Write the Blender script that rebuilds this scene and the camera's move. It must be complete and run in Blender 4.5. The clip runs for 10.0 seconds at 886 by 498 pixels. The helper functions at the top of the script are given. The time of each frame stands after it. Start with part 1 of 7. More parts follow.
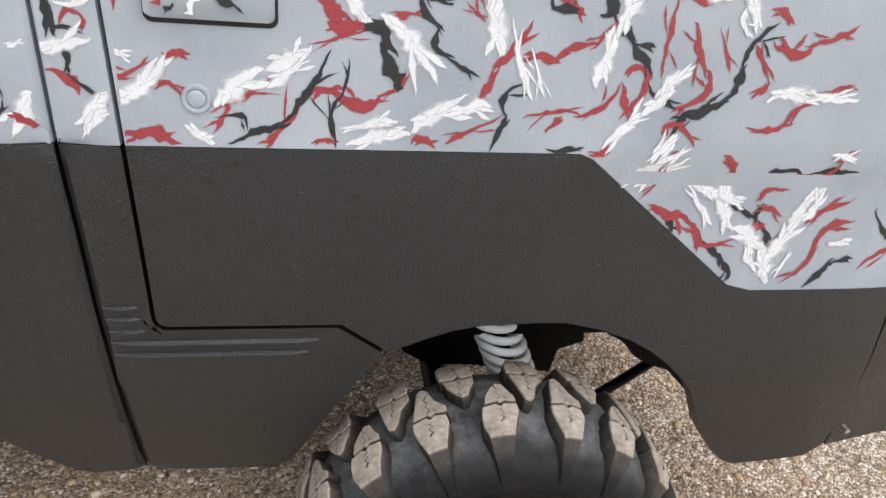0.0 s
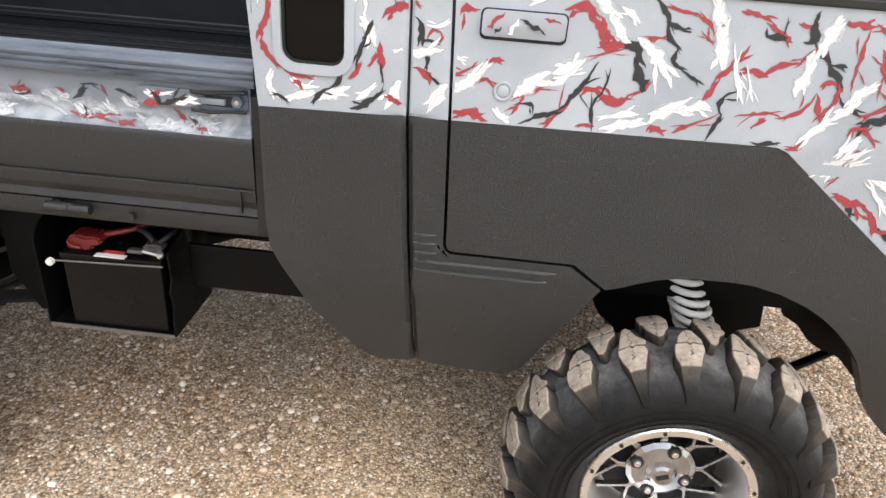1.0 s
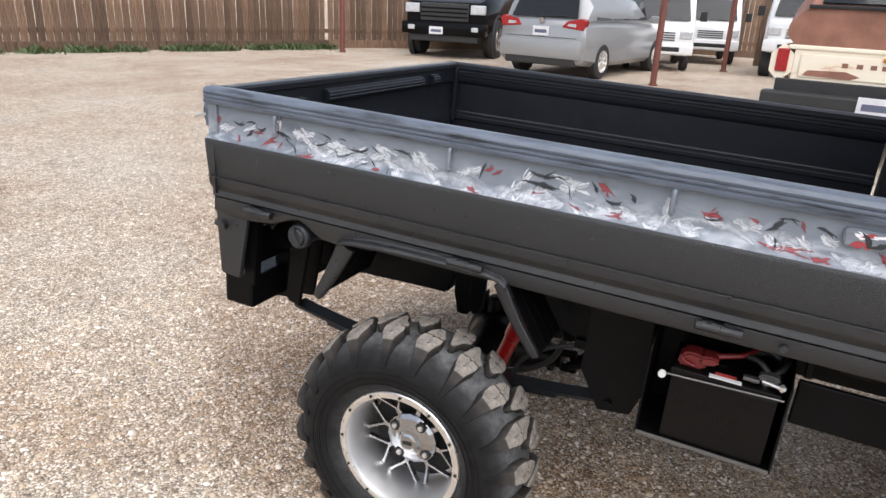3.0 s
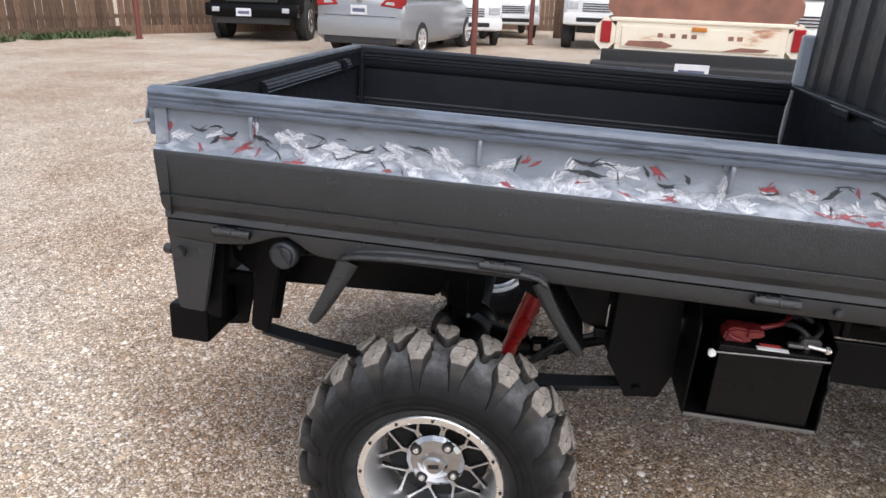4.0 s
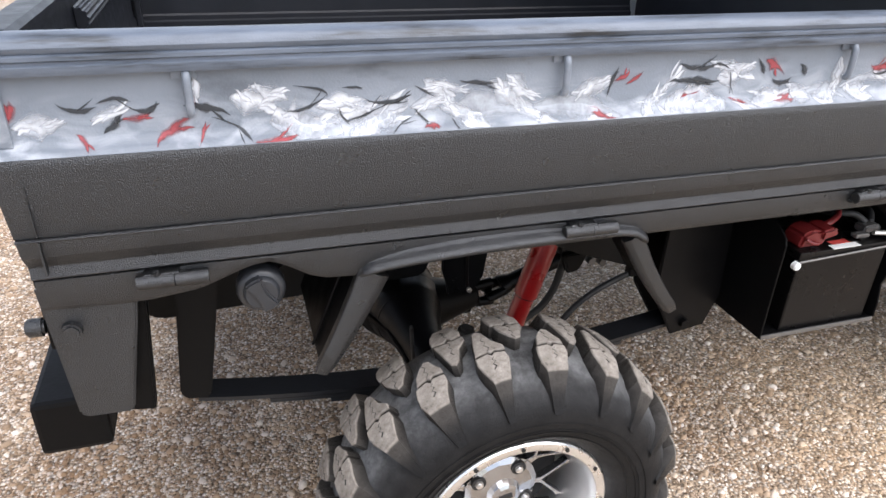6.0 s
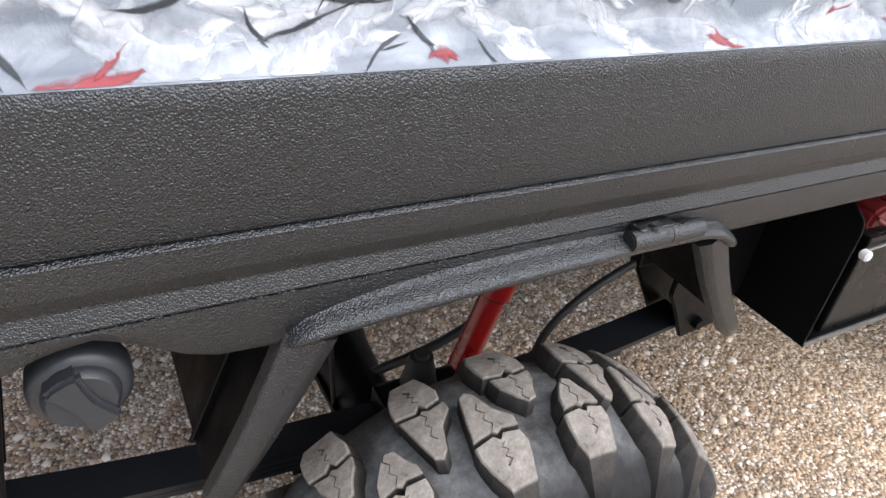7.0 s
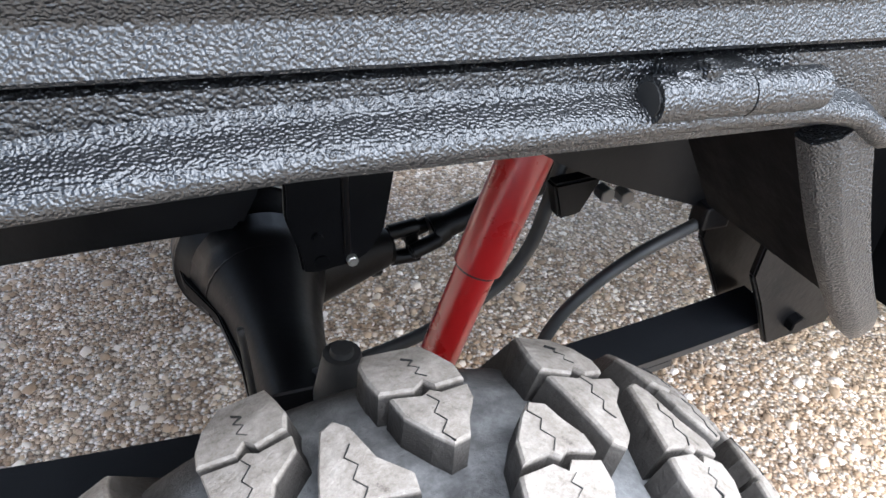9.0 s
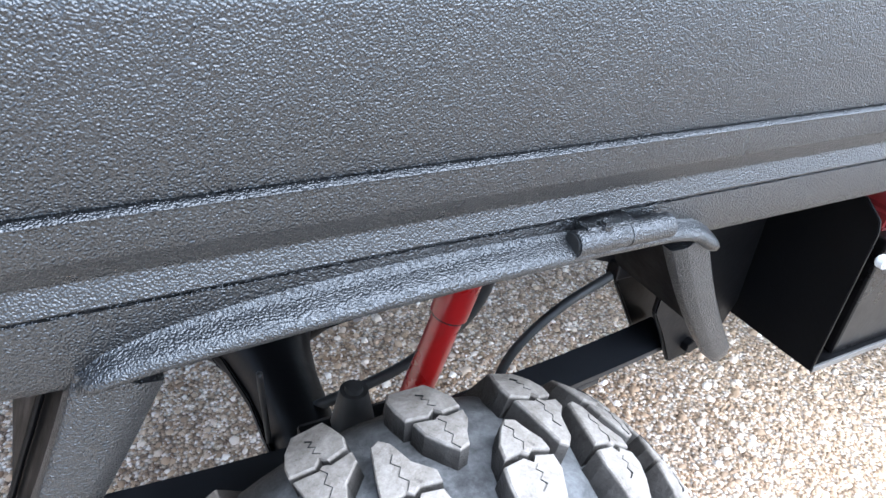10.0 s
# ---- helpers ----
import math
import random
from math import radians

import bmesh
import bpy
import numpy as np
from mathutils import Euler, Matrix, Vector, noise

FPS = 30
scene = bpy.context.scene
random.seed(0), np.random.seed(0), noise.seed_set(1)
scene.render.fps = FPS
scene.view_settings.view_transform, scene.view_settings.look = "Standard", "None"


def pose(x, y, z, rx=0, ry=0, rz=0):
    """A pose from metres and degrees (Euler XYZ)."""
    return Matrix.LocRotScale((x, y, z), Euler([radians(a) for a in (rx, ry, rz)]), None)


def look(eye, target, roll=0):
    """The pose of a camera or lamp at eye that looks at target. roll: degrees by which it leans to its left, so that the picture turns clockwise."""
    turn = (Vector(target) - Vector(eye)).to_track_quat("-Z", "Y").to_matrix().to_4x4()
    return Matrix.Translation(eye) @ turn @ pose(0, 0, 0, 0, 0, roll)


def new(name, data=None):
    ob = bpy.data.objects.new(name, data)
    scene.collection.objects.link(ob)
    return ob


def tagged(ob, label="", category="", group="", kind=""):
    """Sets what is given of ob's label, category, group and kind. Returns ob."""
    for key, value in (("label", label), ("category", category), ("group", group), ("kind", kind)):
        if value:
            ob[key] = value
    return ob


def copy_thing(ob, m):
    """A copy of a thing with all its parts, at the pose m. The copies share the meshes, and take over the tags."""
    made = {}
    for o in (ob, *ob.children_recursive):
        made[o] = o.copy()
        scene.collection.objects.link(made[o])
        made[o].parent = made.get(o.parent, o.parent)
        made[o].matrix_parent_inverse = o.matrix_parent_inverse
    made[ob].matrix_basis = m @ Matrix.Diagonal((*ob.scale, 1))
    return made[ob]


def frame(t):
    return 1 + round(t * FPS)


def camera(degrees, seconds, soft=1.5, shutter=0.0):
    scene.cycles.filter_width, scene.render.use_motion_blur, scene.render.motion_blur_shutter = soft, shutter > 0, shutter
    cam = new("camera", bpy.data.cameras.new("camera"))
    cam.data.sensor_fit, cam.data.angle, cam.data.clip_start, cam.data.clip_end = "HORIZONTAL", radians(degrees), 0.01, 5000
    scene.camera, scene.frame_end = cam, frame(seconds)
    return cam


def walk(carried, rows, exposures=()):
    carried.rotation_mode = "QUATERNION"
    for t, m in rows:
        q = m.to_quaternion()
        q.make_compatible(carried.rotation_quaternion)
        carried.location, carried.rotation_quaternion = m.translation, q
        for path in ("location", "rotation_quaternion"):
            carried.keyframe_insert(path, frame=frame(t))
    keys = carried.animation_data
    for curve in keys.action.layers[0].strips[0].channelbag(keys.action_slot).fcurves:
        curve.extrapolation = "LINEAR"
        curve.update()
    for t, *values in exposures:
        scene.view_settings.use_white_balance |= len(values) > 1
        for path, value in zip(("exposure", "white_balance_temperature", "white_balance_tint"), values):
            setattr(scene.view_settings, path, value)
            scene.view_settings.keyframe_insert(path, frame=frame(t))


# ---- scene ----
# ---------------- camera ----------------
cam = camera(65.44, 10.0)
ROWS = [
    (0.0, 2.1522, -0.7336, 1.2481, 60.92, -3.01, -8.74),
    (0.3, 2.1209, -0.8101, 1.2742, 61.12, -4.05, -5.44),
    (0.5, 2.1043, -0.8847, 1.2751, 63.21, -3.67, -3.09),
    (0.7, 2.0855, -0.9495, 1.2852, 62.60, -2.88, 0.23),
    (1.0, 2.0179, -1.0541, 1.2963, 62.37, -1.79, 5.34),
    (1.2, 1.9963, -1.1222, 1.3197, 62.80, -1.06, 10.99),
    (1.5, 1.9128, -1.1632, 1.3186, 64.59, -1.29, 18.3),
    (1.7, 1.8436, -1.2049, 1.3443, 64.67, -1.61, 22.96),
    (2.0, 1.7274, -1.2051, 1.3161, 66.27, -2.05, 27.63),
    (2.2, 1.6100, -1.2074, 1.3383, 66.10, -1.52, 25.80),
    (2.5, 1.4965, -1.1933, 1.3204, 68.39, -1.15, 25.97),
    (2.7, 1.3883, -1.2155, 1.3259, 68.39, -2.69, 26.78),
    (3.0, 1.2827, -1.252, 1.3236, 69.85, -2.5, 25.97),
    (3.2, 1.1845, -1.2968, 1.322, 69.42, -0.72, 22.11),
    (4.3, 0.725, -1.1749, 1.2961, 68.45, -1.79, 7.03),
    (4.5, 0.649, -1.1237, 1.2956, 65.94, -0.63, 5.09),
    (4.7, 0.5516, -1.0878, 1.2949, 64.23, -0.49, 1.58),
    (5.0, 0.4708, -1.0305, 1.283, 65.67, 1.2, -4.31),
    (5.3, 0.3656, -0.9648, 1.3100, 62.75, 0.43, -10.70),
    (5.5, 0.3196, -0.935, 1.2782, 63.0, -0.38, -12.6),
    (5.7, 0.2883, -0.8828, 1.2609, 62.69, -0.01, -14.22),
    (6.8, 0.3163, -0.3839, 1.1313, 55.23, -4.13, -25.85),
    (7.0, 0.3269, -0.3282, 1.1002, 54.77, -5.07, -27.31),
    (7.2, 0.3604, -0.2928, 1.0622, 54.39, -4.45, -27.55),
    (7.5, 0.4107, -0.2405, 1.0045, 53.17, -4.3, -25.84),
    (7.8, 0.4648, -0.2163, 0.9566, 54.52, -3.20, -24.26),
    (8.0, 0.4999, -0.2024, 0.9234, 54.43, -3.89, -22.21),
    (8.5, 0.544, -0.1838, 0.8846, 54.82, -2.9, -21.2),
    (9.0, 0.5477, -0.1827, 0.8855, 54.76, -2.71, -21.22),
    (9.5, 0.517, -0.2119, 0.928, 55.21, -3.87, -23.31),
    (9.7, 0.4896, -0.2362, 0.9667, 55.24, -3.14, -25.00),
    (10.0, 0.4504, -0.2749, 1.0238, 56.4, -3.88, -27.11),
]
EXPOSURES = [(0.0, 0.85, 6500, 10), (0.5, 0.95, 6700, 10), (1.5, 1.38, 6850, 11.5), (2.5, 1.22, 6600, 11), (3.2, 0.97, 6350, 12), (5.0, 1.15, 6250, 13), (5.7, 1.45, 6350, 13), (7.0, 1.55, 6250, 12), (7.6, 2.55, 6000, 10.5), (8.2, 2.70, 5850, 9.5), (9.2, 2.60, 5800, 9), (10.0, 2.66, 5350, 8)]
walk(cam, [(t, pose(*p)) for t, *p in ROWS], EXPOSURES)

# ---------------- light ----------------
world = bpy.data.worlds.new("overcast_sky")
scene.world = world
world.use_nodes = True
wn = world.node_tree
wn.nodes.clear()
sky = wn.nodes.new("ShaderNodeTexSky")
sky.sky_type, sky.sun_disc = "NISHITA", False
sky.sun_elevation, sky.sun_rotation = radians(56), radians(140)
hsv = wn.nodes.new("ShaderNodeHueSaturation")
hsv.inputs["Saturation"].default_value = 0.45
bg = wn.nodes.new("ShaderNodeBackground")
bg.inputs["Strength"].default_value = 0.11
wo = wn.nodes.new("ShaderNodeOutputWorld")
wn.links.new(sky.outputs[0], hsv.inputs["Color"])
wn.links.new(hsv.outputs[0], bg.inputs["Color"])
wn.links.new(bg.outputs[0], wo.inputs["Surface"])
sun = new("sun", bpy.data.lights.new("sun", "SUN"))
sun.data.energy, sun.data.angle, sun.data.color = 1.9, radians(85), (1.0, 0.965, 0.92)
sun.matrix_world = look((3.2, -3.8, 9.0), (0, 0, 0))


# ---------------- materials ----------------
class Mat:
    """A node material with a few shorthands."""

    def __init__(self, name, rough=0.5, metal=0.0, coat=0.0, spec=0.5):
        self.m = bpy.data.materials.new(name)
        self.m.use_nodes = True
        self.t = self.m.node_tree
        self.t.nodes.clear()
        self.out = self.t.nodes.new("ShaderNodeOutputMaterial")
        self.b = self.t.nodes.new("ShaderNodeBsdfPrincipled")
        self.b.inputs["Roughness"].default_value = rough
        self.b.inputs["Metallic"].default_value = metal
        self.b.inputs["Coat Weight"].default_value = coat
        self.b.inputs["Specular IOR Level"].default_value = spec
        self.t.links.new(self.b.outputs[0], self.out.inputs["Surface"])
        self.tc = self.t.nodes.new("ShaderNodeTexCoord")

    def put(self, a, b):
        self.t.links.new(a, b)

    def noise(self, scale, detail=4.0, rough=0.6, stretch=None, kind="Object"):
        n = self.t.nodes.new("ShaderNodeTexNoise")
        n.inputs["Scale"].default_value, n.inputs["Detail"].default_value, n.inputs["Roughness"].default_value = scale, detail, rough
        self.put(self.where(stretch, kind), n.inputs["Vector"])
        return n.outputs["Fac"]

    def where(self, stretch=None, kind="Object"):
        if not stretch:
            return self.tc.outputs[kind]
        m = self.t.nodes.new("ShaderNodeMapping")
        m.inputs["Scale"].default_value = stretch
        self.put(self.tc.outputs[kind], m.inputs["Vector"])
        return m.outputs[0]

    def voronoi(self, scale, feature="F1", out="Distance", stretch=None, rnd=1.0):
        v = self.t.nodes.new("ShaderNodeTexVoronoi")
        v.feature = feature
        v.inputs["Scale"].default_value, v.inputs["Randomness"].default_value = scale, rnd
        self.put(self.where(stretch), v.inputs["Vector"])
        return v.outputs[out]

    def ramp(self, fac, stops, mode="LINEAR"):
        r = self.t.nodes.new("ShaderNodeValToRGB")
        r.color_ramp.interpolation = mode
        while len(r.color_ramp.elements) < len(stops):
            r.color_ramp.elements.new(0.5)
        for e, (p, c) in zip(r.color_ramp.elements, stops):
            e.position = p
            e.color = (*c, 1) if not isinstance(c, float) else (c, c, c, 1)
        self.put(fac, r.inputs[0])
        return r.outputs[0]

    def mix(self, fac, a, b, blend="MIX"):
        m = self.t.nodes.new("ShaderNodeMix")
        m.data_type, m.blend_type = "RGBA", blend
        for sock, v in ((m.inputs[0], fac), (m.inputs[6], a), (m.inputs[7], b)):
            if isinstance(v, (int, float)):
                sock.default_value = v
            elif isinstance(v, tuple):
                sock.default_value = (*v, 1)
            else:
                self.put(v, sock)
        return m.outputs[2]

    def math(self, op, a, b=0.0):
        m = self.t.nodes.new("ShaderNodeMath")
        m.operation = op
        for sock, v in zip(m.inputs, (a, b)):
            if isinstance(v, (int, float)):
                sock.default_value = v
            else:
                self.put(v, sock)
        return m.outputs[0]

    def bump(self, height, strength=0.3, distance=0.002):
        n = self.t.nodes.new("ShaderNodeBump")
        n.inputs["Strength"].default_value, n.inputs["Distance"].default_value = strength, distance
        self.put(height, n.inputs["Height"])
        self.put(n.outputs[0], self.b.inputs["Normal"])

    def color(self, c):
        if isinstance(c, tuple):
            self.b.inputs["Base Color"].default_value = (*c, 1)
        else:
            self.put(c, self.b.inputs["Base Color"])
        return self

    def rough(self, r):
        self.put(r, self.b.inputs["Roughness"])

    def radius(self):
        """Distance from the wheel's axle, in metres."""
        s = self.t.nodes.new("ShaderNodeSeparateXYZ")
        self.put(self.tc.outputs["Object"], s.inputs[0])
        return self.math("SQRT", self.math("ADD", self.math("MULTIPLY", s.outputs[0], s.outputs[0]), self.math("MULTIPLY", s.outputs[2], s.outputs[2])))

    def random(self, island=False):
        if island:
            return self.t.nodes.new("ShaderNodeNewGeometry").outputs["Random Per Island"]
        return self.t.nodes.new("ShaderNodeObjectInfo").outputs["Random"]


def bedliner():
    m = Mat("sprayed_bedliner", 0.4, spec=0.80)
    m.color(m.ramp(m.noise(9, 3), [(0.3, (0.0040, 0.0042, 0.0048)), (0.7, (0.0066, 0.0069, 0.0077))]))
    m.b.inputs["Specular Tint"].default_value = (0.95, 0.975, 1.0, 1)
    beads = m.math("MULTIPLY", m.voronoi(640), -1.0)
    grain = m.math("ADD", m.math("MULTIPLY", m.noise(950, 0.0), 0.85), m.math("MULTIPLY", beads, 0.55))
    m.bump(m.math("ADD", grain, m.math("MULTIPLY", m.noise(260, 1), 0.3)), 1.0, 0.00092)
    m.rough(m.ramp(m.noise(40, 3), [(0.3, 0.27), (0.7, 0.35)]))
    return m.m


def plain(name, c, rough=0.5, metal=0.0, vary=0.25, scale=12, bump=0.05, coat=0.0, fine=140, spec=0.5):
    m = Mat(name, rough, metal, coat, spec)
    dark = tuple(v * (1 - vary) for v in c)
    m.color(m.ramp(m.noise(scale, 5), [(0.3, dark), (0.7, c)]))
    if vary > 0.1:
        m.rough(m.ramp(m.noise(scale * 2.7, 4), [(0.3, max(0.02, rough * 0.8)), (0.7, min(1.0, rough * 1.2))]))
    if bump:
        m.bump(m.noise(fine, 4), bump, 0.003)
    return m.m


def camo_paint():
    m = Mat("grey_camo_paint", 0.45, coat=0.15)
    m.color(m.ramp(m.noise(7, 4), [(0.25, (0.30, 0.335, 0.375)), (0.75, (0.42, 0.455, 0.50))]))
    m.bump(m.noise(360, 2), 0.28, 0.0015)
    return m.m


def band_paint():
    """Blue-grey paint with smoky white overspray that thickens towards the lower edge."""
    m = Mat("blue_grey_band_paint", 0.42, coat=0.1)
    base = m.ramp(m.noise(6, 4), [(0.25, (0.125, 0.145, 0.172)), (0.75, (0.185, 0.208, 0.242))])
    s = m.t.nodes.new("ShaderNodeSeparateXYZ")
    m.put(m.tc.outputs["Object"], s.inputs[0])
    low = m.ramp(m.math("MULTIPLY", m.math("SUBTRACT", 1.212, s.outputs[2]), 14.0), [(0.1, 0.0), (0.75, 1.0)])
    n = m.t.nodes.new("ShaderNodeTexNoise")
    n.inputs["Scale"].default_value, n.inputs["Detail"].default_value, n.inputs["Distortion"].default_value = 11.0, 5.0, 1.6
    m.put(m.where((1.0, 1.0, 2.2)), n.inputs["Vector"])
    smoke = m.math("MULTIPLY", m.ramp(n.outputs["Fac"], [(0.43, 0.0), (0.66, 0.58)]), low)
    dark = m.ramp(m.noise(9, 4, 0.6, (1, 1, 2)), [(0.56, 0.0), (0.70, 0.55)])
    c = m.mix(m.math("MULTIPLY", dark, m.math("SUBTRACT", 1.0, m.math("MULTIPLY", low, 0.7))), base, (0.055, 0.062, 0.075))
    m.color(m.mix(smoke, c, (0.48, 0.505, 0.545)))
    m.bump(m.noise(360, 2), 0.28, 0.0015)
    return m.m


def rail_paint():
    m = Mat("blue_grey_rail_paint", 0.4)
    soot = m.noise(5, 4, 0.7, (1, 4, 9))
    m.color(m.ramp(soot, [(0.34, (0.028, 0.032, 0.038)), (0.47, (0.085, 0.103, 0.132)), (0.7, (0.135, 0.16, 0.20))]))
    m.bump(m.noise(360, 2), 0.25, 0.0015)
    return m.m


def stroke_paint(name, c, lo=0.15, hi=0.5, rag=0.45, grain=110):
    """Airbrushed colour that thins out towards the edges of each stroke."""
    m = Mat(name, 0.45)
    m.color(m.ramp(m.noise(60, 3), [(0.3, tuple(v * 0.85 for v in c)), (0.7, c)]))
    a = m.t.nodes.new("ShaderNodeAttribute")
    a.attribute_name = "cover"
    ragged = m.math("ADD", a.outputs["Fac"], m.math("MULTIPLY", m.math("SUBTRACT", m.noise(grain, 4), 0.5), rag))
    fac = m.ramp(ragged, [(lo, 0.0), (hi, 1.0)])
    clear = m.t.nodes.new("ShaderNodeBsdfTransparent")
    mix = m.t.nodes.new("ShaderNodeMixShader")
    m.put(fac, mix.inputs[0])
    m.put(clear.outputs[0], mix.inputs[1])
    m.put(m.b.outputs[0], mix.inputs[2])
    m.put(mix.outputs[0], m.out.inputs["Surface"])
    m.bump(m.noise(360, 2), 0.28, 0.0015)
    return m.m


def tyre_rubber(name, lug, tan=1.0):
    m = Mat(name, 0.62, spec=0.13)
    r = m.radius()
    s = m.t.nodes.new("ShaderNodeSeparateXYZ")
    m.put(m.tc.outputs["Object"], s.inputs[0])
    w2 = m.math("MULTIPLY", s.outputs[1], s.outputs[1])
    crown_r = m.math("SUBTRACT", m.math("SUBTRACT", 0.310, w2), m.math("MULTIPLY", 200.0, m.math("MULTIPLY", w2, w2)))
    below = m.math("SUBTRACT", crown_r, r)
    black = m.ramp(m.noise(30, 4), [(0.3, (0.006, 0.006, 0.0064)), (0.7, (0.0125, 0.0122, 0.0122))])
    dust = m.ramp(m.noise(75, 8, 0.8), [(0.30, (0.05, 0.043, 0.036)), (0.39, (0.165, 0.145, 0.124)), (0.55, (0.245, 0.221, 0.194)), (0.72, (0.34, 0.312, 0.28))] if lug else [(0.25, (0.085, 0.085, 0.085)), (0.75, (0.25, 0.252, 0.255))])
    warm = 0.04 if tan > 1.5 else 0.0
    dust = m.mix(1.0, dust, (tan, tan * (1 - warm), tan * (1 - 2 * warm)), "MULTIPLY")
    patchy = m.ramp(m.noise(16, 5, 0.7), [(0.35, 0.25), (0.6, 1.0)])
    if lug:
        mask = m.math("MULTIPLY", m.ramp(m.math("MULTIPLY", below, 30.0), [(0.06, 1.0), (0.13, 0.20), (0.7, 0.06)]), m.math("MULTIPLY", m.ramp(m.math("MULTIPLY", w2, 100.0), [(0.75, 1.0), (1.0, 0.05)]), m.math("ADD", m.math("MULTIPLY", patchy, 0.35), 0.65)))
    else:
        mask = m.math("MULTIPLY", m.ramp(m.math("MULTIPLY", w2, 100.0), [(0.15, 0.80), (0.42, 0.60), (0.70, 0.16), (1.02, 0.02)]), patchy)
    m.color(m.mix(mask, black, dust))
    m.rough(m.math("ADD", m.math("MULTIPLY", mask, 0.3), 0.5))
    m.bump(m.math("ADD", m.noise(220, 4, 0.7), m.math("MULTIPLY", m.noise(70, 5, 0.75), 0.6)), 0.5, 0.003)
    return m.m


def gravel(name, rocks):
    m = Mat(name, 0.8, spec=0.35)
    patch = m.math("ADD", m.math("MULTIPLY", m.noise(0.75, 6, 0.65), 0.65), m.math("MULTIPLY", m.noise(0.22, 3), 0.35))
    tone = m.ramp(patch, [(0.40, (0.39, 0.22, 0.105)), (0.47, (0.54, 0.39, 0.26)), (0.54, (0.66, 0.54, 0.41)), (0.64, (0.74, 0.65, 0.535))])
    tone = m.mix(1.0, tone, m.ramp(m.noise(4.5, 6, 0.75), [(0.30, (0.74, 0.71, 0.68)), (0.5, (1.06, 1.06, 1.06)), (0.70, (1.26, 1.27, 1.28))]), "MULTIPLY")
    sep = m.t.nodes.new("ShaderNodeSeparateXYZ")
    m.put(m.tc.outputs["Object"], sep.inputs[0])
    # Brown earth under the truck's tail, with the shade there painted into its colour
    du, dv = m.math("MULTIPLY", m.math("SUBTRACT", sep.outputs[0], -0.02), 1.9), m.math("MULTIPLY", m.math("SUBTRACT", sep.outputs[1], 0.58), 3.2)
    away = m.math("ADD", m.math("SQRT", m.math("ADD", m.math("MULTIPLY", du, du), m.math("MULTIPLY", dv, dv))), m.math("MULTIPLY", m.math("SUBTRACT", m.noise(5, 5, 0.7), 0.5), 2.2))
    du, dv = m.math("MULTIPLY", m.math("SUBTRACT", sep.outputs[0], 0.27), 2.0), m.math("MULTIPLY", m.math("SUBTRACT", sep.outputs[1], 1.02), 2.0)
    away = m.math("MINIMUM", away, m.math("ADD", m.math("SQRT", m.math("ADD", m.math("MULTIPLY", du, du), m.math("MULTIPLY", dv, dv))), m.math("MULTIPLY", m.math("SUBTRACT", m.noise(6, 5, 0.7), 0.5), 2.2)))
    dirt_and_shade = m.ramp(away, [(0.45, 0.8), (1.2, 0.0)])
    du, dv = m.math("MULTIPLY", m.math("SUBTRACT", sep.outputs[0], 1.85), 1.7), m.math("MULTIPLY", m.math("SUBTRACT", sep.outputs[1], 0.25), 1.7)
    near = m.math("ADD", m.math("SQRT", m.math("ADD", m.math("MULTIPLY", du, du), m.math("MULTIPLY", dv, dv))), m.math("MULTIPLY", m.math("SUBTRACT", m.noise(3, 5, 0.7), 0.5), 1.6))
    tone = m.mix(m.ramp(near, [(0.3, 0.8), (1.15, 0.0)]), tone, (1.0, 0.70, 0.42))
    tone = m.mix(dirt_and_shade, tone, (0.19, 0.11, 0.058))
    if rocks:
        pick = m.random(True)
        stone = m.ramp(pick, [(0.0, (0.08, 0.06, 0.045)), (0.25, (0.20, 0.142, 0.095)), (0.5, (0.39, 0.295, 0.205)), (0.7, (0.53, 0.425, 0.32)), (0.82, (0.76, 0.69, 0.60)), (1.0, (0.95, 0.93, 0.89))])
        m.color(m.mix(m.math("ADD", m.math("MULTIPLY", dirt_and_shade, 0.35), 0.36), stone, tone))
        m.bump(m.noise(300, 3), 0.3, 0.001)
        return m.m
    cell = m.voronoi(150, "F1", "Color")
    sep = m.t.nodes.new("ShaderNodeSeparateColor")
    m.put(cell, sep.inputs[0])
    stone = m.ramp(sep.outputs[0], [(0.0, (0.07, 0.052, 0.04)), (0.25, (0.24, 0.17, 0.115)), (0.45, (0.46, 0.36, 0.26)), (0.66, (0.60, 0.525, 0.43)), (0.86, (0.88, 0.85, 0.79))])
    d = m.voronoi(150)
    # Base colour darkens towards cell edges, painting in the shade between pebbles
    gap_shade = m.ramp(d, [(0.36, 1.08), (0.74, 0.45)])
    grit = m.t.nodes.new("ShaderNodeSeparateColor")
    m.put(m.voronoi(42, "F1", "Color"), grit.inputs[0])
    coarse = m.ramp(grit.outputs[1], [(0.0, (0.70, 0.67, 0.64)), (0.35, (0.93, 0.92, 0.91)), (0.75, (1.03, 1.03, 1.03)), (1.0, (1.25, 1.26, 1.27))])
    base = m.mix(1.0, m.mix(0.42, stone, tone), coarse, "MULTIPLY")
    m.color(m.mix(1.0, base, gap_shade, "MULTIPLY"))
    m.bump(m.math("SUBTRACT", m.noise(60, 4), m.math("MULTIPLY", d, 1.2)), 0.6, 0.010)
    return m.m


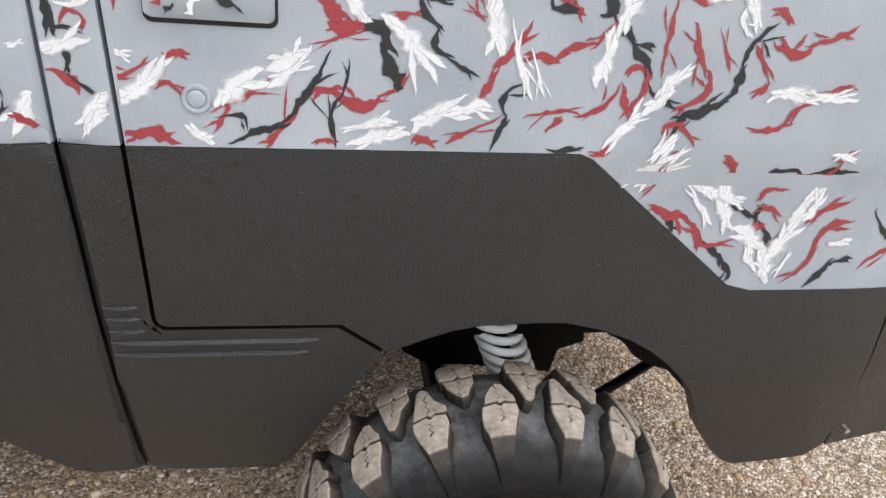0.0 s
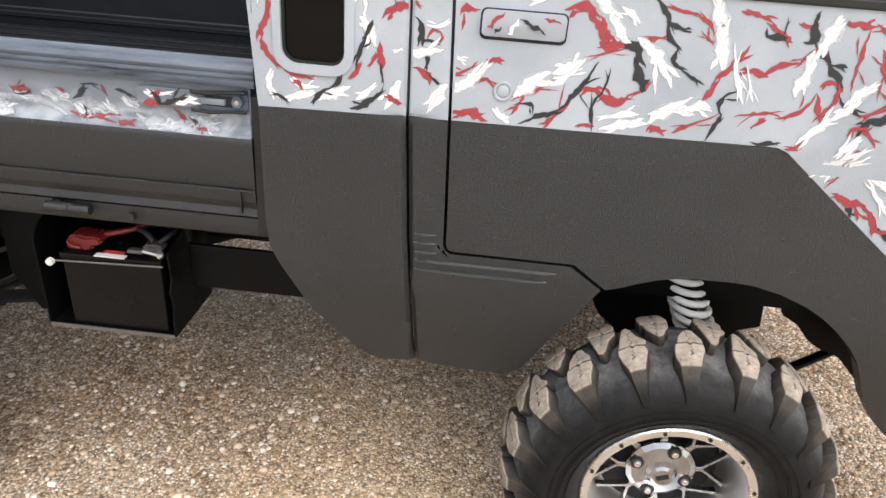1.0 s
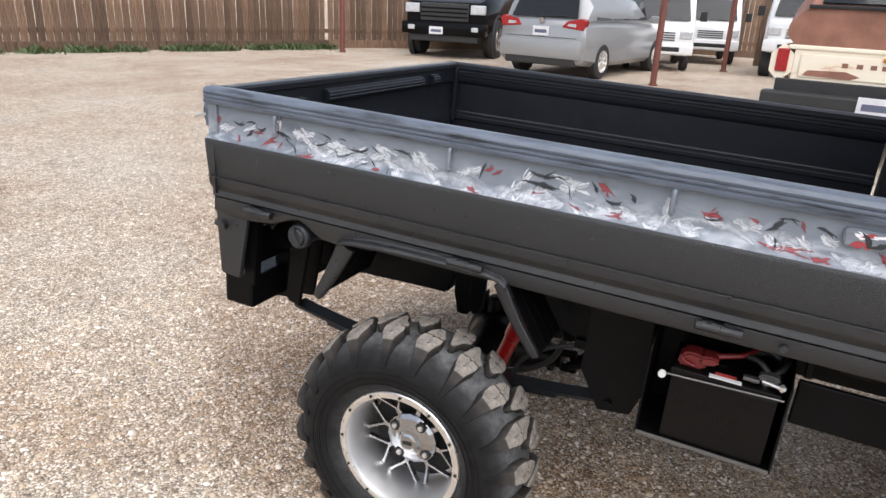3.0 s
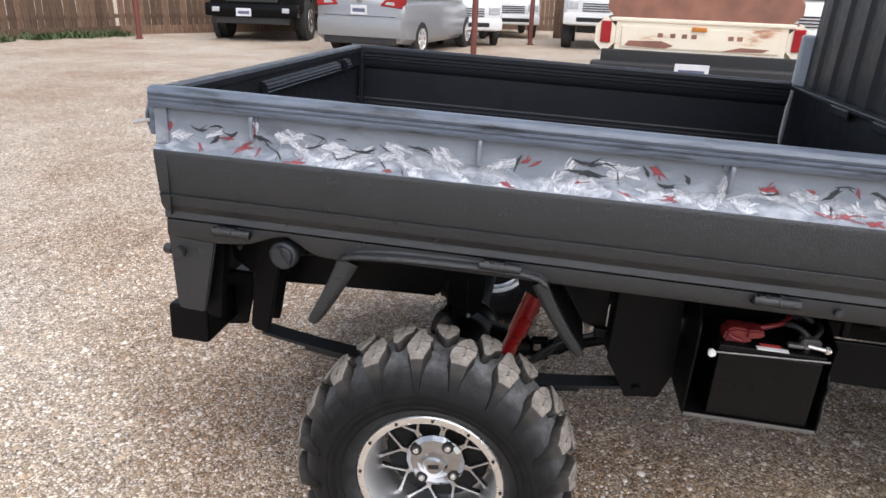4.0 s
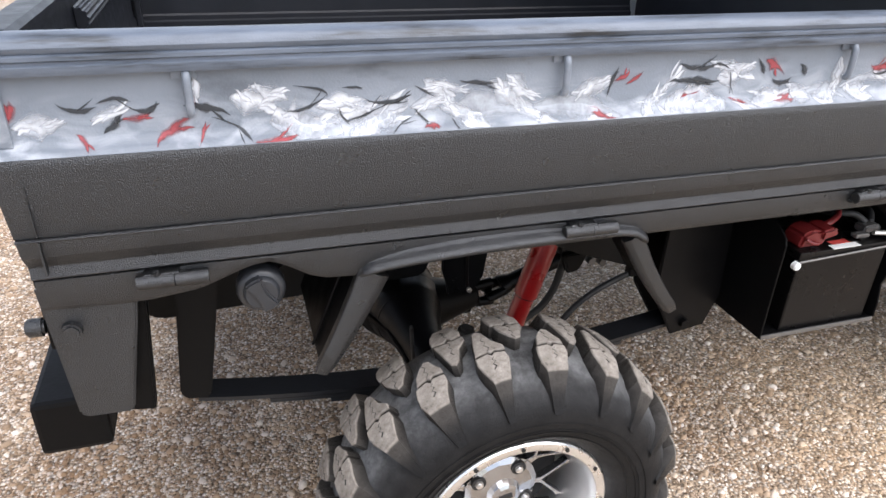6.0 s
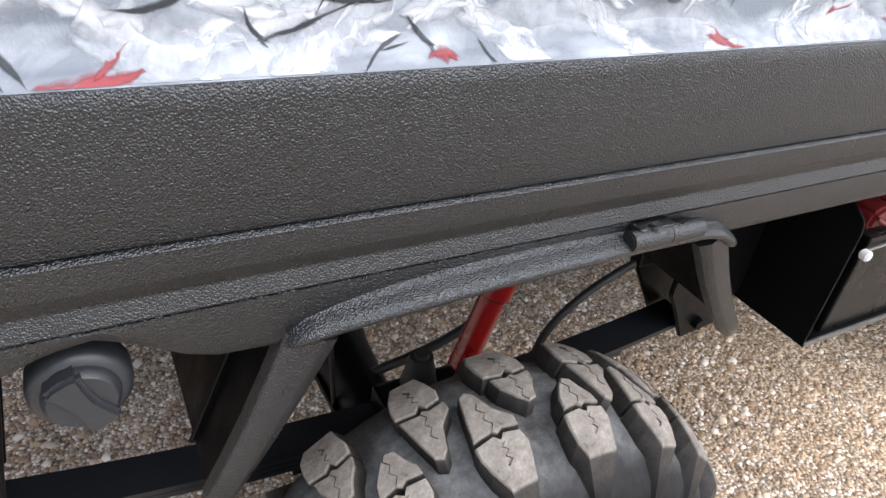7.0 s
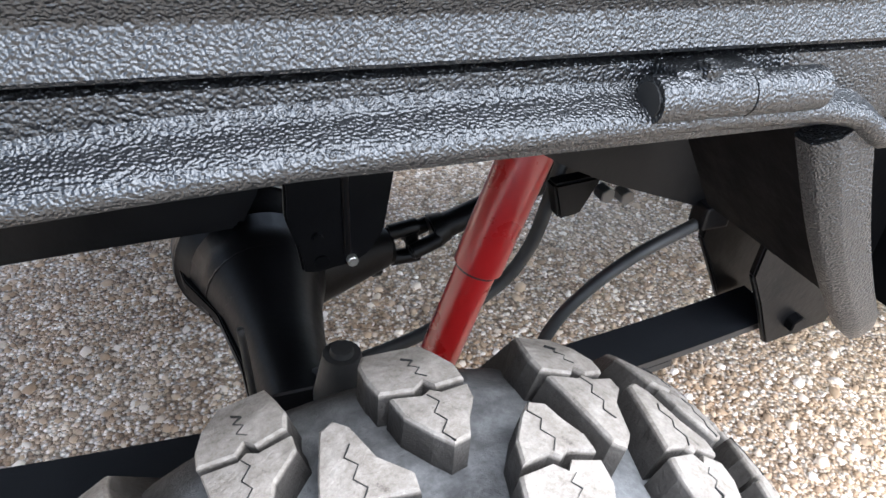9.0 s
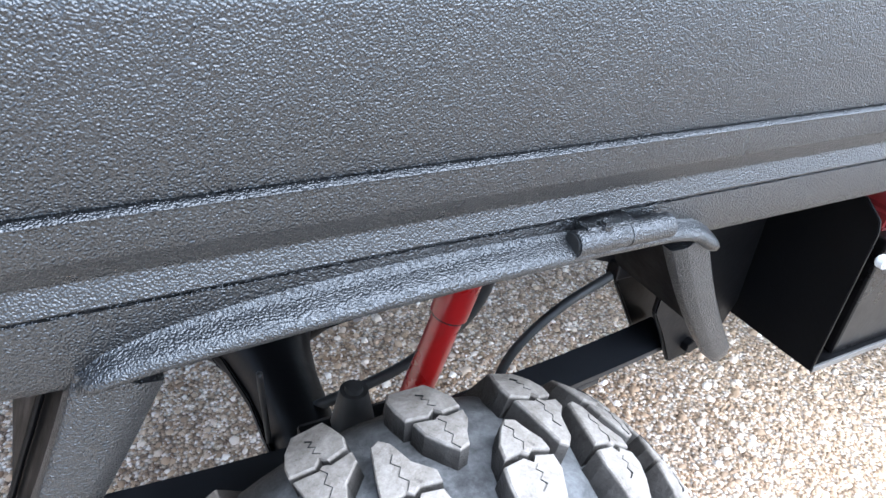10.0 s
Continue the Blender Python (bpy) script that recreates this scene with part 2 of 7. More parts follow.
def fence_wood():
    m = Mat("weathered_fence_wood", 0.85)
    grain = m.noise(6, 6, 0.7, (9, 9, 0.6))
    c = m.ramp(grain, [(0.3, (0.065, 0.038, 0.024)), (0.5, (0.155, 0.097, 0.062)), (0.7, (0.28, 0.195, 0.137))])
    tint = m.ramp(m.random(), [(0.0, (0.55, 0.52, 0.5)), (1.0, (1.2, 1.15, 1.1))])
    m.color(m.mix(1.0, c, tint, "MULTIPLY"))
    m.bump(grain, 0.4, 0.01)
    return m.m


def rusty_paint():
    m = Mat("faded_cream_and_rust_paint", 0.55)
    n = m.noise(2.2, 7, 0.65, (0.6, 1, 2.2))
    m.color(m.ramp(n, [(0.30, (0.34, 0.15, 0.08)), (0.37, (0.58, 0.36, 0.24)), (0.42, (0.76, 0.67, 0.52)), (0.7, (0.84, 0.77, 0.64))]))
    m.bump(n, 0.1, 0.004)
    return m.m


def machined():
    m = Mat("machined_aluminium", 0.3, 1.0)
    m.color(m.ramp(m.noise(25, 4), [(0.3, (0.80, 0.79, 0.78)), (0.7, (0.92, 0.91, 0.90))]))
    m.rough(m.ramp(m.noise(60, 4), [(0.3, 0.24), (0.7, 0.38)]))
    return m.m


def glass(name, tint=(0.02, 0.022, 0.024), alpha=0.75):
    m = Mat(name, 0.04)
    m.color(tint)
    clear = m.t.nodes.new("ShaderNodeBsdfTransparent")
    clear.inputs[0].default_value = (0.55, 0.57, 0.58, 1)
    mix = m.t.nodes.new("ShaderNodeMixShader")
    mix.inputs[0].default_value = alpha
    m.put(clear.outputs[0], mix.inputs[1])
    m.put(m.b.outputs[0], mix.inputs[2])
    m.put(mix.outputs[0], m.out.inputs["Surface"])
    return m.m


P_SOFT = stroke_paint("soft_white_airbrush", (0.58, 0.60, 0.635), 0.12, 1.0, 1.6, 48)
P_SOFTRED = stroke_paint("soft_red_airbrush", (0.27, 0.045, 0.053), 0.10, 1.15, 1.7, 52)
P_SOFTBLACK = stroke_paint("soft_black_airbrush", (0.026, 0.030, 0.036), 0.08, 0.85, 1.5, 60)
P_HAZE = stroke_paint("thin_white_haze", (0.41, 0.435, 0.475), 0.1, 1.6, 1.8, 30)
LINER = bedliner()
CAMO = camo_paint()
BANDGREY = band_paint()
RAIL = rail_paint()
P_WHITE = stroke_paint("white_airbrush", (0.78, 0.79, 0.81), 0.14, 0.75, 0.9, 85)
P_RED = stroke_paint("red_airbrush", (0.35, 0.046, 0.055), 0.16, 0.5, 0.7, 90)
P_BLACK = stroke_paint("black_airbrush", (0.022, 0.024, 0.027), 0.14, 0.42, 0.6, 90)
CHASSIS = plain("satin_black_chassis_paint", (0.0030, 0.0030, 0.0034), 0.40, vary=0.4, bump=0.1, spec=0.13)
GUARD = plain("matt_black_guard_paint", (0.0034, 0.0034, 0.0038), 0.5, vary=0.4, bump=0.1, spec=0.05)
LEAF = plain("spring_steel_paint", (0.010, 0.011, 0.013), 0.38, vary=0.3, bump=0.05, spec=0.4)
PITCH = plain("matt_black_inner_bed_paint", (0.0085, 0.0098, 0.0138), 0.40, vary=0.3, bump=0.12, fine=300, spec=0.46)
SEAM = plain("black_rubber_seal", (0.010, 0.010, 0.010), 0.6)
RUBBER = tyre_rubber("dusty_tyre_rubber", False)
LUG = tyre_rubber("dusty_tread_rubber", True, 1.1)
TANLUG = tyre_rubber("tan_dusty_tread_rubber", True, 1.6)
SILVER = machined()
SPOKE = plain("satin_spoke_metal", (0.50, 0.49, 0.49), 0.26, 1.0, vary=0.1)
BARREL = plain("brushed_rim_barrel", (0.90, 0.90, 0.90), 0.42, 1.0, vary=0.06, scale=20, bump=0.03)
CHROME = plain("chrome", (0.42, 0.42, 0.43), 0.13, 1.0, vary=0.05, bump=0)
GUNMETAL = plain("dark_brake_metal", (0.012, 0.012, 0.012), 0.6, spec=0.25)
RED = plain("red_shock_paint", (0.27, 0.007, 0.007), 0.3, vary=0.25, bump=0.02, coat=0.25)
SPRINGWHITE = plain("white_coil_paint", (0.82, 0.82, 0.81), 0.45, vary=0.15)
DARKGLASS = glass("dark_tinted_glass")
CABGLASS = plain("black_tinted_cab_glass", (0.003, 0.003, 0.003), 0.05, vary=0.05, bump=0, spec=0.2)
CAPGREY = plain("dark_plastic_cap", (0.022, 0.024, 0.028), 0.42, bump=0.15)
BATTERY = plain("black_battery_plastic", (0.004, 0.0035, 0.0035), 0.3, spec=0.18)
CLAMPRED = plain("red_clamp_plastic", (0.15, 0.012, 0.012), 0.4)
ZINC = plain("zinc_plated_steel", (0.72, 0.70, 0.66), 0.3, 0.9)
WORN = plain("worn_bare_steel", (0.20, 0.195, 0.19), 0.45, 0.8)
LABELWHITE = plain("white_sticker", (0.75, 0.75, 0.73), 0.5, bump=0)
LABELRED = plain("red_sticker", (0.5, 0.06, 0.05), 0.5, bump=0)
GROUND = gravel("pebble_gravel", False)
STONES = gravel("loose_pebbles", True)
WOOD = fence_wood()
POSTRED = plain("red_oxide_steel", (0.17, 0.055, 0.04), 0.6, scale=4)
CARBLACK = plain("black_car_paint", (0.003, 0.003, 0.0035), 0.16, bump=0, spec=0.14)
CARSILVER = plain("silver_car_paint", (0.30, 0.305, 0.31), 0.3, 0.3, vary=0.05, coat=0.4, bump=0)
CARWHITE = plain("white_car_paint", (0.74, 0.74, 0.73), 0.3, vary=0.08, coat=0.4, bump=0)
RUSTY = rusty_paint()
RUSTBROWN = plain("rust_brown_paint", (0.33, 0.15, 0.10), 0.6, vary=0.5, scale=3)
DARKRUST = plain("dark_rust", (0.028, 0.016, 0.011), 0.7, vary=0.5)
TAILRED = plain("red_tail_lamp_plastic", (0.36, 0.015, 0.018), 0.2, bump=0)
LAMP = plain("clear_head_lamp", (0.6, 0.62, 0.64), 0.12, 0.3, bump=0)
PLATE = plain("white_number_plate", (0.72, 0.72, 0.74), 0.4, bump=0)
PLATEBAR = plain("plate_bar", (0.12, 0.13, 0.2), 0.5, bump=0)
BUMPER = plain("dark_bumper_steel", (0.035, 0.035, 0.036), 0.5, 0.2, scale=5)
CARTYRE = plain("far_tyre_rubber", (0.022, 0.021, 0.021), 0.7, bump=0.1)
WEED = plain("weed_leaves", (0.075, 0.115, 0.035), 0.6, vary=0.5, scale=3)
SEATCLOTH = plain("seat_cloth", (0.05, 0.045, 0.04), 0.85)
ORANGE = plain("amber_lens", (0.6, 0.22, 0.03), 0.3, bump=0)


# ---------------- mesh helpers ----------------
def part(name, bm, material, parent=None, label="", smooth=False, m=None):
    """Link a bmesh as one mesh object under a thing or a part."""
    mesh = bpy.data.meshes.new(name)
    bmesh.ops.recalc_face_normals(bm, faces=bm.faces)
    bm.to_mesh(mesh)
    bm.free()
    if smooth:
        mesh.shade_smooth()
        if smooth != "all":
            mesh.set_sharp_from_angle(angle=radians(38))
    mesh.materials.append(material)
    ob = new(name, mesh)
    if m is not None:
        ob.matrix_basis = m
    if parent:
        ob.parent = parent
    if label:
        ob["label"] = label
    return ob


def again(name, ob, parent, m):
    """One more object on the mesh of ob."""
    o = new(name, ob.data)
    o.matrix_basis = m
    o.parent = parent
    return o


def box(x0, x1, y0, y1, z0, z1, bevel=0.0, bm=None, m=None, seg=2):
    bm = bm or bmesh.new()
    made = bmesh.ops.create_cube(bm, size=1)["verts"]
    for v in made:
        v.co = Vector(((x0 + x1) / 2 + v.co.x * (x1 - x0), (y0 + y1) / 2 + v.co.y * (y1 - y0), (z0 + z1) / 2 + v.co.z * (z1 - z0)))
    if bevel:
        edges = {e for v in made for e in v.link_edges}
        res = bmesh.ops.bevel(bm, geom=list(edges), offset=bevel, segments=seg, affect="EDGES", profile=0.6)
        made = list({v for f in res["faces"] for v in f.verts} | {v for v in made if v.is_valid})
    if m is not None:
        bmesh.ops.transform(bm, matrix=m, verts=made)
    return bm


def prism(outline, axis, a, b, bm=None, bevel=0.0, seg=2):
    """An outline of two coordinates, drawn out from a to b along the axis."""
    bm = bm or bmesh.new()
    put = {"x": lambda u, v, w: (w, u, v), "y": lambda u, v, w: (u, w, v), "z": lambda u, v, w: (u, v, w)}[axis]
    low = [bm.verts.new(put(u, v, a)) for u, v in outline]
    high = [bm.verts.new(put(u, v, b)) for u, v in outline]
    faces = [bm.faces.new(low), bm.faces.new(high[::-1])]
    n = len(outline)
    for i in range(n):
        faces.append(bm.faces.new((low[i], high[i], high[(i + 1) % n], low[(i + 1) % n])))
    bmesh.ops.recalc_face_normals(bm, faces=faces)
    if bevel:
        bmesh.ops.bevel(bm, geom=list({e for f in faces for e in f.edges}), offset=bevel, segments=seg, affect="EDGES")
    return bm


def cyl(p, q, r, r2=None, seg=20, bm=None, bevel=0.0):
    bm = bm or bmesh.new()
    p, q = Vector(p), Vector(q)
    made = bmesh.ops.create_cone(bm, cap_ends=True, segments=seg, radius1=r, radius2=r if r2 is None else r2, depth=(q - p).length)["verts"]
    if bevel:
        rim = [e for e in {e for v in made for e in v.link_edges} if len(e.link_faces) == 2 and e.calc_face_angle(0) > 1.0]
        res = bmesh.ops.bevel(bm, geom=rim, offset=bevel, segments=2, affect="EDGES")
        made = list({v for f in res["faces"] for v in f.verts} | {v for v in made if v.is_valid})
    turn = (q - p).to_track_quat("Z", "Y").to_matrix().to_4x4()
    bmesh.ops.transform(bm, matrix=Matrix.Translation((p + q) / 2) @ turn, verts=made)
    return bm


def tube(points, r, seg=10, bm=None, smooth=8):
    """A round tube along a smooth line through the points."""
    bm = bm or bmesh.new()
    pts = [Vector(p) for p in points]
    path = []
    for i in range(len(pts) - 1):
        p0, p1, p2, p3 = pts[max(i - 1, 0)], pts[i], pts[i + 1], pts[min(i + 2, len(pts) - 1)]
        for k in range(smooth):
            t = k / smooth
            path.append(0.5 * (2 * p1 + (p2 - p0) * t + (2 * p0 - 5 * p1 + 4 * p2 - p3) * t * t + (3 * p1 - p0 - 3 * p2 + p3) * t ** 3))
    path.append(pts[-1])
    rings = []
    side = None
    for i, p in enumerate(path):
        d = (path[min(i + 1, len(path) - 1)] - path[max(i - 1, 0)]).normalized()
        side = (side - d * side.dot(d)).normalized() if side else d.orthogonal().normalized()
        up = d.cross(side)
        rings.append([bm.verts.new(p + r * (math.cos(a) * side + math.sin(a) * up)) for a in (2 * math.pi * k / seg for k in range(seg))])
    for a, b in zip(rings, rings[1:]):
        for k in range(seg):
            bm.faces.new((a[k], a[(k + 1) % seg], b[(k + 1) % seg], b[k]))
    bm.faces.new(rings[0][::-1])
    bm.faces.new(rings[-1])
    return bm


def lathe(profile, seg=64, bm=None, closed=False):
    """A profile of (radius, y) turned about the y axis."""
    bm = bm or bmesh.new()
    rings = [[bm.verts.new((r * math.cos(2 * math.pi * k / seg), y, r * math.sin(2 * math.pi * k / seg))) for k in range(seg)] for r, y in profile]
    for a, b in zip(rings, rings[1:] + (rings[:1] if closed else [])):
        for k in range(seg):
            bm.faces.new((a[k], a[(k + 1) % seg], b[(k + 1) % seg], b[k]))
    return bm


def swept(profile, x0, x1, n=1, bm=None, ends=True):
    """A closed profile of (y, z) drawn out along x in n steps."""
    bm = bm or bmesh.new()
    rows = [[bm.verts.new((x0 + (x1 - x0) * i / n, y, z)) for y, z in profile] for i in range(n + 1)]
    k = len(profile)
    for a, b in zip(rows, rows[1:]):
        for j in range(k):
            bm.faces.new((a[j], a[(j + 1) % k], b[(j + 1) % k], b[j]))
    if ends:
        bm.faces.new(rows[0][::-1])
        bm.faces.new(rows[-1])
    return bm


def panel(outline, depth, thick, holes=(), step=0.04, roll=None):
    """A sheet of outline (x, z) that follows y = depth(x, z), with its thickness inwards and a rolled edge."""
    bm = bmesh.new()
    edges = []
    for loop in (outline, *holes):
        vs = [bm.verts.new((x, 0, z)) for x, z in loop]
        edges += [bm.edges.new((vs[i], vs[(i + 1) % len(vs)])) for i in range(len(vs))]
    bmesh.ops.triangle_fill(bm, edges=edges, use_beauty=True, use_dissolve=False)
    xs, zs = [p[0] for p in outline], [p[1] for p in outline]
    for lo, hi, axis in ((min(xs), max(xs), 0), (min(zs), max(zs), 2)):
        c = lo + step / 2
        while c < hi:
            co, no = Vector((0, 0, 0)), Vector((0, 0, 0))
            co[axis], no[axis] = c, 1
            bmesh.ops.bisect_plane(bm, geom=bm.verts[:] + bm.edges[:] + bm.faces[:], plane_co=co, plane_no=no, dist=1e-5)
            c += step
    bm.normal_update()
    if sum(f.normal.y * f.calc_area() for f in bm.faces) > 0:
        bmesh.ops.reverse_faces(bm, faces=bm.faces[:])
    if roll:
        bmesh.ops.inset_region(bm, faces=bm.faces[:], thickness=0.007, use_boundary=True, use_even_offset=True)
    drop = {v for e in bm.edges if e.is_boundary for v in e.verts}
    rim = [e for e in bm.edges if e.is_boundary]
    got = bmesh.ops.extrude_edge_only(bm, edges=rim)["geom"]
    ring = {v for v in got if isinstance(v, bmesh.types.BMVert)}
    for v in bm.verts:
        v.co.y = depth(v.co.x, v.co.z) + (thick if v in ring else 0) + (roll(v.co.x, v.co.z) if roll and v in drop else 0)
    return bm


def arc(cx, cz, r, a0, a1, n):
    return [(cx + r * math.cos(radians(a0 + (a1 - a0) * i / n)), cz + r * math.sin(radians(a0 + (a1 - a0) * i / n))) for i in range(n + 1)]


def rounded(x0, x1, z0, z1, r, n=5):
    return arc(x1 - r, z1 - r, r, 0, 90, n) + arc(x0 + r, z1 - r, r, 90, 180, n) + arc(x0 + r, z0 + r, r, 180, 270, n) + arc(x1 - r, z0 + r, r, 270, 360, n)


def smoothstep(a, b, v):
    t = min(1, max(0, (v - a) / (b - a)))
    return t * t * (3 - 2 * t)


# ---------------- ground ----------------
bm = bmesh.new()
bmesh.ops.create_grid(bm, x_segments=120, y_segments=120, size=1)
for v in bm.verts:
    far = max(abs(v.co.x), abs(v.co.y))
    s = 4 * far + 900 * far ** 6
    v.co.x, v.co.y = (v.co.x / far * s + 0.8, v.co.y / far * s + 1.0) if far > 1e-6 else (0.8, 1.0)
    d = math.hypot(v.co.x - 1.4, v.co.y - 0.7)
    v.co.z = 0.02 * noise.noise(Vector((v.co.x * 0.35, v.co.y * 0.35, 0))) * smoothstep(2.5, 7, d)
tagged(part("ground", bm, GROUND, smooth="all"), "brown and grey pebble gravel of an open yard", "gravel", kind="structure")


def pebbles(count, x0, x1, y0, y1, seed):
    """Loose stones as low domes, each an island of its own."""
    rng = np.random.default_rng(seed)
    k = 5
    ang = np.arange(k) * 2 * np.pi / k
    px, py = rng.uniform(x0, x1, count), rng.uniform(y0, y1, count)
    wide = rng.random(count) < 0.36
    px[wide] = rng.normal((x0 + x1) / 2 - 1.0, (x1 - x0) * 0.55, wide.sum())
    py[wide] = rng.normal((y0 + y1) / 2, (y1 - y0) * 0.55, wide.sum())
    size = np.clip(rng.lognormal(np.log(0.0033), 0.46, count), 0.0015, 0.013)
    long_, turn, high = rng.uniform(0.75, 1.45, count), rng.uniform(0, 2 * np.pi, count), rng.uniform(0.45, 0.95, count)
    verts = np.zeros((count, 2 * k + 1, 3))
    for ring, (r, h) in enumerate(((1.0, -0.15), (0.82, 0.55))):
        a = ang[None] + rng.uniform(-0.3, 0.3, (count, k))
        rr = size[:, None] * r * rng.uniform(0.8, 1.15, (count, k))
        u, v = rr * np.cos(a) * long_[:, None], rr * np.sin(a)
        verts[:, ring * k:(ring + 1) * k, 0] = px[:, None] + u * np.cos(turn)[:, None] - v * np.sin(turn)[:, None]
        verts[:, ring * k:(ring + 1) * k, 1] = py[:, None] + u * np.sin(turn)[:, None] + v * np.cos(turn)[:, None]
        verts[:, ring * k:(ring + 1) * k, 2] = (size * high)[:, None] * h * rng.uniform(0.8, 1.2, (count, k))
    verts[:, 2 * k] = np.stack([px, py, size * high * 0.95], 1)
    tri = []
    for j in range(k):
        n = (j + 1) % k
        tri += [(j, n, k + n), (j, k + n, k + j), (k + j, k + n, 2 * k)]
    tri = (np.array(tri)[None] + (np.arange(count) * (2 * k + 1))[:, None, None]).reshape(-1, 3)
    mesh = bpy.data.meshes.new("pebbles")
    mesh.vertices.add(count * (2 * k + 1))
    mesh.vertices.foreach_set("co", verts.ravel())
    mesh.loops.add(tri.size)
    mesh.loops.foreach_set("vertex_index", tri.ravel().astype(np.int32))
    mesh.polygons.add(len(tri))
    mesh.polygons.foreach_set("loop_start", np.arange(0, tri.size, 3, dtype=np.int32))
    mesh.update(calc_edges=True)
    mesh.materials.append(STONES)
    return new("pebbles", mesh)


tagged(pebbles(155000, -1.2, 3.3, -0.6, 2.7, 4), "loose tan, brown and white pebbles lying on the yard", "pebbles", kind="stuff")

# ---------------- the lifted kei truck ----------------
TRUCK = pose(-0.006, -0.0025, -0.1659, -0.859, 2.062, 0)
truck = new("mini_truck")
truck.matrix_basis = TRUCK
tagged(truck, "lifted mini truck in black bedliner and grey, red and white camouflage", "truck")

BED_L, BED_W = 1.585, 1.40

# side gate: outer face from the rail down to the seam
GATE = [(0.012, 1.226), (0.012, 1.158), (0.009, 1.151), (0.002, 1.146), (-0.005, 1.142), (-0.0075, 1.137), (-0.008, 1.130), (-0.0038, 1.0530), (-0.0034, 1.0512),
        (-0.0008, 1.0503), (-0.0008, 1.0492), (-0.0062, 1.0484), (-0.0074, 1.0474), (-0.0070, 1.0462), (-0.0046, 1.0450), (-0.0040, 1.0268), (-0.0034, 1.0252), (0.0058, 1.0112), (0.0062, 1.0095), (0.0058, 1.0082), (0.0028, 0.9965), (0.0040, 0.9948), (0.012, 0.9940)]
RAILP = [(0.0, 1.224), (-0.002, 1.228), (-0.002, 1.2335), (0.001, 1.2355), (0.001, 1.2375), (-0.002, 1.2395), (-0.002, 1.2435), (0.001, 1.2455), (-0.001, 1.2475),
         (-0.002, 1.252), (0.001, 1.258), (0.007, 1.262), (0.026, 1.2635), (0.044, 1.262), (0.050, 1.257), (0.050, 1.240), (0.046, 1.224)]


def gate_face(z):
    """The outer face of the side gate at a height."""
    for (y0, z0), (y1, z1) in zip(GATE, GATE[1:]):
        if z1 <= z <= z0:
            return y0 + (y1 - y0) * (z0 - z) / (z0 - z1)
    return GATE[0][0] if z > 1.1 else GATE[-1][0]


def split_gate(z):
    """The outer profile above and below the paint line."""
    up = [p for p in GATE if p[1] > z] + [(gate_face(z), z)]
    down = [(gate_face(z), z)] + [p for p in GATE if p[1] <= z]
    return up, down


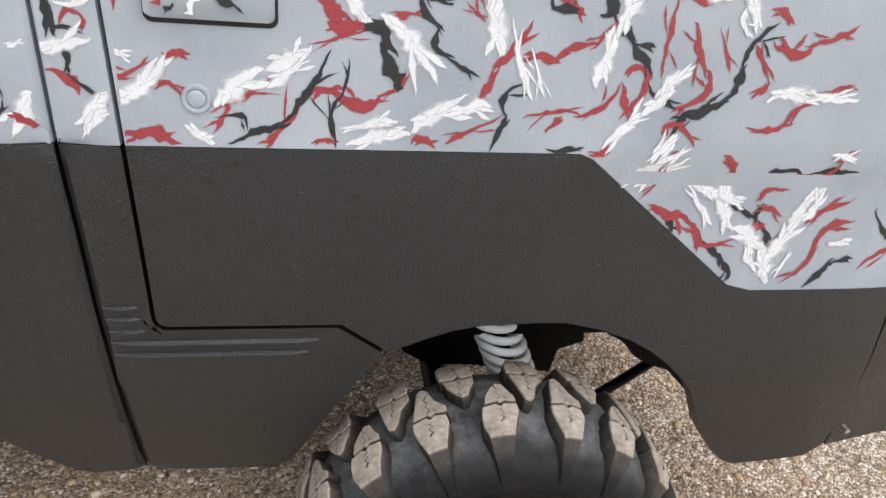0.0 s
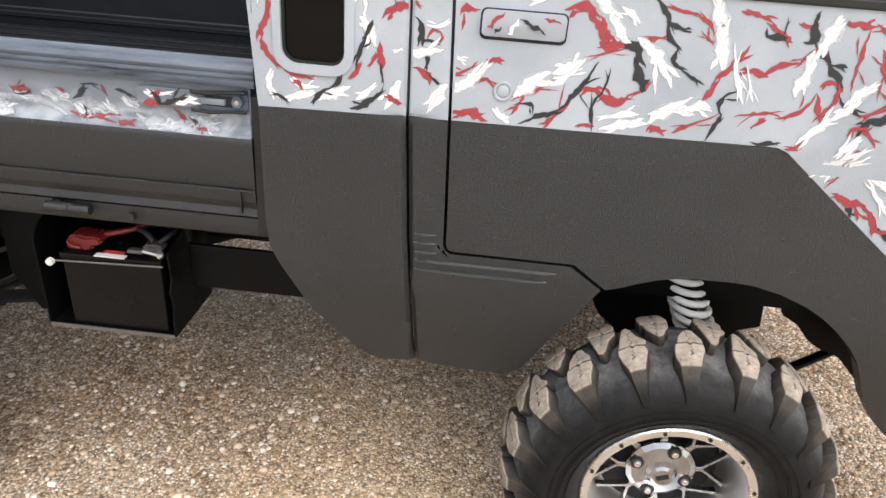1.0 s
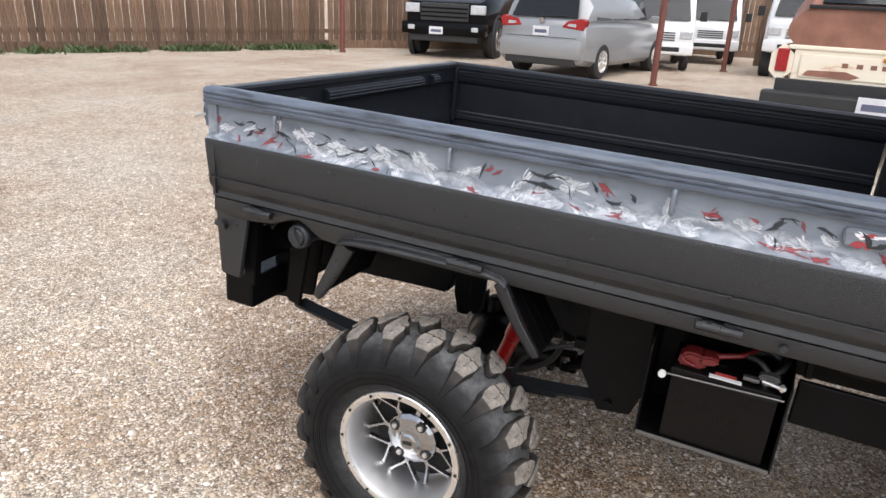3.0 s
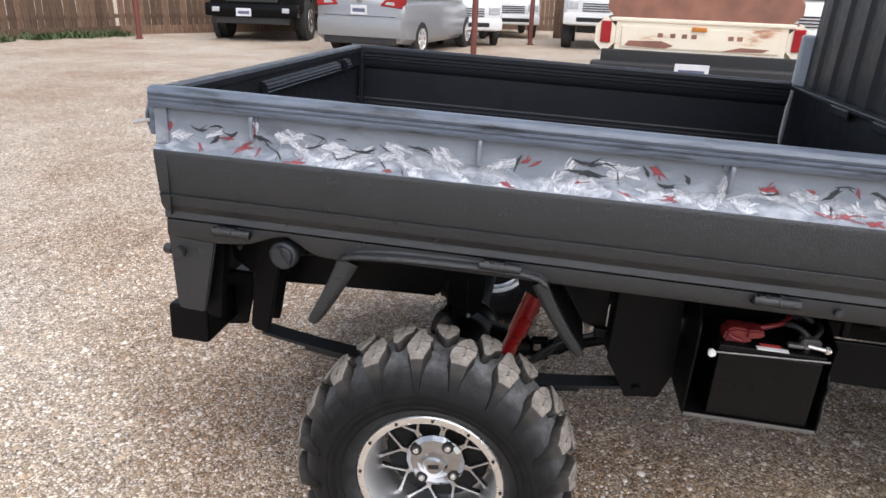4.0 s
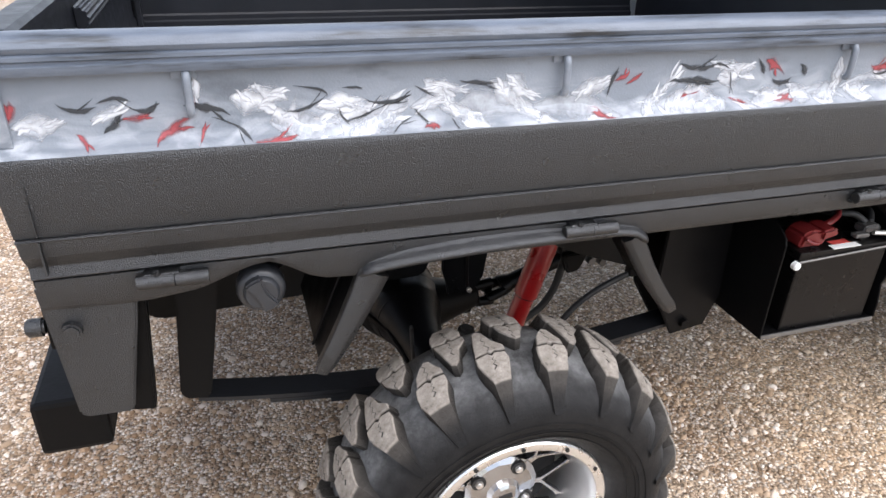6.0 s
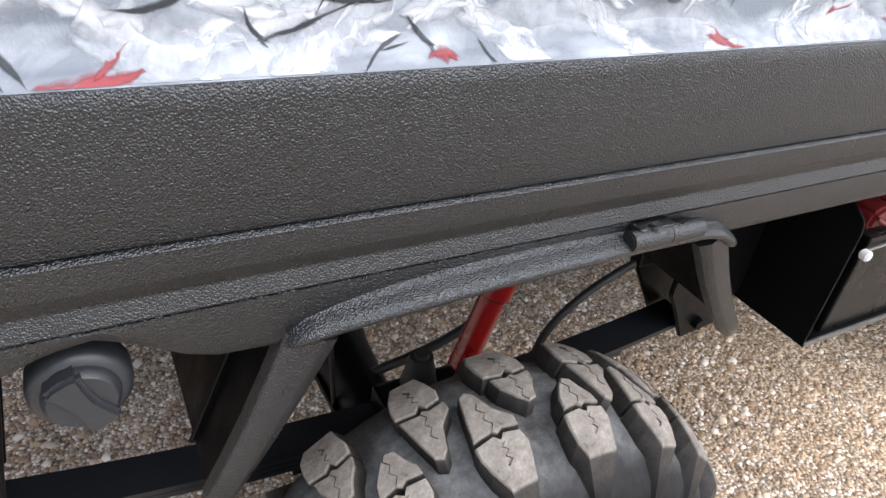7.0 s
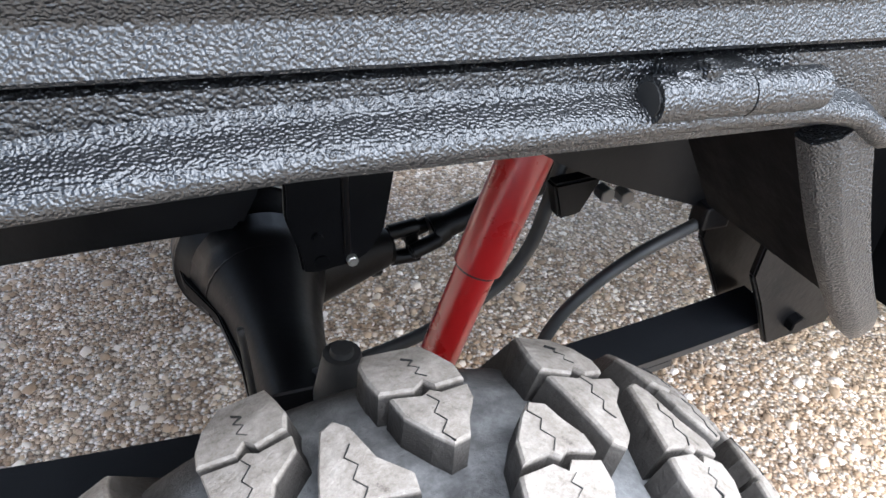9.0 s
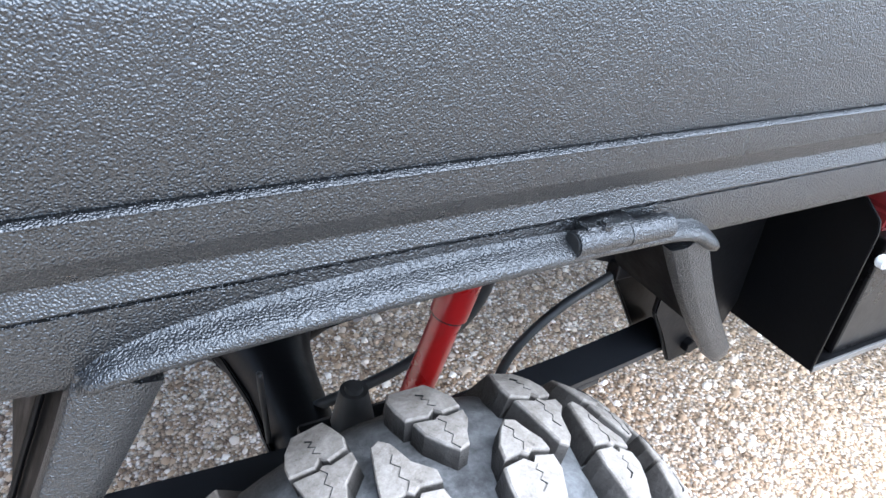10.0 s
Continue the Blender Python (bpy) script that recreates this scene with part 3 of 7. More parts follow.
def side_gate():
    up, down = split_gate(1.1405)
    inner = 0.034
    bm = swept(up + [(inner, 1.1405), (inner, 1.226)], 0.002, BED_L - 0.008, 1)
    gate = part("side_gate", bm, BANDGREY, truck, "grey camouflage band of the bed side", smooth=True)
    low = [(y - 0.0012, z) for y, z in down]
    bm = swept(low + [(inner, 0.9940), (inner, 1.1402)], 0.004, BED_L - 0.006, 1)
    for v in bm.verts:                       # rear and front edges draw in towards the hinge line
        if v.co.x < 0.1:
            v.co.x += 0.009 * smoothstep(1.13, 0.99, v.co.z) if v.co.z < 1.13 else 0
    part("lower_panel", bm, LINER, gate, "black sprayed lower half", smooth=True)
    bm = swept(RAILP, -0.004, BED_L, 1)
    part("top_rail", bm, RAIL, gate, "rounded blue-grey rail with two grooves", smooth=True)
    # raised frame line at the two ends of the panel
    for x in (0.033, BED_L - 0.032):
        bm = box(x - 0.0012, x + 0.0012, -0.0105, 0.0, 1.005, 1.046, 0.0006)
        part("end_bead", bm, LINER, gate)
    part("end_crease", box(0.0322, 0.0334, -0.0094, -0.004, 1.052, 1.136, 0.0004), LINER, gate)
    # upright joint at the rear of the band
    part("end_plate", box(0.0035, 0.030, 0.0055, 0.0125, 1.150, 1.224, 0.0015), BANDGREY, gate)
    for x in (0.209, 0.657, 1.108):
        bm = tube([(x, 0.014, 1.222), (x, 0.002, 1.219), (x, -0.0005, 1.205), (x, 0.0, 1.180), (x, 0.006, 1.176)], 0.0048, 8, smooth=5)
        part("rope_hook", bm, BANDGREY, gate, smooth="all")
        part("hook_plate", box(x - 0.016, x + 0.010, 0.008, 0.0135, 1.214, 1.223, 0.001), BANDGREY, gate)
    # catch at the front end
    flap = prism([(1.383, 1.208), (1.386, 1.183), (1.395, 1.1795), (1.478, 1.1825), (1.497, 1.1905), (1.497, 1.203), (1.476, 1.2115), (1.392, 1.2125)], "y", 0.000, 0.014, bevel=0.003)
    catch = part("catch_flap", flap, BANDGREY, gate, "raised painted latch flap", smooth=True)
    part("catch_plate", prism([(1.486, 1.211), (1.568, 1.2165), (1.573, 1.212), (1.5735, 1.187), (1.568, 1.1815), (1.488, 1.1785)], "y", 0.006, 0.013, bevel=0.002), RAIL, gate, "blue-grey catch plate")
    for z0, z1 in ((1.2115, 1.2150), (1.1805, 1.1835)):
        part("catch_guide", tube([(1.478, -0.0005, z0), (1.510, -0.001, z0 - 0.0015), (1.540, -0.001, z1 - 0.001), (1.570, 0.0, z1)], 0.0028, 8), SEAM, gate, "black guide rod of the catch", smooth="all")
    part("catch_pocket", box(1.500, 1.546, 0.0035, 0.0075, 1.1885, 1.2060, 0.002), SEAM, gate)
    part("catch_lever", box(1.494, 1.536, -0.0045, 0.005, 1.1925, 1.2025, 0.003), BANDGREY, gate)
    part("catch_ring", lathe([(0.0045, -0.003), (0.0085, -0.004), (0.0095, 0.0), (0.0085, 0.004), (0.0045, 0.003)], 18, closed=True), RAIL, gate, smooth=True, m=pose(1.556, -0.001, 1.200))
    part("catch_pin", cyl((1.556, -0.006, 1.200), (1.556, 0.006, 1.200), 0.0042, seg=12, bevel=0.001), ZINC, gate)
    part("end_strip", box(1.5755, 1.5785, -0.0015, 0.010, 1.146, 1.222, 0.001), RAIL, gate)
    fy = lambda x, z: 0.0
    strokes("white_streak", [(1.40, 1.205, 1.42, 1.203, 1.45, 1.209, 0.010), (1.452, 1.187, 1.468, 1.193, 1.49, 1.200, 0.015)], fy, 0.0008, P_WHITE, catch, 31, 0.12, 2)
    strokes("red_streak", [(1.397, 1.184, 1.413, 1.188, 1.428, 1.184, 0.010), (1.408, 1.200, 1.418, 1.204, 1.430, 1.208, 0.006)], fy, 0.0011, P_RED, catch, 32, 0.12, 1)
    strokes("black_streak", [(1.410, 1.207, 1.420, 1.195, 1.424, 1.184, 0.008), (1.424, 1.187, 1.444, 1.193, 1.470, 1.207, 0.007), (1.447, 1.199, 1.460, 1.196, 1.476, 1.202, 0.004)], fy, 0.0014, P_BLACK, catch, 33, 0.12, 1)
    # inner skin with pressed ribs
    bm = swept([(0.034, 1.226), (0.040, 1.220), (0.040, 1.212), (0.036, 1.208), (0.036, 1.196), (0.046, 1.186), (0.046, 1.066), (0.040, 1.060), (0.040, 1.020), (0.035, 1.020), (0.0345, 1.225)], 0.03, BED_L - 0.03, 1)
    part("inner_skin", bm, PITCH, gate, "black ribbed inner skin")
    return gate




# paint strokes
def strokes(name, rows, depth, lift, material, parent, seed, jag=0.15, fray=2, keep_in=lambda x, z: (x, z)):
    """Airbrushed slashes: each row gives start, bend and end, and the greatest width."""
    rng = random.Random(seed)

    def streak(bm, cover, a, c, b, w, n, kink, thin, lift):
        prev = None
        ctrl = c * 2 - (a + b) * 0.5
        fat = rng.uniform(0.3, 0.7)
        drift = 0.0
        for i in range(n + 1):
            t = i / n
            p = a * (1 - t) ** 2 + ctrl * (2 * t * (1 - t)) + b * t * t
            d = ((ctrl - a) * (1 - t) + (b - ctrl) * t)
            d = d.normalized() if d.length > 1e-6 else (b - a).normalized()
            nrm = Vector((-d.y, d.x))
            k = t / fat if t < fat else (1 - t) / (1 - fat)
            wide = w * 0.5 * (thin + (1 - thin) * max(0.0, k) ** 1.05) * rng.uniform(1 - kink * 2.0, 1 + kink * 2.0)
            drift = 0.72 * drift + rng.uniform(-1, 1) * kink * w * 1.1
            p = p + nrm * drift * (0 < i < n)
            row = []
            for q, cv in ((-1.4, 0.0), (-1.0, 0.3), (-0.55, 0.75), (0.0, 1.0), (0.55, 0.75), (1.0, 0.3), (1.4, 0.0)):
                e = p + nrm * (q * wide)
                ex, ez = keep_in(e.x, e.y)
                v = bm.verts.new((ex, depth(ex, ez) - lift, ez))
                v[cover] = cv if 0 < i < n else cv * 0.35
                row.append(v)
            if prev:
                for j in range(6):
                    bm.faces.new((prev[j], row[j], row[j + 1], prev[j + 1]))
            prev = row

    for i, (x0, z0, xm, zm, x1, z1, w) in enumerate(rows):
        bm = bmesh.new()
        cover = bm.verts.layers.float.new("cover")
        a, c, b = Vector((x0, z0)), Vector((xm, zm)), Vector((x1, z1))
        w = min(w, (0.5 if jag < 0.065 else 0.34) * (b - a).length)
        up = lift + 0.000012 * i
        streak(bm, cover, a + (a - c) * 0.10, c, b + (b - c) * 0.10, w * 1.22, max(6, int((b - a).length / 0.005)), jag, 0.12, up)
        for k in range(fray):
            tip, mid = (a, a.lerp(c, 0.9)) if k % 2 else (b, b.lerp(c, 0.9))
            r = tip - mid
            r.rotate(Matrix.Rotation(rng.choice((-1, 1)) * rng.uniform(0.15, 0.6), 2))
            q = mid + r * rng.uniform(0.8, 1.35)
            streak(bm, cover, mid, mid.lerp(q, 0.5) + Vector((-r.y, r.x)) * rng.uniform(-0.08, 0.08), q, w * 0.5, 7, jag, 0.04, up + 0.000004 * (k + 1))
        part(name, bm, material, parent)


def band_rows(seed, n, x0, x1, z0, z1, length, w, lean):
    rng = random.Random(seed)
    out = []
    for i in range(n):
        x = x0 + (x1 - x0) * (i + rng.uniform(0.1, 0.9)) / n
        z = rng.uniform(z0, z1)
        k = rng.uniform(0.6, 1.4) * length
        a = rng.choice((-1, -1, 1)) * rng.uniform(*lean)
        xe, ze = x + k * math.cos(a), min(1.218, max(1.143, z + k * math.sin(a)))
        out.append((x, z, (x + xe) / 2, (z + ze) / 2 + rng.uniform(-0.2, 0.2) * k, xe, ze, w * rng.uniform(0.6, 1.5)))
    return out


def wider(rows, k):
    return [(*r[:6], r[6] * k) for r in rows]


def straight(rows, k):
    return [(a, b, (a + e) / 2, (b + f) / 2, e, f, w * k) for a, b, c, d, e, f, w in rows]


gate = side_gate()
part("latch_lever", tube([(0.004, 0.018, 1.196), (-0.014, 0.018, 1.193), (-0.050, 0.018, 1.184)], 0.0042, 10), ZINC, gate, "bare steel latch lever", smooth="all")

GATEF = lambda x, z: gate_face(max(z, 1.1412))
BAND = lambda x, z: (min(1.57, max(0.004, x)), min(1.219, max(1.1418, z)))
strokes("white_streak", band_rows(6, 7, 0.16, 1.46, 1.148, 1.162, 0.11, 0.026, (0.02, 0.15)), GATEF, 0.0004, P_HAZE, gate, 6, 0.02, 0, BAND)
soft_a = [(0.033, 1.17, 0.053, 1.17, 0.081, 1.172, 0.0136), (0.108, 1.174, 0.127, 1.18, 0.147, 1.186, 0.0062), (0.274, 1.202, 0.29, 1.194, 0.312, 1.185, 0.0103), (0.253, 1.19, 0.277, 1.181, 0.305, 1.172, 0.0112), (0.297, 1.164, 0.329, 1.157, 0.371, 1.146, 0.0172), (0.347, 1.174, 0.372, 1.178, 0.401, 1.18, 0.0086), (0.371, 1.163, 0.397, 1.17, 0.418, 1.172, 0.0111), (0.383, 1.144, 0.413, 1.154, 0.452, 1.176, 0.012), (0.215, 1.213, 0.214, 1.198, 0.212, 1.186, 0.0061), (0.476, 1.199, 0.497, 1.189, 0.514, 1.171, 0.0145), (0.488, 1.197, 0.51, 1.188, 0.531, 1.182, 0.0043), (0.459, 1.167, 0.48, 1.171, 0.501, 1.176, 0.0129), (0.523, 1.149, 0.54, 1.147, 0.558, 1.14, 0.0087)]
strokes("white_haze", straight(soft_a, 2.4), GATEF, 0.0005, P_HAZE, gate, 41, 0.02, 0, BAND)
strokes("white_streak", wider(soft_a, 1.6), GATEF, 0.0006, P_SOFT, gate, 20, 0.16, 3, BAND)
soft_b = [(0.497, 1.165, 0.527, 1.158, 0.553, 1.145, 0.0095), (0.56, 1.195, 0.582, 1.177, 0.605, 1.162, 0.0112), (0.596, 1.169, 0.614, 1.155, 0.627, 1.145, 0.0096), (0.581, 1.201, 0.599, 1.184, 0.622, 1.168, 0.0078), (0.623, 1.142, 0.64, 1.142, 0.658, 1.139, 0.007), (0.673, 1.172, 0.699, 1.181, 0.729, 1.183, 0.0097), (0.693, 1.144, 0.711, 1.142, 0.733, 1.139, 0.0053), (0.773, 1.143, 0.794, 1.156, 0.813, 1.176, 0.0073), (0.806, 1.167, 0.815, 1.18, 0.837, 1.196, 0.0064), (0.876, 1.206, 0.903, 1.2, 0.931, 1.191, 0.0065), (0.893, 1.182, 0.919, 1.187, 0.949, 1.195, 0.0122), (0.924, 1.153, 0.939, 1.144, 0.959, 1.139, 0.0057), (0.803, 1.152, 0.848, 1.154, 0.897, 1.151, 0.023)]
strokes("white_haze", straight(soft_b, 2.4), GATEF, 0.0005, P_HAZE, gate, 42, 0.02, 0, BAND)
strokes("white_streak", wider(soft_b, 1.6), GATEF, 0.0006, P_SOFT, gate, 21, 0.16, 3, BAND)
strokes("red_streak", [(0.021, 1.172, 0.031, 1.182, 0.035, 1.197, 0.0109), (0.09, 1.159, 0.097, 1.152, 0.101, 1.142, 0.0054), (0.138, 1.173, 0.15, 1.175, 0.167, 1.18, 0.0097), (0.171, 1.145, 0.185, 1.156, 0.206, 1.169, 0.0114), (0.212, 1.207, 0.212, 1.19, 0.213, 1.175, 0.0043), (0.214, 1.143, 0.219, 1.152, 0.222, 1.164, 0.0035), (0.274, 1.142, 0.295, 1.143, 0.325, 1.146, 0.0069), (0.474, 1.145, 0.484, 1.147, 0.493, 1.145, 0.0052), (0.733, 1.187, 0.746, 1.192, 0.751, 1.2, 0.0115), (0.751, 1.181, 0.761, 1.187, 0.774, 1.197, 0.0062), (0.692, 1.155, 0.715, 1.146, 0.733, 1.141, 0.008), (0.838, 1.156, 0.851, 1.16, 0.868, 1.169, 0.0083), (0.915, 1.155, 0.929, 1.15, 0.943, 1.147, 0.0047)], GATEF, 0.0010, P_SOFTRED, gate, 20, 0.12, 1, BAND)
strokes("black_streak", [(0.078, 1.193, 0.093, 1.184, 0.114, 1.188, 0.0045), (0.114, 1.19, 0.133, 1.196, 0.148, 1.192, 0.0044), (0.147, 1.186, 0.163, 1.182, 0.174, 1.19, 0.0061), (0.118, 1.159, 0.127, 1.165, 0.138, 1.178, 0.0107), (0.204, 1.184, 0.228, 1.179, 0.248, 1.171, 0.0078), (0.231, 1.169, 0.255, 1.158, 0.27, 1.142, 0.003), (0.323, 1.2, 0.352, 1.194, 0.357, 1.186, 0.003), (0.309, 1.172, 0.334, 1.174, 0.356, 1.187, 0.0034), (0.377, 1.195, 0.389, 1.195, 0.4, 1.194, 0.0034), (0.372, 1.172, 0.376, 1.161, 0.384, 1.155, 0.003), (0.38, 1.156, 0.405, 1.163, 0.435, 1.176, 0.003), (0.405, 1.18, 0.43, 1.174, 0.458, 1.182, 0.0051), (0.43, 1.139, 0.443, 1.148, 0.46, 1.156, 0.0022)], GATEF, 0.0012, P_SOFTBLACK, gate, 20, 0.12, 1, BAND)
strokes("black_streak", [(0.464, 1.165, 0.473, 1.154, 0.481, 1.15, 0.0026), (0.434, 1.174, 0.446, 1.178, 0.459, 1.184, 0.0043), (0.463, 1.165, 0.474, 1.154, 0.48, 1.15, 0.003), (0.463, 1.193, 0.476, 1.186, 0.489, 1.178, 0.0021), (0.52, 1.197, 0.543, 1.193, 0.569, 1.192, 0.0051), (0.51, 1.152, 0.513, 1.147, 0.515, 1.141, 0.0022), (0.724, 1.166, 0.729, 1.187, 0.736, 1.203, 0.0044), (0.83, 1.204, 0.855, 1.198, 0.885, 1.202, 0.0082), (0.817, 1.18, 0.848, 1.182, 0.893, 1.18, 0.0101), (0.911, 1.191, 0.916, 1.173, 0.917, 1.158, 0.0023), (0.885, 1.204, 0.896, 1.201, 0.911, 1.194, 0.0037)], GATEF, 0.0012, P_SOFTBLACK, gate, 21, 0.12, 1, BAND)
soft_c = [(0.952, 1.146, 0.985, 1.153, 1.020, 1.149, 0.013), (1.012, 1.170, 1.026, 1.156, 1.052, 1.148, 0.012), (1.06, 1.150, 1.085, 1.148, 1.105, 1.160, 0.012), (1.098, 1.203, 1.104, 1.178, 1.100, 1.152, 0.008), (1.118, 1.160, 1.135, 1.150, 1.165, 1.146, 0.014), (1.172, 1.190, 1.176, 1.176, 1.196, 1.168, 0.009), (1.215, 1.186, 1.236, 1.176, 1.262, 1.182, 0.012), (1.268, 1.168, 1.292, 1.160, 1.330, 1.166, 0.014), (1.318, 1.176, 1.334, 1.166, 1.346, 1.157, 0.010), (1.352, 1.188, 1.366, 1.178, 1.384, 1.174, 0.008), (1.392, 1.150, 1.42, 1.152, 1.452, 1.147, 0.012), (1.47, 1.166, 1.49, 1.158, 1.52, 1.148, 0.010)]
strokes("white_haze", straight(soft_c, 2.6), GATEF, 0.0005, P_HAZE, gate, 43, 0.02, 0, BAND)
strokes("white_streak", wider(soft_c, 1.3), GATEF, 0.0006, P_SOFT, gate, 3, 0.16, 3, BAND)
strokes("red_streak", [(0.968, 1.204, 0.984, 1.196, 1.002, 1.184, 0.011), (0.985, 1.152, 1.005, 1.149, 1.022, 1.154, 0.009), (1.158, 1.192, 1.172, 1.186, 1.186, 1.194, 0.009), (1.172, 1.183, 1.186, 1.186, 1.198, 1.181, 0.006), (1.238, 1.194, 1.246, 1.190, 1.256, 1.188, 0.012), (1.262, 1.154, 1.30, 1.152, 1.348, 1.156, 0.008), (1.322, 1.206, 1.325, 1.196, 1.329, 1.186, 0.009), (1.345, 1.150, 1.358, 1.148, 1.376, 1.152, 0.007), (1.442, 1.176, 1.452, 1.168, 1.462, 1.158, 0.010), (1.47, 1.150, 1.485, 1.148, 1.50, 1.146, 0.008), (0.008, 1.198, 0.016, 1.188, 0.024, 1.176, 0.012)], GATEF, 0.0010, P_SOFTRED, gate, 1, 0.15, 1, BAND)
strokes("black_streak", [(0.955, 1.206, 0.962, 1.196, 0.968, 1.186, 0.007), (1.028, 1.196, 1.036, 1.188, 1.040, 1.180, 0.008), (0.985, 1.178, 1.000, 1.170, 1.016, 1.178, 0.008), (1.266, 1.176, 1.282, 1.188, 1.290, 1.204, 0.008), (1.284, 1.203, 1.300, 1.206, 1.318, 1.204, 0.004), (1.345, 1.199, 1.360, 1.196, 1.378, 1.188, 0.006), (1.285, 1.168, 1.289, 1.160, 1.291, 1.150, 0.005), (1.165, 1.180, 1.18, 1.176, 1.20, 1.182, 0.004), (1.466, 1.164, 1.475, 1.158, 1.482, 1.152, 0.006), (0.012, 1.186, 0.019, 1.180, 0.027, 1.182, 0.006)], GATEF, 0.0012, P_SOFTBLACK, gate, 2, 0.15, 1, BAND)


# sill below the gate, with the wheel flare
def sill():
    prof = [(0.010, 0.9920), (0.0068, 0.9900), (0.0062, 0.962), (0.010, 0.9545), (0.020, 0.951), (0.042, 0.954), (0.042, 0.9920)]
    bm = swept(prof, 0.014, 1.600, 158)
    for v in bm.verts:
        if v.co.z < 0.985:                   # the edge rises over the filler cap
            v.co.z += np.interp(v.co.x, (0.014, 0.10, 0.132, 0.19, 0.2245, 0.25, 0.276, 0.30, 0.31, 0.325, 0.345, 0.385, 0.405, 0.43), (-0.004, -0.008, -0.007, 0.0, 0.013, 0.023, 0.027, 0.016, 0.009, 0.0, -0.007, -0.0095, -0.004, 0.0))
    return part("bed_sill", bm, LINER, truck, "black sprayed sill under the gate", smooth=True)


sill()


LEG = [(-1, -0.6), (-0.96, -0.85), (-0.86, -1), (0.34, -1), (0.42, -0.96), (0.92, -0.42), (1, -0.2), (1, 0.8), (0.9, 1), (-0.9, 1), (-1, 0.8)]


def flare():
    bm = bmesh.new()
    path = [(0.386, 0.9465), (0.392, 0.9525), (0.404, 0.9578), (0.425, 0.9625), (0.46, 0.9662), (0.50, 0.9690), (0.55, 0.9714), (0.62, 0.9728), (0.70, 0.9728), (0.765, 0.970), (0.795, 0.965), (0.815, 0.954)]
    cross = [(0.0070, 0.0135), (0.0050, 0.0088), (0.0012, 0.0070), (-0.0050, 0.0053), (-0.0102, 0.0027), (-0.0124, -0.0008), (-0.0108, -0.0052), (-0.0055, -0.0085), (0.0060, -0.0096), (0.026, -0.0095)]
    fine = []
    for (x0, z0), (x1, z1) in zip(path, path[1:]):
        for k in range(5):
            fine.append((x0 + (x1 - x0) * k / 5, z0 + (z1 - z0) * k / 5))
    fine.append(path[-1])
    rows = []
    for i, (x, z) in enumerate(fine):
        t = i / (len(fine) - 1)
        f = 0.75 + 0.25 * math.sin(math.pi * t) + 0.18 * smoothstep(0.85, 1, t) - 0.22 * smoothstep(0.16, 0, t)
        rows.append([bm.verts.new((x, 0.024 + (y - 0.024) * f, z + dz * f)) for y, dz in cross])
    for a, b in zip(rows, rows[1:]):
        for j in range(len(cross) - 1):
            bm.faces.new((a[j], a[j + 1], b[j + 1], b[j]))
    bm.faces.new(rows[0])
    bm.faces.new(rows[-1][::-1])
    fl = part("wheel_flare", bm, LINER, truck, "rolled black sprayed wheel arch lip", smooth="all")
    for top, foot, bow in (((0.797, 0.955), (0.896, 0.807), 0.005), ((0.409, 0.947), (0.331, 0.795), -0.003)):
        a, b = Vector((top[0], 0, top[1])), Vector((foot[0], 0, foot[1]))
        d = (b - a).normalized()
        across = Vector((d.z, 0, -d.x)) * (1 if d.z < 0 else -1)
        bm = bmesh.new()
        rows = []
        for i in range(13):
            t = i / 12
            hw, hy, yc = (0.0155 - 0.0045 * t, 0.0095 - 0.0025 * t, 0.0085 + 0.001 * t) if bow > 0 else (0.0225 - 0.0105 * t, 0.0085 - 0.0010 * t, 0.0120 - 0.002 * t)
            if i == 12:
                hw, hy = hw * 0.72, hy * 0.6
            c = a.lerp(b, t) + across * (bow * math.sin(math.pi * t)) + Vector((0, yc, 0))
            side = 1 if bow > 0 else -1
            ring = [bm.verts.new(c + across * (hw * u * side) + Vector((0, hy * v, 0))) for u, v in LEG]
            rows.append(ring)
        for r0, r1 in zip(rows, rows[1:]):
            for k in range(len(LEG)):
                bm.faces.new((r0[k], r0[(k + 1) % len(LEG)], r1[(k + 1) % len(LEG)], r1[k]))
        bm.faces.new(rows[0])
        bm.faces.new(rows[-1][::-1])
        bmesh.ops.recalc_face_normals(bm, faces=bm.faces)
        part("flare_leg", bm, LINER, fl, smooth=True)
    # ribbed guard sheets that run inwards from the legs
    for side, x0, z0, x1, z1 in ((1, 0.806, 0.955, 0.900, 0.812), (-1, 0.391, 0.950, 0.331, 0.800)):
        d = Vector((x1 - x0, z1 - z0)).normalized()
        nrm = Vector((-d.y, d.x)) * 0.004
        bm = prism([(x0, z0), (x1, z1), (x1 + nrm.x, z1 + nrm.y), (x0 + nrm.x, z0 + nrm.y)], "y", 0.020, 0.16 if side > 0 else 0.25)
        part("guard_sheet", bm, GUARD, fl)
        for y in (0.055, 0.09, 0.125) if side > 0 else (0.075,):
            part("guard_rib", tube([(x0 + side * 0.003, y, z0), (x1 + side * 0.003, y, z1)], 0.0024, 8, smooth=1), CHASSIS, fl)
    return fl


flare()


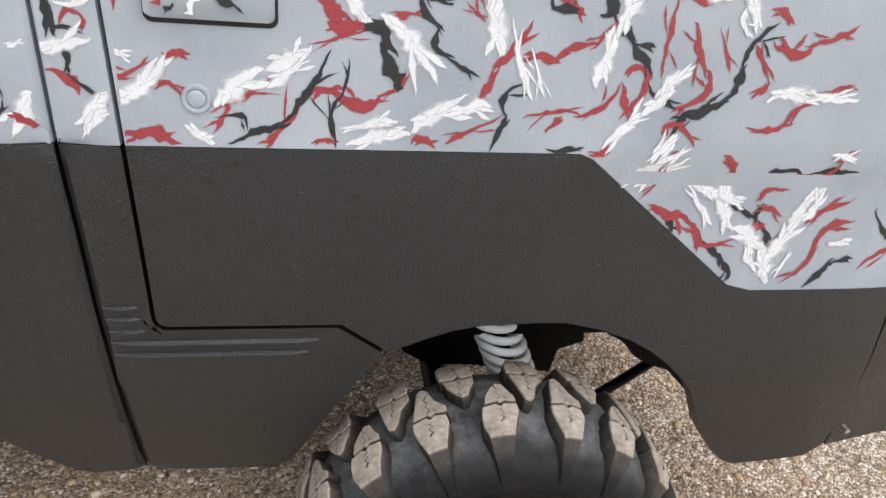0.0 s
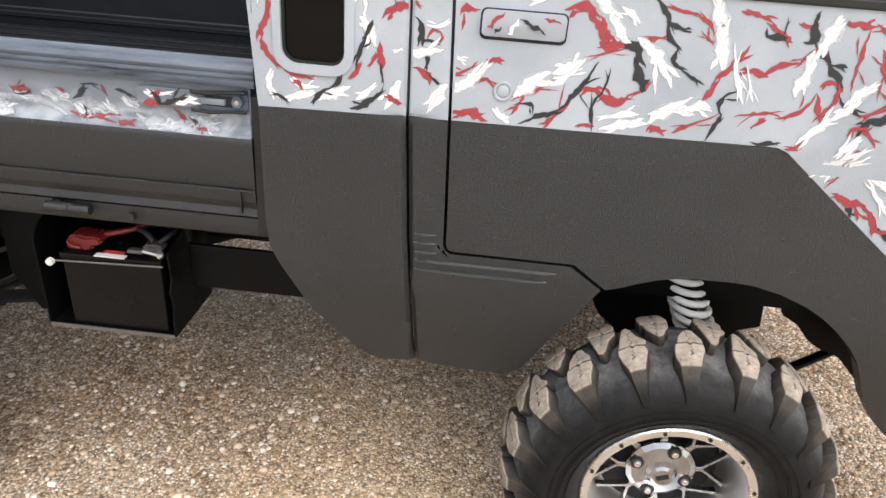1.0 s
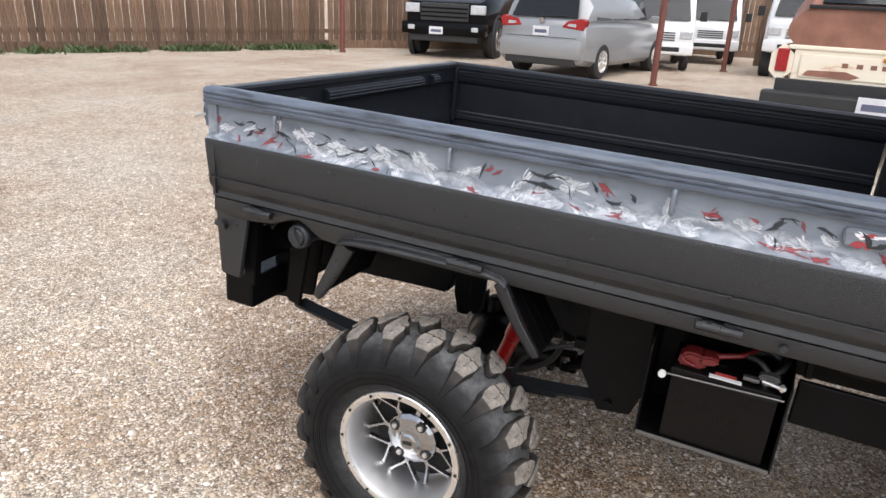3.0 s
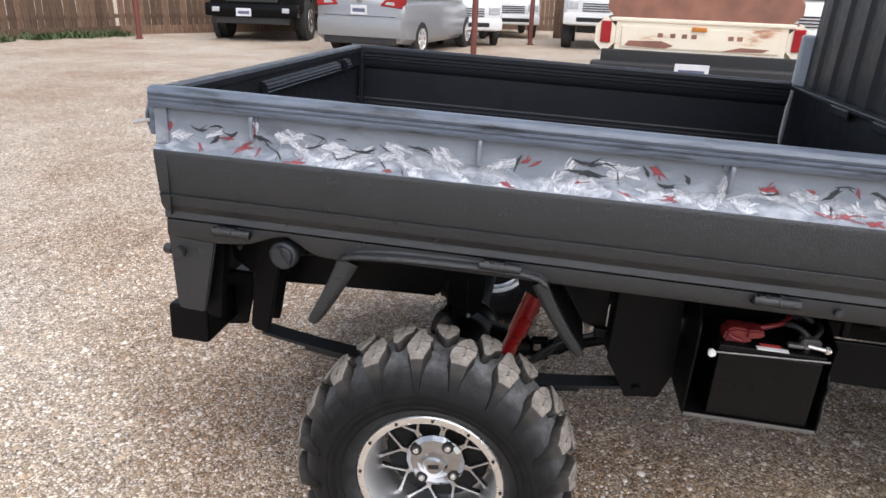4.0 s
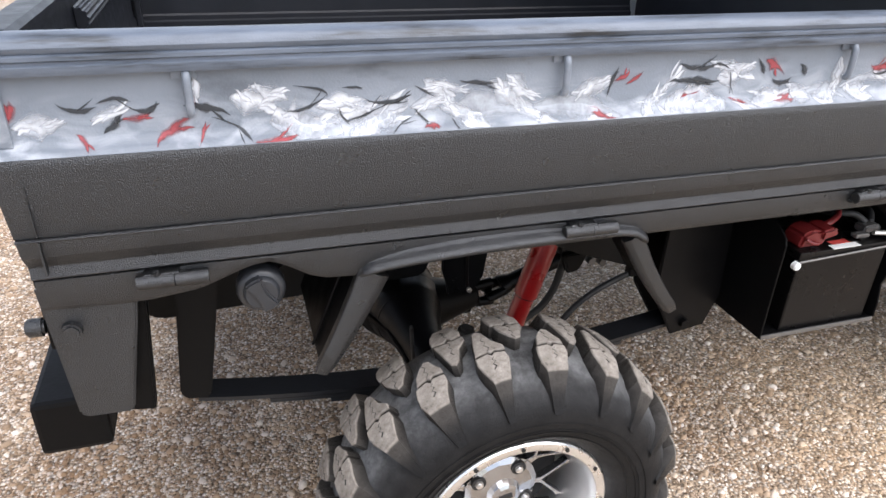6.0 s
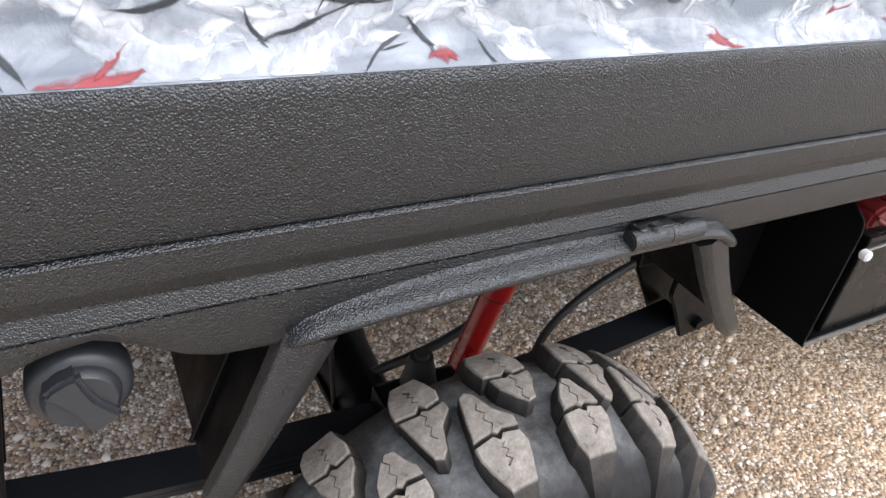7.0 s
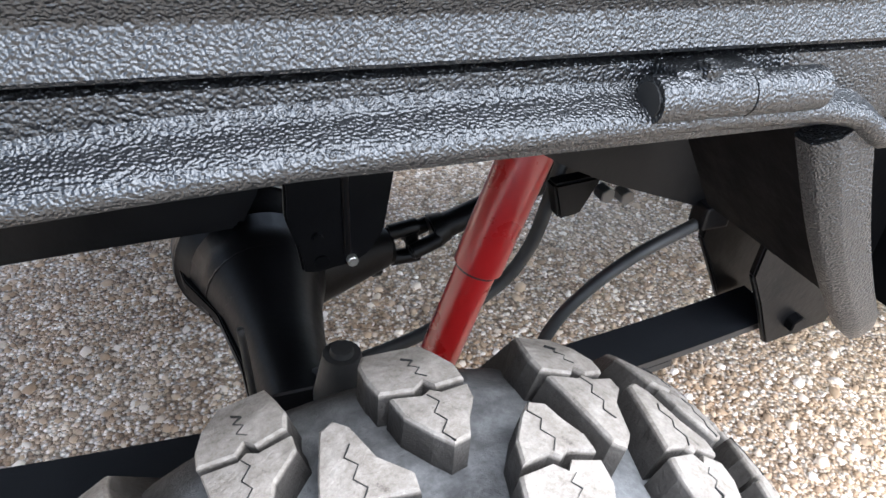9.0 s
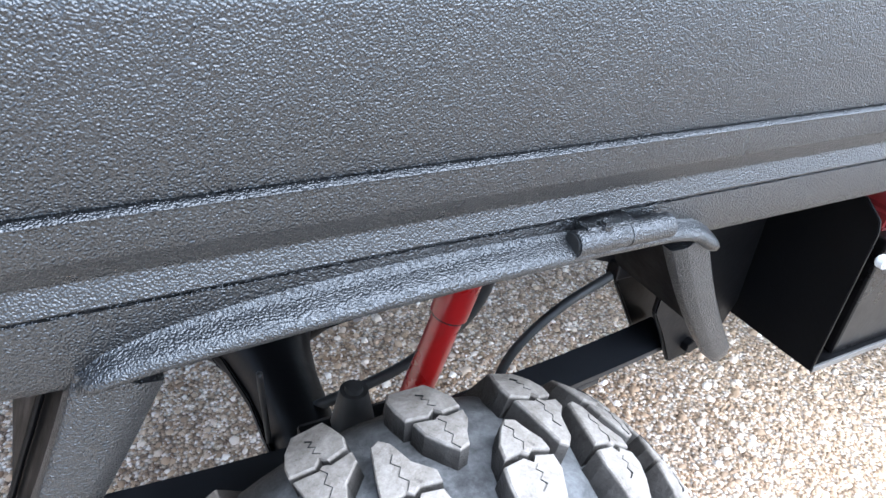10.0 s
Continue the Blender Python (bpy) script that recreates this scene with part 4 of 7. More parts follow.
def hinge(x, z):
    y = -0.0045
    bm = tube([(x - 0.044, y, z), (x - 0.002, y, z)], 0.0090, 16, smooth=1)
    h = part("gate_hinge", bm, LINER, truck, "black sprayed tubular gate hinge", smooth=True)
    part("hinge_barrel", tube([(x - 0.001, y, z - 0.0003), (x + 0.037, y, z - 0.0003)], 0.0090, 16, smooth=1), LINER, h, smooth=True)
    # Dark disc on the tube end, drawn in for the shade of its hollow
    part("hinge_hollow_disc", cyl((x - 0.0448, y, z), (x - 0.0432, y, z), 0.0068, seg=14), SEAM, h)
    part("hinge_leaf", box(x - 0.036, x + 0.004, -0.007, 0.010, z + 0.004, z + 0.0105, 0.0015), LINER, h)
    part("hinge_bolt", cyl((x - 0.021, y, z + 0.005), (x - 0.021, y - 0.001, z + 0.0135), 0.0048, seg=8, bevel=0.0015), LINER, h)
    part("hinge_flange", box(x - 0.047, x + 0.03, -0.004, 0.010, z - 0.010, z - 0.005, 0.0015), LINER, h)


for hx, hz in ((0.166, 0.9800), (0.722, 0.9800), (1.237, 0.9800)):
    hinge(hx, hz)
part("sill_bolt", cyl((1.345, -0.003, 0.972), (1.345, 0.010, 0.972), 0.008, seg=8, bevel=0.0015), LINER, truck)
part("end_bolt", cyl((1.594, -0.004, 0.985), (1.594, 0.01, 0.985), 0.007, seg=8, bevel=0.0015), LINER, truck)


# far gate, tailgate and headboard
def far_gate():
    W = BED_W
    bm = swept([(W, 1.0), (W, 1.222), (W + 0.002, 1.24), (W, 1.256), (W - 0.007, 1.262), (W - 0.04, 1.262), (W - 0.048, 1.256), (W - 0.048, 1.240), (W - 0.044, 1.236), (W - 0.044, 1.230), (W - 0.048, 1.227),
                (W - 0.044, 1.224), (W - 0.044, 1.214), (W - 0.040, 1.211), (W - 0.040, 1.196), (W - 0.034, 1.183), (W - 0.030, 1.180), (W - 0.030, 1.072), (W - 0.036, 1.067), (W - 0.036, 1.056), (W - 0.044, 1.052), (W - 0.044, 1.040), (W - 0.036, 1.036), (W - 0.036, 1.0)], 0.0, BED_L, 1)
    part("far_side_gate", bm, PITCH, truck, "black bed side seen from within", smooth=True)
    for x in (0.045,):
        part("corner_bracket", box(x - 0.008, x + 0.008, W - 0.056, W - 0.030, 1.03, 1.24, 0.003), PITCH, truck)


def tailgate():
    p = [(0.0, 1.0), (0.0, 1.225), (-0.003, 1.24), (-0.001, 1.257), (0.007, 1.262), (0.038, 1.262), (0.044, 1.256), (0.044, 1.242), (0.038, 1.238), (0.038, 1.19), (0.030, 1.182), (0.030, 1.07), (0.036, 1.062), (0.036, 1.0)]
    bm = bmesh.new()
    rows = [[bm.verts.new((x, y, z)) for x, z in p] for y in (0.05, BED_W - 0.05)]
    n = len(p)
    for j in range(n):
        bm.faces.new((rows[0][j], rows[1][j], rows[1][(j + 1) % n], rows[0][(j + 1) % n]))
    bm.faces.new(rows[0])
    bm.faces.new(rows[1][::-1])
    tg = part("tailgate", bm, PITCH, truck, "black tailgate with ribbed grip strips", smooth=True)
    grips(tg, 0.040, ((0.44, 1.05), (1.13, 1.18)), "y")
    part("step_pad", box(0.040, 0.060, 0.20, 0.33, 1.196, 1.215, 0.003), PITCH, tg)
    # outside catches of the rear corner
    part("corner_catch", box(-0.012, 0.0, 0.012, 0.030, 1.165, 1.220, 0.003), RAIL, tg)
    part("catch_rod", tube([(-0.014, 0.02, 1.222), (-0.020, 0.02, 1.20), (-0.012, 0.02, 1.17)], 0.004, 8), RAIL, tg, smooth="all")


def grips(parent, at, spans, axis):
    """Half-round rubber strips with lengthwise ribs."""
    for a, b in spans:
        bm = bmesh.new()
        prof = []
        for k in range(25):
            ang = radians(-90 + 180 * k / 24)
            r = 0.0185 + (0.0015 if k % 4 < 2 else -0.001)
            prof.append((r * math.cos(ang), 1.208 + r * math.sin(ang)))
        rows = [[bm.verts.new((at + u, w, z) if axis == "y" else (at - u, w, z)) for u, z in prof] for w in (a, b)]
        for j in range(len(prof) - 1):
            bm.faces.new((rows[0][j], rows[1][j], rows[1][j + 1], rows[0][j + 1]))
        bm.faces.new(rows[0])
        bm.faces.new(rows[1][::-1])
        part("ribbed_grip", bm, PITCH, parent, "ribbed black rubber strip")


far_gate()
tailgate()
hb = part("headboard", box(BED_L + 0.006, BED_L + 0.030, 0.03, BED_W - 0.054, 1.0, 1.250, 0.006), PITCH, truck, "black front wall of the bed")
part("headboard_rail", box(BED_L - 0.006, BED_L + 0.034, 0.03, BED_W - 0.045, 1.238, 1.254, 0.004), PITCH, hb)
for a in (0.50, 0.80):
    part("ribbed_grip", box(BED_L - 0.014, BED_L - 0.004, a, a + 0.13, 1.222, 1.246, 0.004), PITCH, hb)
fl = part("bed_floor", box(0.036, BED_L, 0.046, BED_W - 0.050, 0.985, 1.012, 0.002), PITCH, truck, "black ribbed bed floor")
for i in range(14):
    y = 0.10 + i * 0.09
    part("floor_rib", box(0.05, BED_L - 0.01, y, y + 0.035, 1.010, 1.018, 0.003), PITCH, fl)


# cab
def cab_y(x, z):
    """The outer skin of the cab side."""
    base = -0.024 - 0.008 * smoothstep(1.62, 1.95, x) - 0.004 * smoothstep(1.05, 1.25, z)
    low = 0.026 * smoothstep(0.95, 0.66, z) ** 1.4 + 0.006 * smoothstep(1.215, 1.185, z) * smoothstep(2.36, 2.44, x)
    top = 0.14 * smoothstep(1.45, 2.05, z) ** 1.3
    front = 0.04 * smoothstep(2.75, 3.15, x) ** 2
    return base + low + top + front


def pillar_joint(x, z):
    """How far the panel edges turn in along the joint behind the door pillar."""
    at = np.interp(z, (0.738, 0.77, 1.006, 1.2118, 1.386, 1.5, 1.92), (1.8735, 1.8665, 1.8455, 1.8383, 1.8365, 1.833, 1.8205))
    return 0.006 * smoothstep(0.0075, 0.005, abs(x - at))


def above_line(x, z):
    """Holds a point on the painted part of the cab side."""
    low = 1.2135 + 0.0045 * smoothstep(1.6, 2.4, x)
    if x > 2.41:
        low = max(1.028, 1.216 - 0.772 * (x - 2.41))
    if x < 1.84:
        low = 1.2075 + 0.004 * smoothstep(1.6, 1.83, x)
    return x, min(1.42 if x > 1.9 else 1.9, max(low, z))


def on_pillar(x, z):
    x, z = above_line(x, z)
    return min(1.9, max(1.843, x)), z


def on_corner(x, z):
    x, z = above_line(x, z)
    return min(1.834, max(1.598, x)), z


def on_door(x, z):
    x, z = above_line(x, z)
    return max(1.909, x), z


def cab():
    shell = part("rear_quarter_panel", panel([(1.600, 1.2055), (1.836, 1.2115), (1.846, 1.006), (1.865, 0.770), (1.871, 0.738), (1.805, 0.731), (1.783, 0.737), (1.722, 0.786), (1.670, 0.847), (1.622, 0.925), (1.607, 0.955), (1.601, 1.011)], lambda x, z: cab_y(x, z) - 0.0012, 0.03, roll=pillar_joint), LINER, truck, "black sprayed lower cab corner", smooth=True)
    win = rounded(1.641, 1.740, 1.278, 1.75, 0.024)
    upper = part("quarter_panel", panel([(1.600, 1.2058), (1.588, 1.40), (1.578, 1.60), (1.576, 1.88), (1.818, 1.92), (1.831, 1.50), (1.8345, 1.376), (1.8362, 1.2118)], cab_y, 0.03, [win], roll=pillar_joint), CAMO, truck, "grey camouflage cab corner round the small window", smooth=True)
    frame_o, frame_i = rounded(1.629, 1.754, 1.264, 1.765, 0.034), rounded(1.6415, 1.7395, 1.2785, 1.7495, 0.023)
    part("window_bead", panel(frame_o, lambda x, z: cab_y(x, z) - 0.0045, 0.006, [frame_i]), CAMO, upper, "raised painted bead", smooth=True)
    part("window_seal", panel(rounded(1.641, 1.740, 1.278, 1.75, 0.024), lambda x, z: cab_y(x, z) + 0.004, 0.006, [rounded(1.645, 1.736, 1.282, 1.746, 0.020)]), SEAM, upper)
    part("quarter_glass", panel(rounded(1.644, 1.737, 1.281, 1.747, 0.02), lambda x, z: cab_y(x, z) + 0.010, 0.004), CABGLASS, upper, "dark tinted small side window")
    strokes("white_streak", [(1.624, 1.268, 1.621, 1.244, 1.626, 1.218, 0.0115), (1.64, 1.224, 1.668, 1.228, 1.693, 1.236, 0.0146), (1.691, 1.226, 1.716, 1.235, 1.748, 1.251, 0.0191), (1.761, 1.354, 1.774, 1.342, 1.787, 1.313, 0.0274), (1.813, 1.307, 1.82, 1.312, 1.829, 1.317, 0.0106), (1.801, 1.219, 1.817, 1.25, 1.828, 1.265, 0.0199), (1.77, 1.36, 1.775, 1.41, 1.79, 1.47, 0.016), (1.612, 1.6, 1.618, 1.56, 1.63, 1.51, 0.012), (1.602, 1.418, 1.607, 1.395, 1.606, 1.36, 0.010), (1.652, 1.256, 1.672, 1.244, 1.70, 1.246, 0.011), (1.760, 1.45, 1.768, 1.42, 1.77, 1.39, 0.014), (1.80, 1.46, 1.812, 1.43, 1.826, 1.41, 0.013), (1.757, 1.232, 1.775, 1.244, 1.79, 1.262, 0.012)], cab_y, 0.0006, P_WHITE, upper, 7, 0.08, 2, keep_in=on_corner)
    strokes("red_streak", [(1.628, 1.367, 1.615, 1.337, 1.611, 1.311, 0.010), (1.612, 1.311, 1.62, 1.289, 1.644, 1.27, 0.008), (1.658, 1.252, 1.667, 1.248, 1.67, 1.237, 0.0113), (1.797, 1.357, 1.814, 1.373, 1.835, 1.379, 0.012), (1.793, 1.321, 1.793, 1.297, 1.794, 1.28, 0.0107), (1.777, 1.282, 1.786, 1.296, 1.793, 1.307, 0.0061), (1.606, 1.55, 1.612, 1.5, 1.614, 1.44, 0.008), (1.612, 1.455, 1.618, 1.41, 1.626, 1.36, 0.006), (1.640, 1.275, 1.662, 1.262, 1.690, 1.262, 0.008), (1.596, 1.62, 1.604, 1.59, 1.616, 1.56, 0.009), (1.748, 1.262, 1.757, 1.275, 1.765, 1.29, 0.008), (1.806, 1.245, 1.815, 1.236, 1.829, 1.232, 0.009), (1.792, 1.42, 1.803, 1.40, 1.822, 1.40, 0.009), (1.78, 1.55, 1.79, 1.5, 1.785, 1.43, 0.008)], cab_y, 0.0008, P_RED, upper, 5, keep_in=on_corner)
    strokes("black_streak", [(1.621, 1.23, 1.637, 1.226, 1.651, 1.215, 0.0041), (1.69, 1.217, 1.699, 1.234, 1.721, 1.247, 0.0071), (1.717, 1.245, 1.729, 1.256, 1.737, 1.27, 0.0071), (1.758, 1.28, 1.762, 1.308, 1.772, 1.329, 0.0069), (1.767, 1.318, 1.773, 1.332, 1.781, 1.351, 0.0076), (1.749, 1.218, 1.772, 1.226, 1.797, 1.254, 0.0094), (1.794, 1.29, 1.796, 1.276, 1.8, 1.258, 0.0031), (1.79, 1.47, 1.8, 1.43, 1.815, 1.38, 0.007), (1.625, 1.6, 1.635, 1.55, 1.63, 1.49, 0.006)], cab_y, 0.0010, P_BLACK, upper, 6, keep_in=on_corner)

    # pillar and rocker between the two joints
    rocker = part("rocker_panel", panel([(1.8405, 1.2118), (1.9025, 1.2125), (1.9095, 0.995), (1.913, 0.987), (1.922, 0.9805), (2.128, 0.9800), (2.184, 0.9405), (2.162, 0.905), (2.123, 0.845), (2.092, 0.788), (2.070, 0.748), (2.045, 0.7275), (1.876, 0.736), (1.870, 0.770), (1.8505, 1.006)], lambda x, z: cab_y(x, z) - 0.0012, 0.03, roll=pillar_joint), LINER, truck, "black sprayed rocker with pressed lines", smooth=True)
    for x0, x1, z in ((1.858, 1.896, 1.012), (1.858, 1.896, 0.996), (1.860, 1.900, 0.9785), (1.861, 2.105, 0.9625), (1.863, 2.092, 0.9445)):
        bm = bmesh.new()
        n = max(2, int((x1 - x0) / 0.02))
        rows = []
        for i in range(n + 1):
            x = x0 + (x1 - x0) * i / n
            y = cab_y(x, z) - 0.0012
            k = 0.2 if i in (0, n) else 1.0
            rows.append([bm.verts.new((x, y + 0.002, z - 0.0026)), bm.verts.new((x, y - 0.0046 * k, z - 0.0014)), bm.verts.new((x, y - 0.0042 * k, z - 0.0002)), bm.verts.new((x, y + 0.001, z + 0.0030))])
        for a, b in zip(rows, rows[1:]):
            for j in range(3):
                bm.faces.new((a[j], b[j], b[j + 1], a[j + 1]))
        part("pressed_line", bm, LINER, rocker)
    pillar = part("door_pillar", panel([(1.8405, 1.2122), (1.8385, 1.386), (1.835, 1.50), (1.823, 1.92), (1.888, 1.92), (1.894, 1.50), (1.8965, 1.392), (1.9025, 1.2130)], cab_y, 0.03, roll=pillar_joint), CAMO, truck, "grey camouflage pillar", smooth=True)
    # door and front corner
    low = [(1.9075, 1.2130), (2.402, 1.2180), (2.418, 1.212), (2.632, 1.047), (2.648, 1.0345), (2.684, 1.0255), (2.915, 1.0265), (2.925, 0.975), (2.940, 0.84), (2.950, 0.735), (2.945, 0.695), (2.915, 0.676), (2.780, 0.672), (2.760, 0.680), (2.728, 0.710), (2.693, 0.757)]
    arch = [(2.652, 0.840), (2.626, 0.873), (2.595, 0.903), (2.563, 0.927), (2.528, 0.947), (2.482, 0.965), (2.431, 0.977), (2.388, 0.981), (2.342, 0.981), (2.305, 0.978), (2.275, 0.972), (2.243, 0.961), (2.217, 0.950), (2.191, 0.9425)]
    door = part("cab_door", panel(low + arch + [(2.132, 0.9845), (1.926, 0.9855), (1.918, 0.989), (1.9145, 0.997)], lambda x, z: cab_y(x, z) - 0.0012, 0.03), LINER, truck, "black sprayed lower door and wheel arch", smooth=True)
    skin = part("door_skin", panel([(1.9075, 1.2135), (1.9015, 1.392), (1.9005, 1.423), (3.08, 1.423), (3.08, 0.99), (2.929, 0.99), (2.920, 1.0268), (2.684, 1.0258), (2.648, 1.0348), (2.632, 1.0473), (2.418, 1.2123), (2.402, 1.2185)], cab_y, 0.03), CAMO, door, "grey door skin with red, white and black slashes", smooth=True)
    part("arch_return", panel_strip(arch), GUARD, door, smooth="all")
    part("belt_seal", box(1.902, 3.06, -0.040, -0.01, 1.422, 1.436, 0.003), SEAM, door)
    part("door_glass", box(1.94, 3.0, -0.016, -0.012, 1.43, 1.88), DARKGLASS, door, "dark door window")
    # door handle
    part("handle_recess", panel(rounded(1.939, 2.065, 1.3395, 1.384, 0.009), lambda x, z: cab_y(x, z) - 0.0006, 0.004), SEAM, door)
    handle = part("door_handle", panel(rounded(1.942, 2.062, 1.345, 1.382, 0.007), lambda x, z: cab_y(x, z) - 0.010 + 0.005 * smoothstep(1.351, 1.345, z), 0.012), CAMO, door, "painted flap handle", smooth=True)
    hy = lambda x, z: cab_y(x, z) - 0.010
    strokes("red_streak", [(1.95, 1.36, 1.9616, 1.3695, 1.972, 1.379, 0.008), (2.03, 1.376, 2.0418, 1.373, 2.054, 1.37, 0.006)], hy, 0.0008, P_RED, handle, 8, 0.3, 0)
    strokes("white_streak", [(1.978, 1.352, 1.9862, 1.363, 1.993, 1.374, 0.01)], hy, 0.0010, P_WHITE, handle, 9, 0.3, 0)
    strokes("black_streak", [(1.996, 1.372, 2.0135, 1.363, 2.032, 1.354, 0.006), (1.962, 1.35, 1.9658, 1.355, 1.969, 1.36, 0.005)], hy, 0.0012, P_BLACK, handle, 10, 0.3, 0)
    # round lock
    lock = part("door_lock", lathe([(0.0, -0.0035), (0.0075, -0.0035), (0.0085, -0.003), (0.0095, -0.001), (0.0115, -0.003), (0.0140, -0.003), (0.0155, 0.0), (0.0155, 0.004)], 28), CAMO, door, "painted round door lock", smooth=True, m=pose(1.982, cab_y(1.982, 1.266), 1.266))
    door_strokes(skin)
    # Dark strip added to fill the slit between bed and cab, for its shade
    part("dark_joint_filler", box(1.5800, 1.5985, -0.0045, 0.028, 0.962, 1.212, 0.002), SEAM, truck)
    # the rest of the cab
    part("cab_rear_wall", corrugated(), PITCH, truck, "black corrugated rear cab wall")
    part("cab_floor", box(1.63, 3.0, 0.10, 1.36, 0.87, 0.92), CHASSIS, truck)
    part("cab_roof", box(1.57, 2.95, 0.10, 1.30, 1.88, 1.92, 0.015), CAMO, truck, "grey cab roof")
    part("far_cab_side", box(1.60, 3.0, 1.40, 1.43, 0.68, 1.42, 0.01), CAMO, truck)
    part("far_cab_glass", box(1.66, 2.9, 1.39, 1.395, 1.42, 1.88), DARKGLASS, truck)
    part("front_corner", panel([(2.932, 0.985), (3.12, 0.985), (3.12, 0.69), (2.958, 0.69), (2.955, 0.735), (2.945, 0.84)], lambda x, z: cab_y(x, z) + 0.002, 0.03), LINER, truck, "black sprayed front bumper corner", smooth=True)
    part("bumper_screw", cyl((2.945, -0.028, 0.757), (2.945, -0.015, 0.757), 0.0045, seg=10), ZINC, truck)
    part("dash_wall", box(3.085, 3.12, 0.04, 1.38, 0.80, 1.45, 0.01), LINER, truck)
    part("windscreen", box(3.0, 3.006, 0.0, 1.38, 1.45, 1.88), DARKGLASS, truck)
    seat = part("seat_back", box(1.70, 1.82, 0.10, 0.62, 1.05, 1.62, 0.04), SEATCLOTH, truck, "dark cloth seat back")
    part("seat_belt", box(1.665, 1.669, 0.02, 0.065, 1.0, 1.7), SEAM, truck)


def panel_strip(path):
    """The rolled return of the wheel arch, going inwards."""
    bm = bmesh.new()
    rows = []
    for x, z in path:
        y = cab_y(x, z) - 0.001
        rows.append([bm.verts.new((x, y, z)), bm.verts.new((x, y + 0.012, z - 0.002)), bm.verts.new((x, y + 0.15, z + 0.012))])
    for a, b in zip(rows, rows[1:]):
        for j in range(2):
            bm.faces.new((a[j], b[j], b[j + 1], a[j + 1]))
    return bm


def corrugated():
    bm = bmesh.new()
    rows = []
    n = 84
    for i in range(n + 1):
        y = 0.005 + 1.39 * i / n
        x = 1.626 + 0.010 * smoothstep(-0.4, 0.4, math.sin(y * 42))
        rows.append([bm.verts.new((x, y, 0.95)), bm.verts.new((x, y, 1.90)), bm.verts.new((1.66, y, 1.90)), bm.verts.new((1.66, y, 0.95))])
    for a, b in zip(rows, rows[1:]):
        for j in range(4):
            bm.faces.new((a[j], b[j], b[(j + 1) % 4], a[(j + 1) % 4]))
    bm.faces.new(rows[0])
    bm.faces.new(rows[-1][::-1])
    return bm


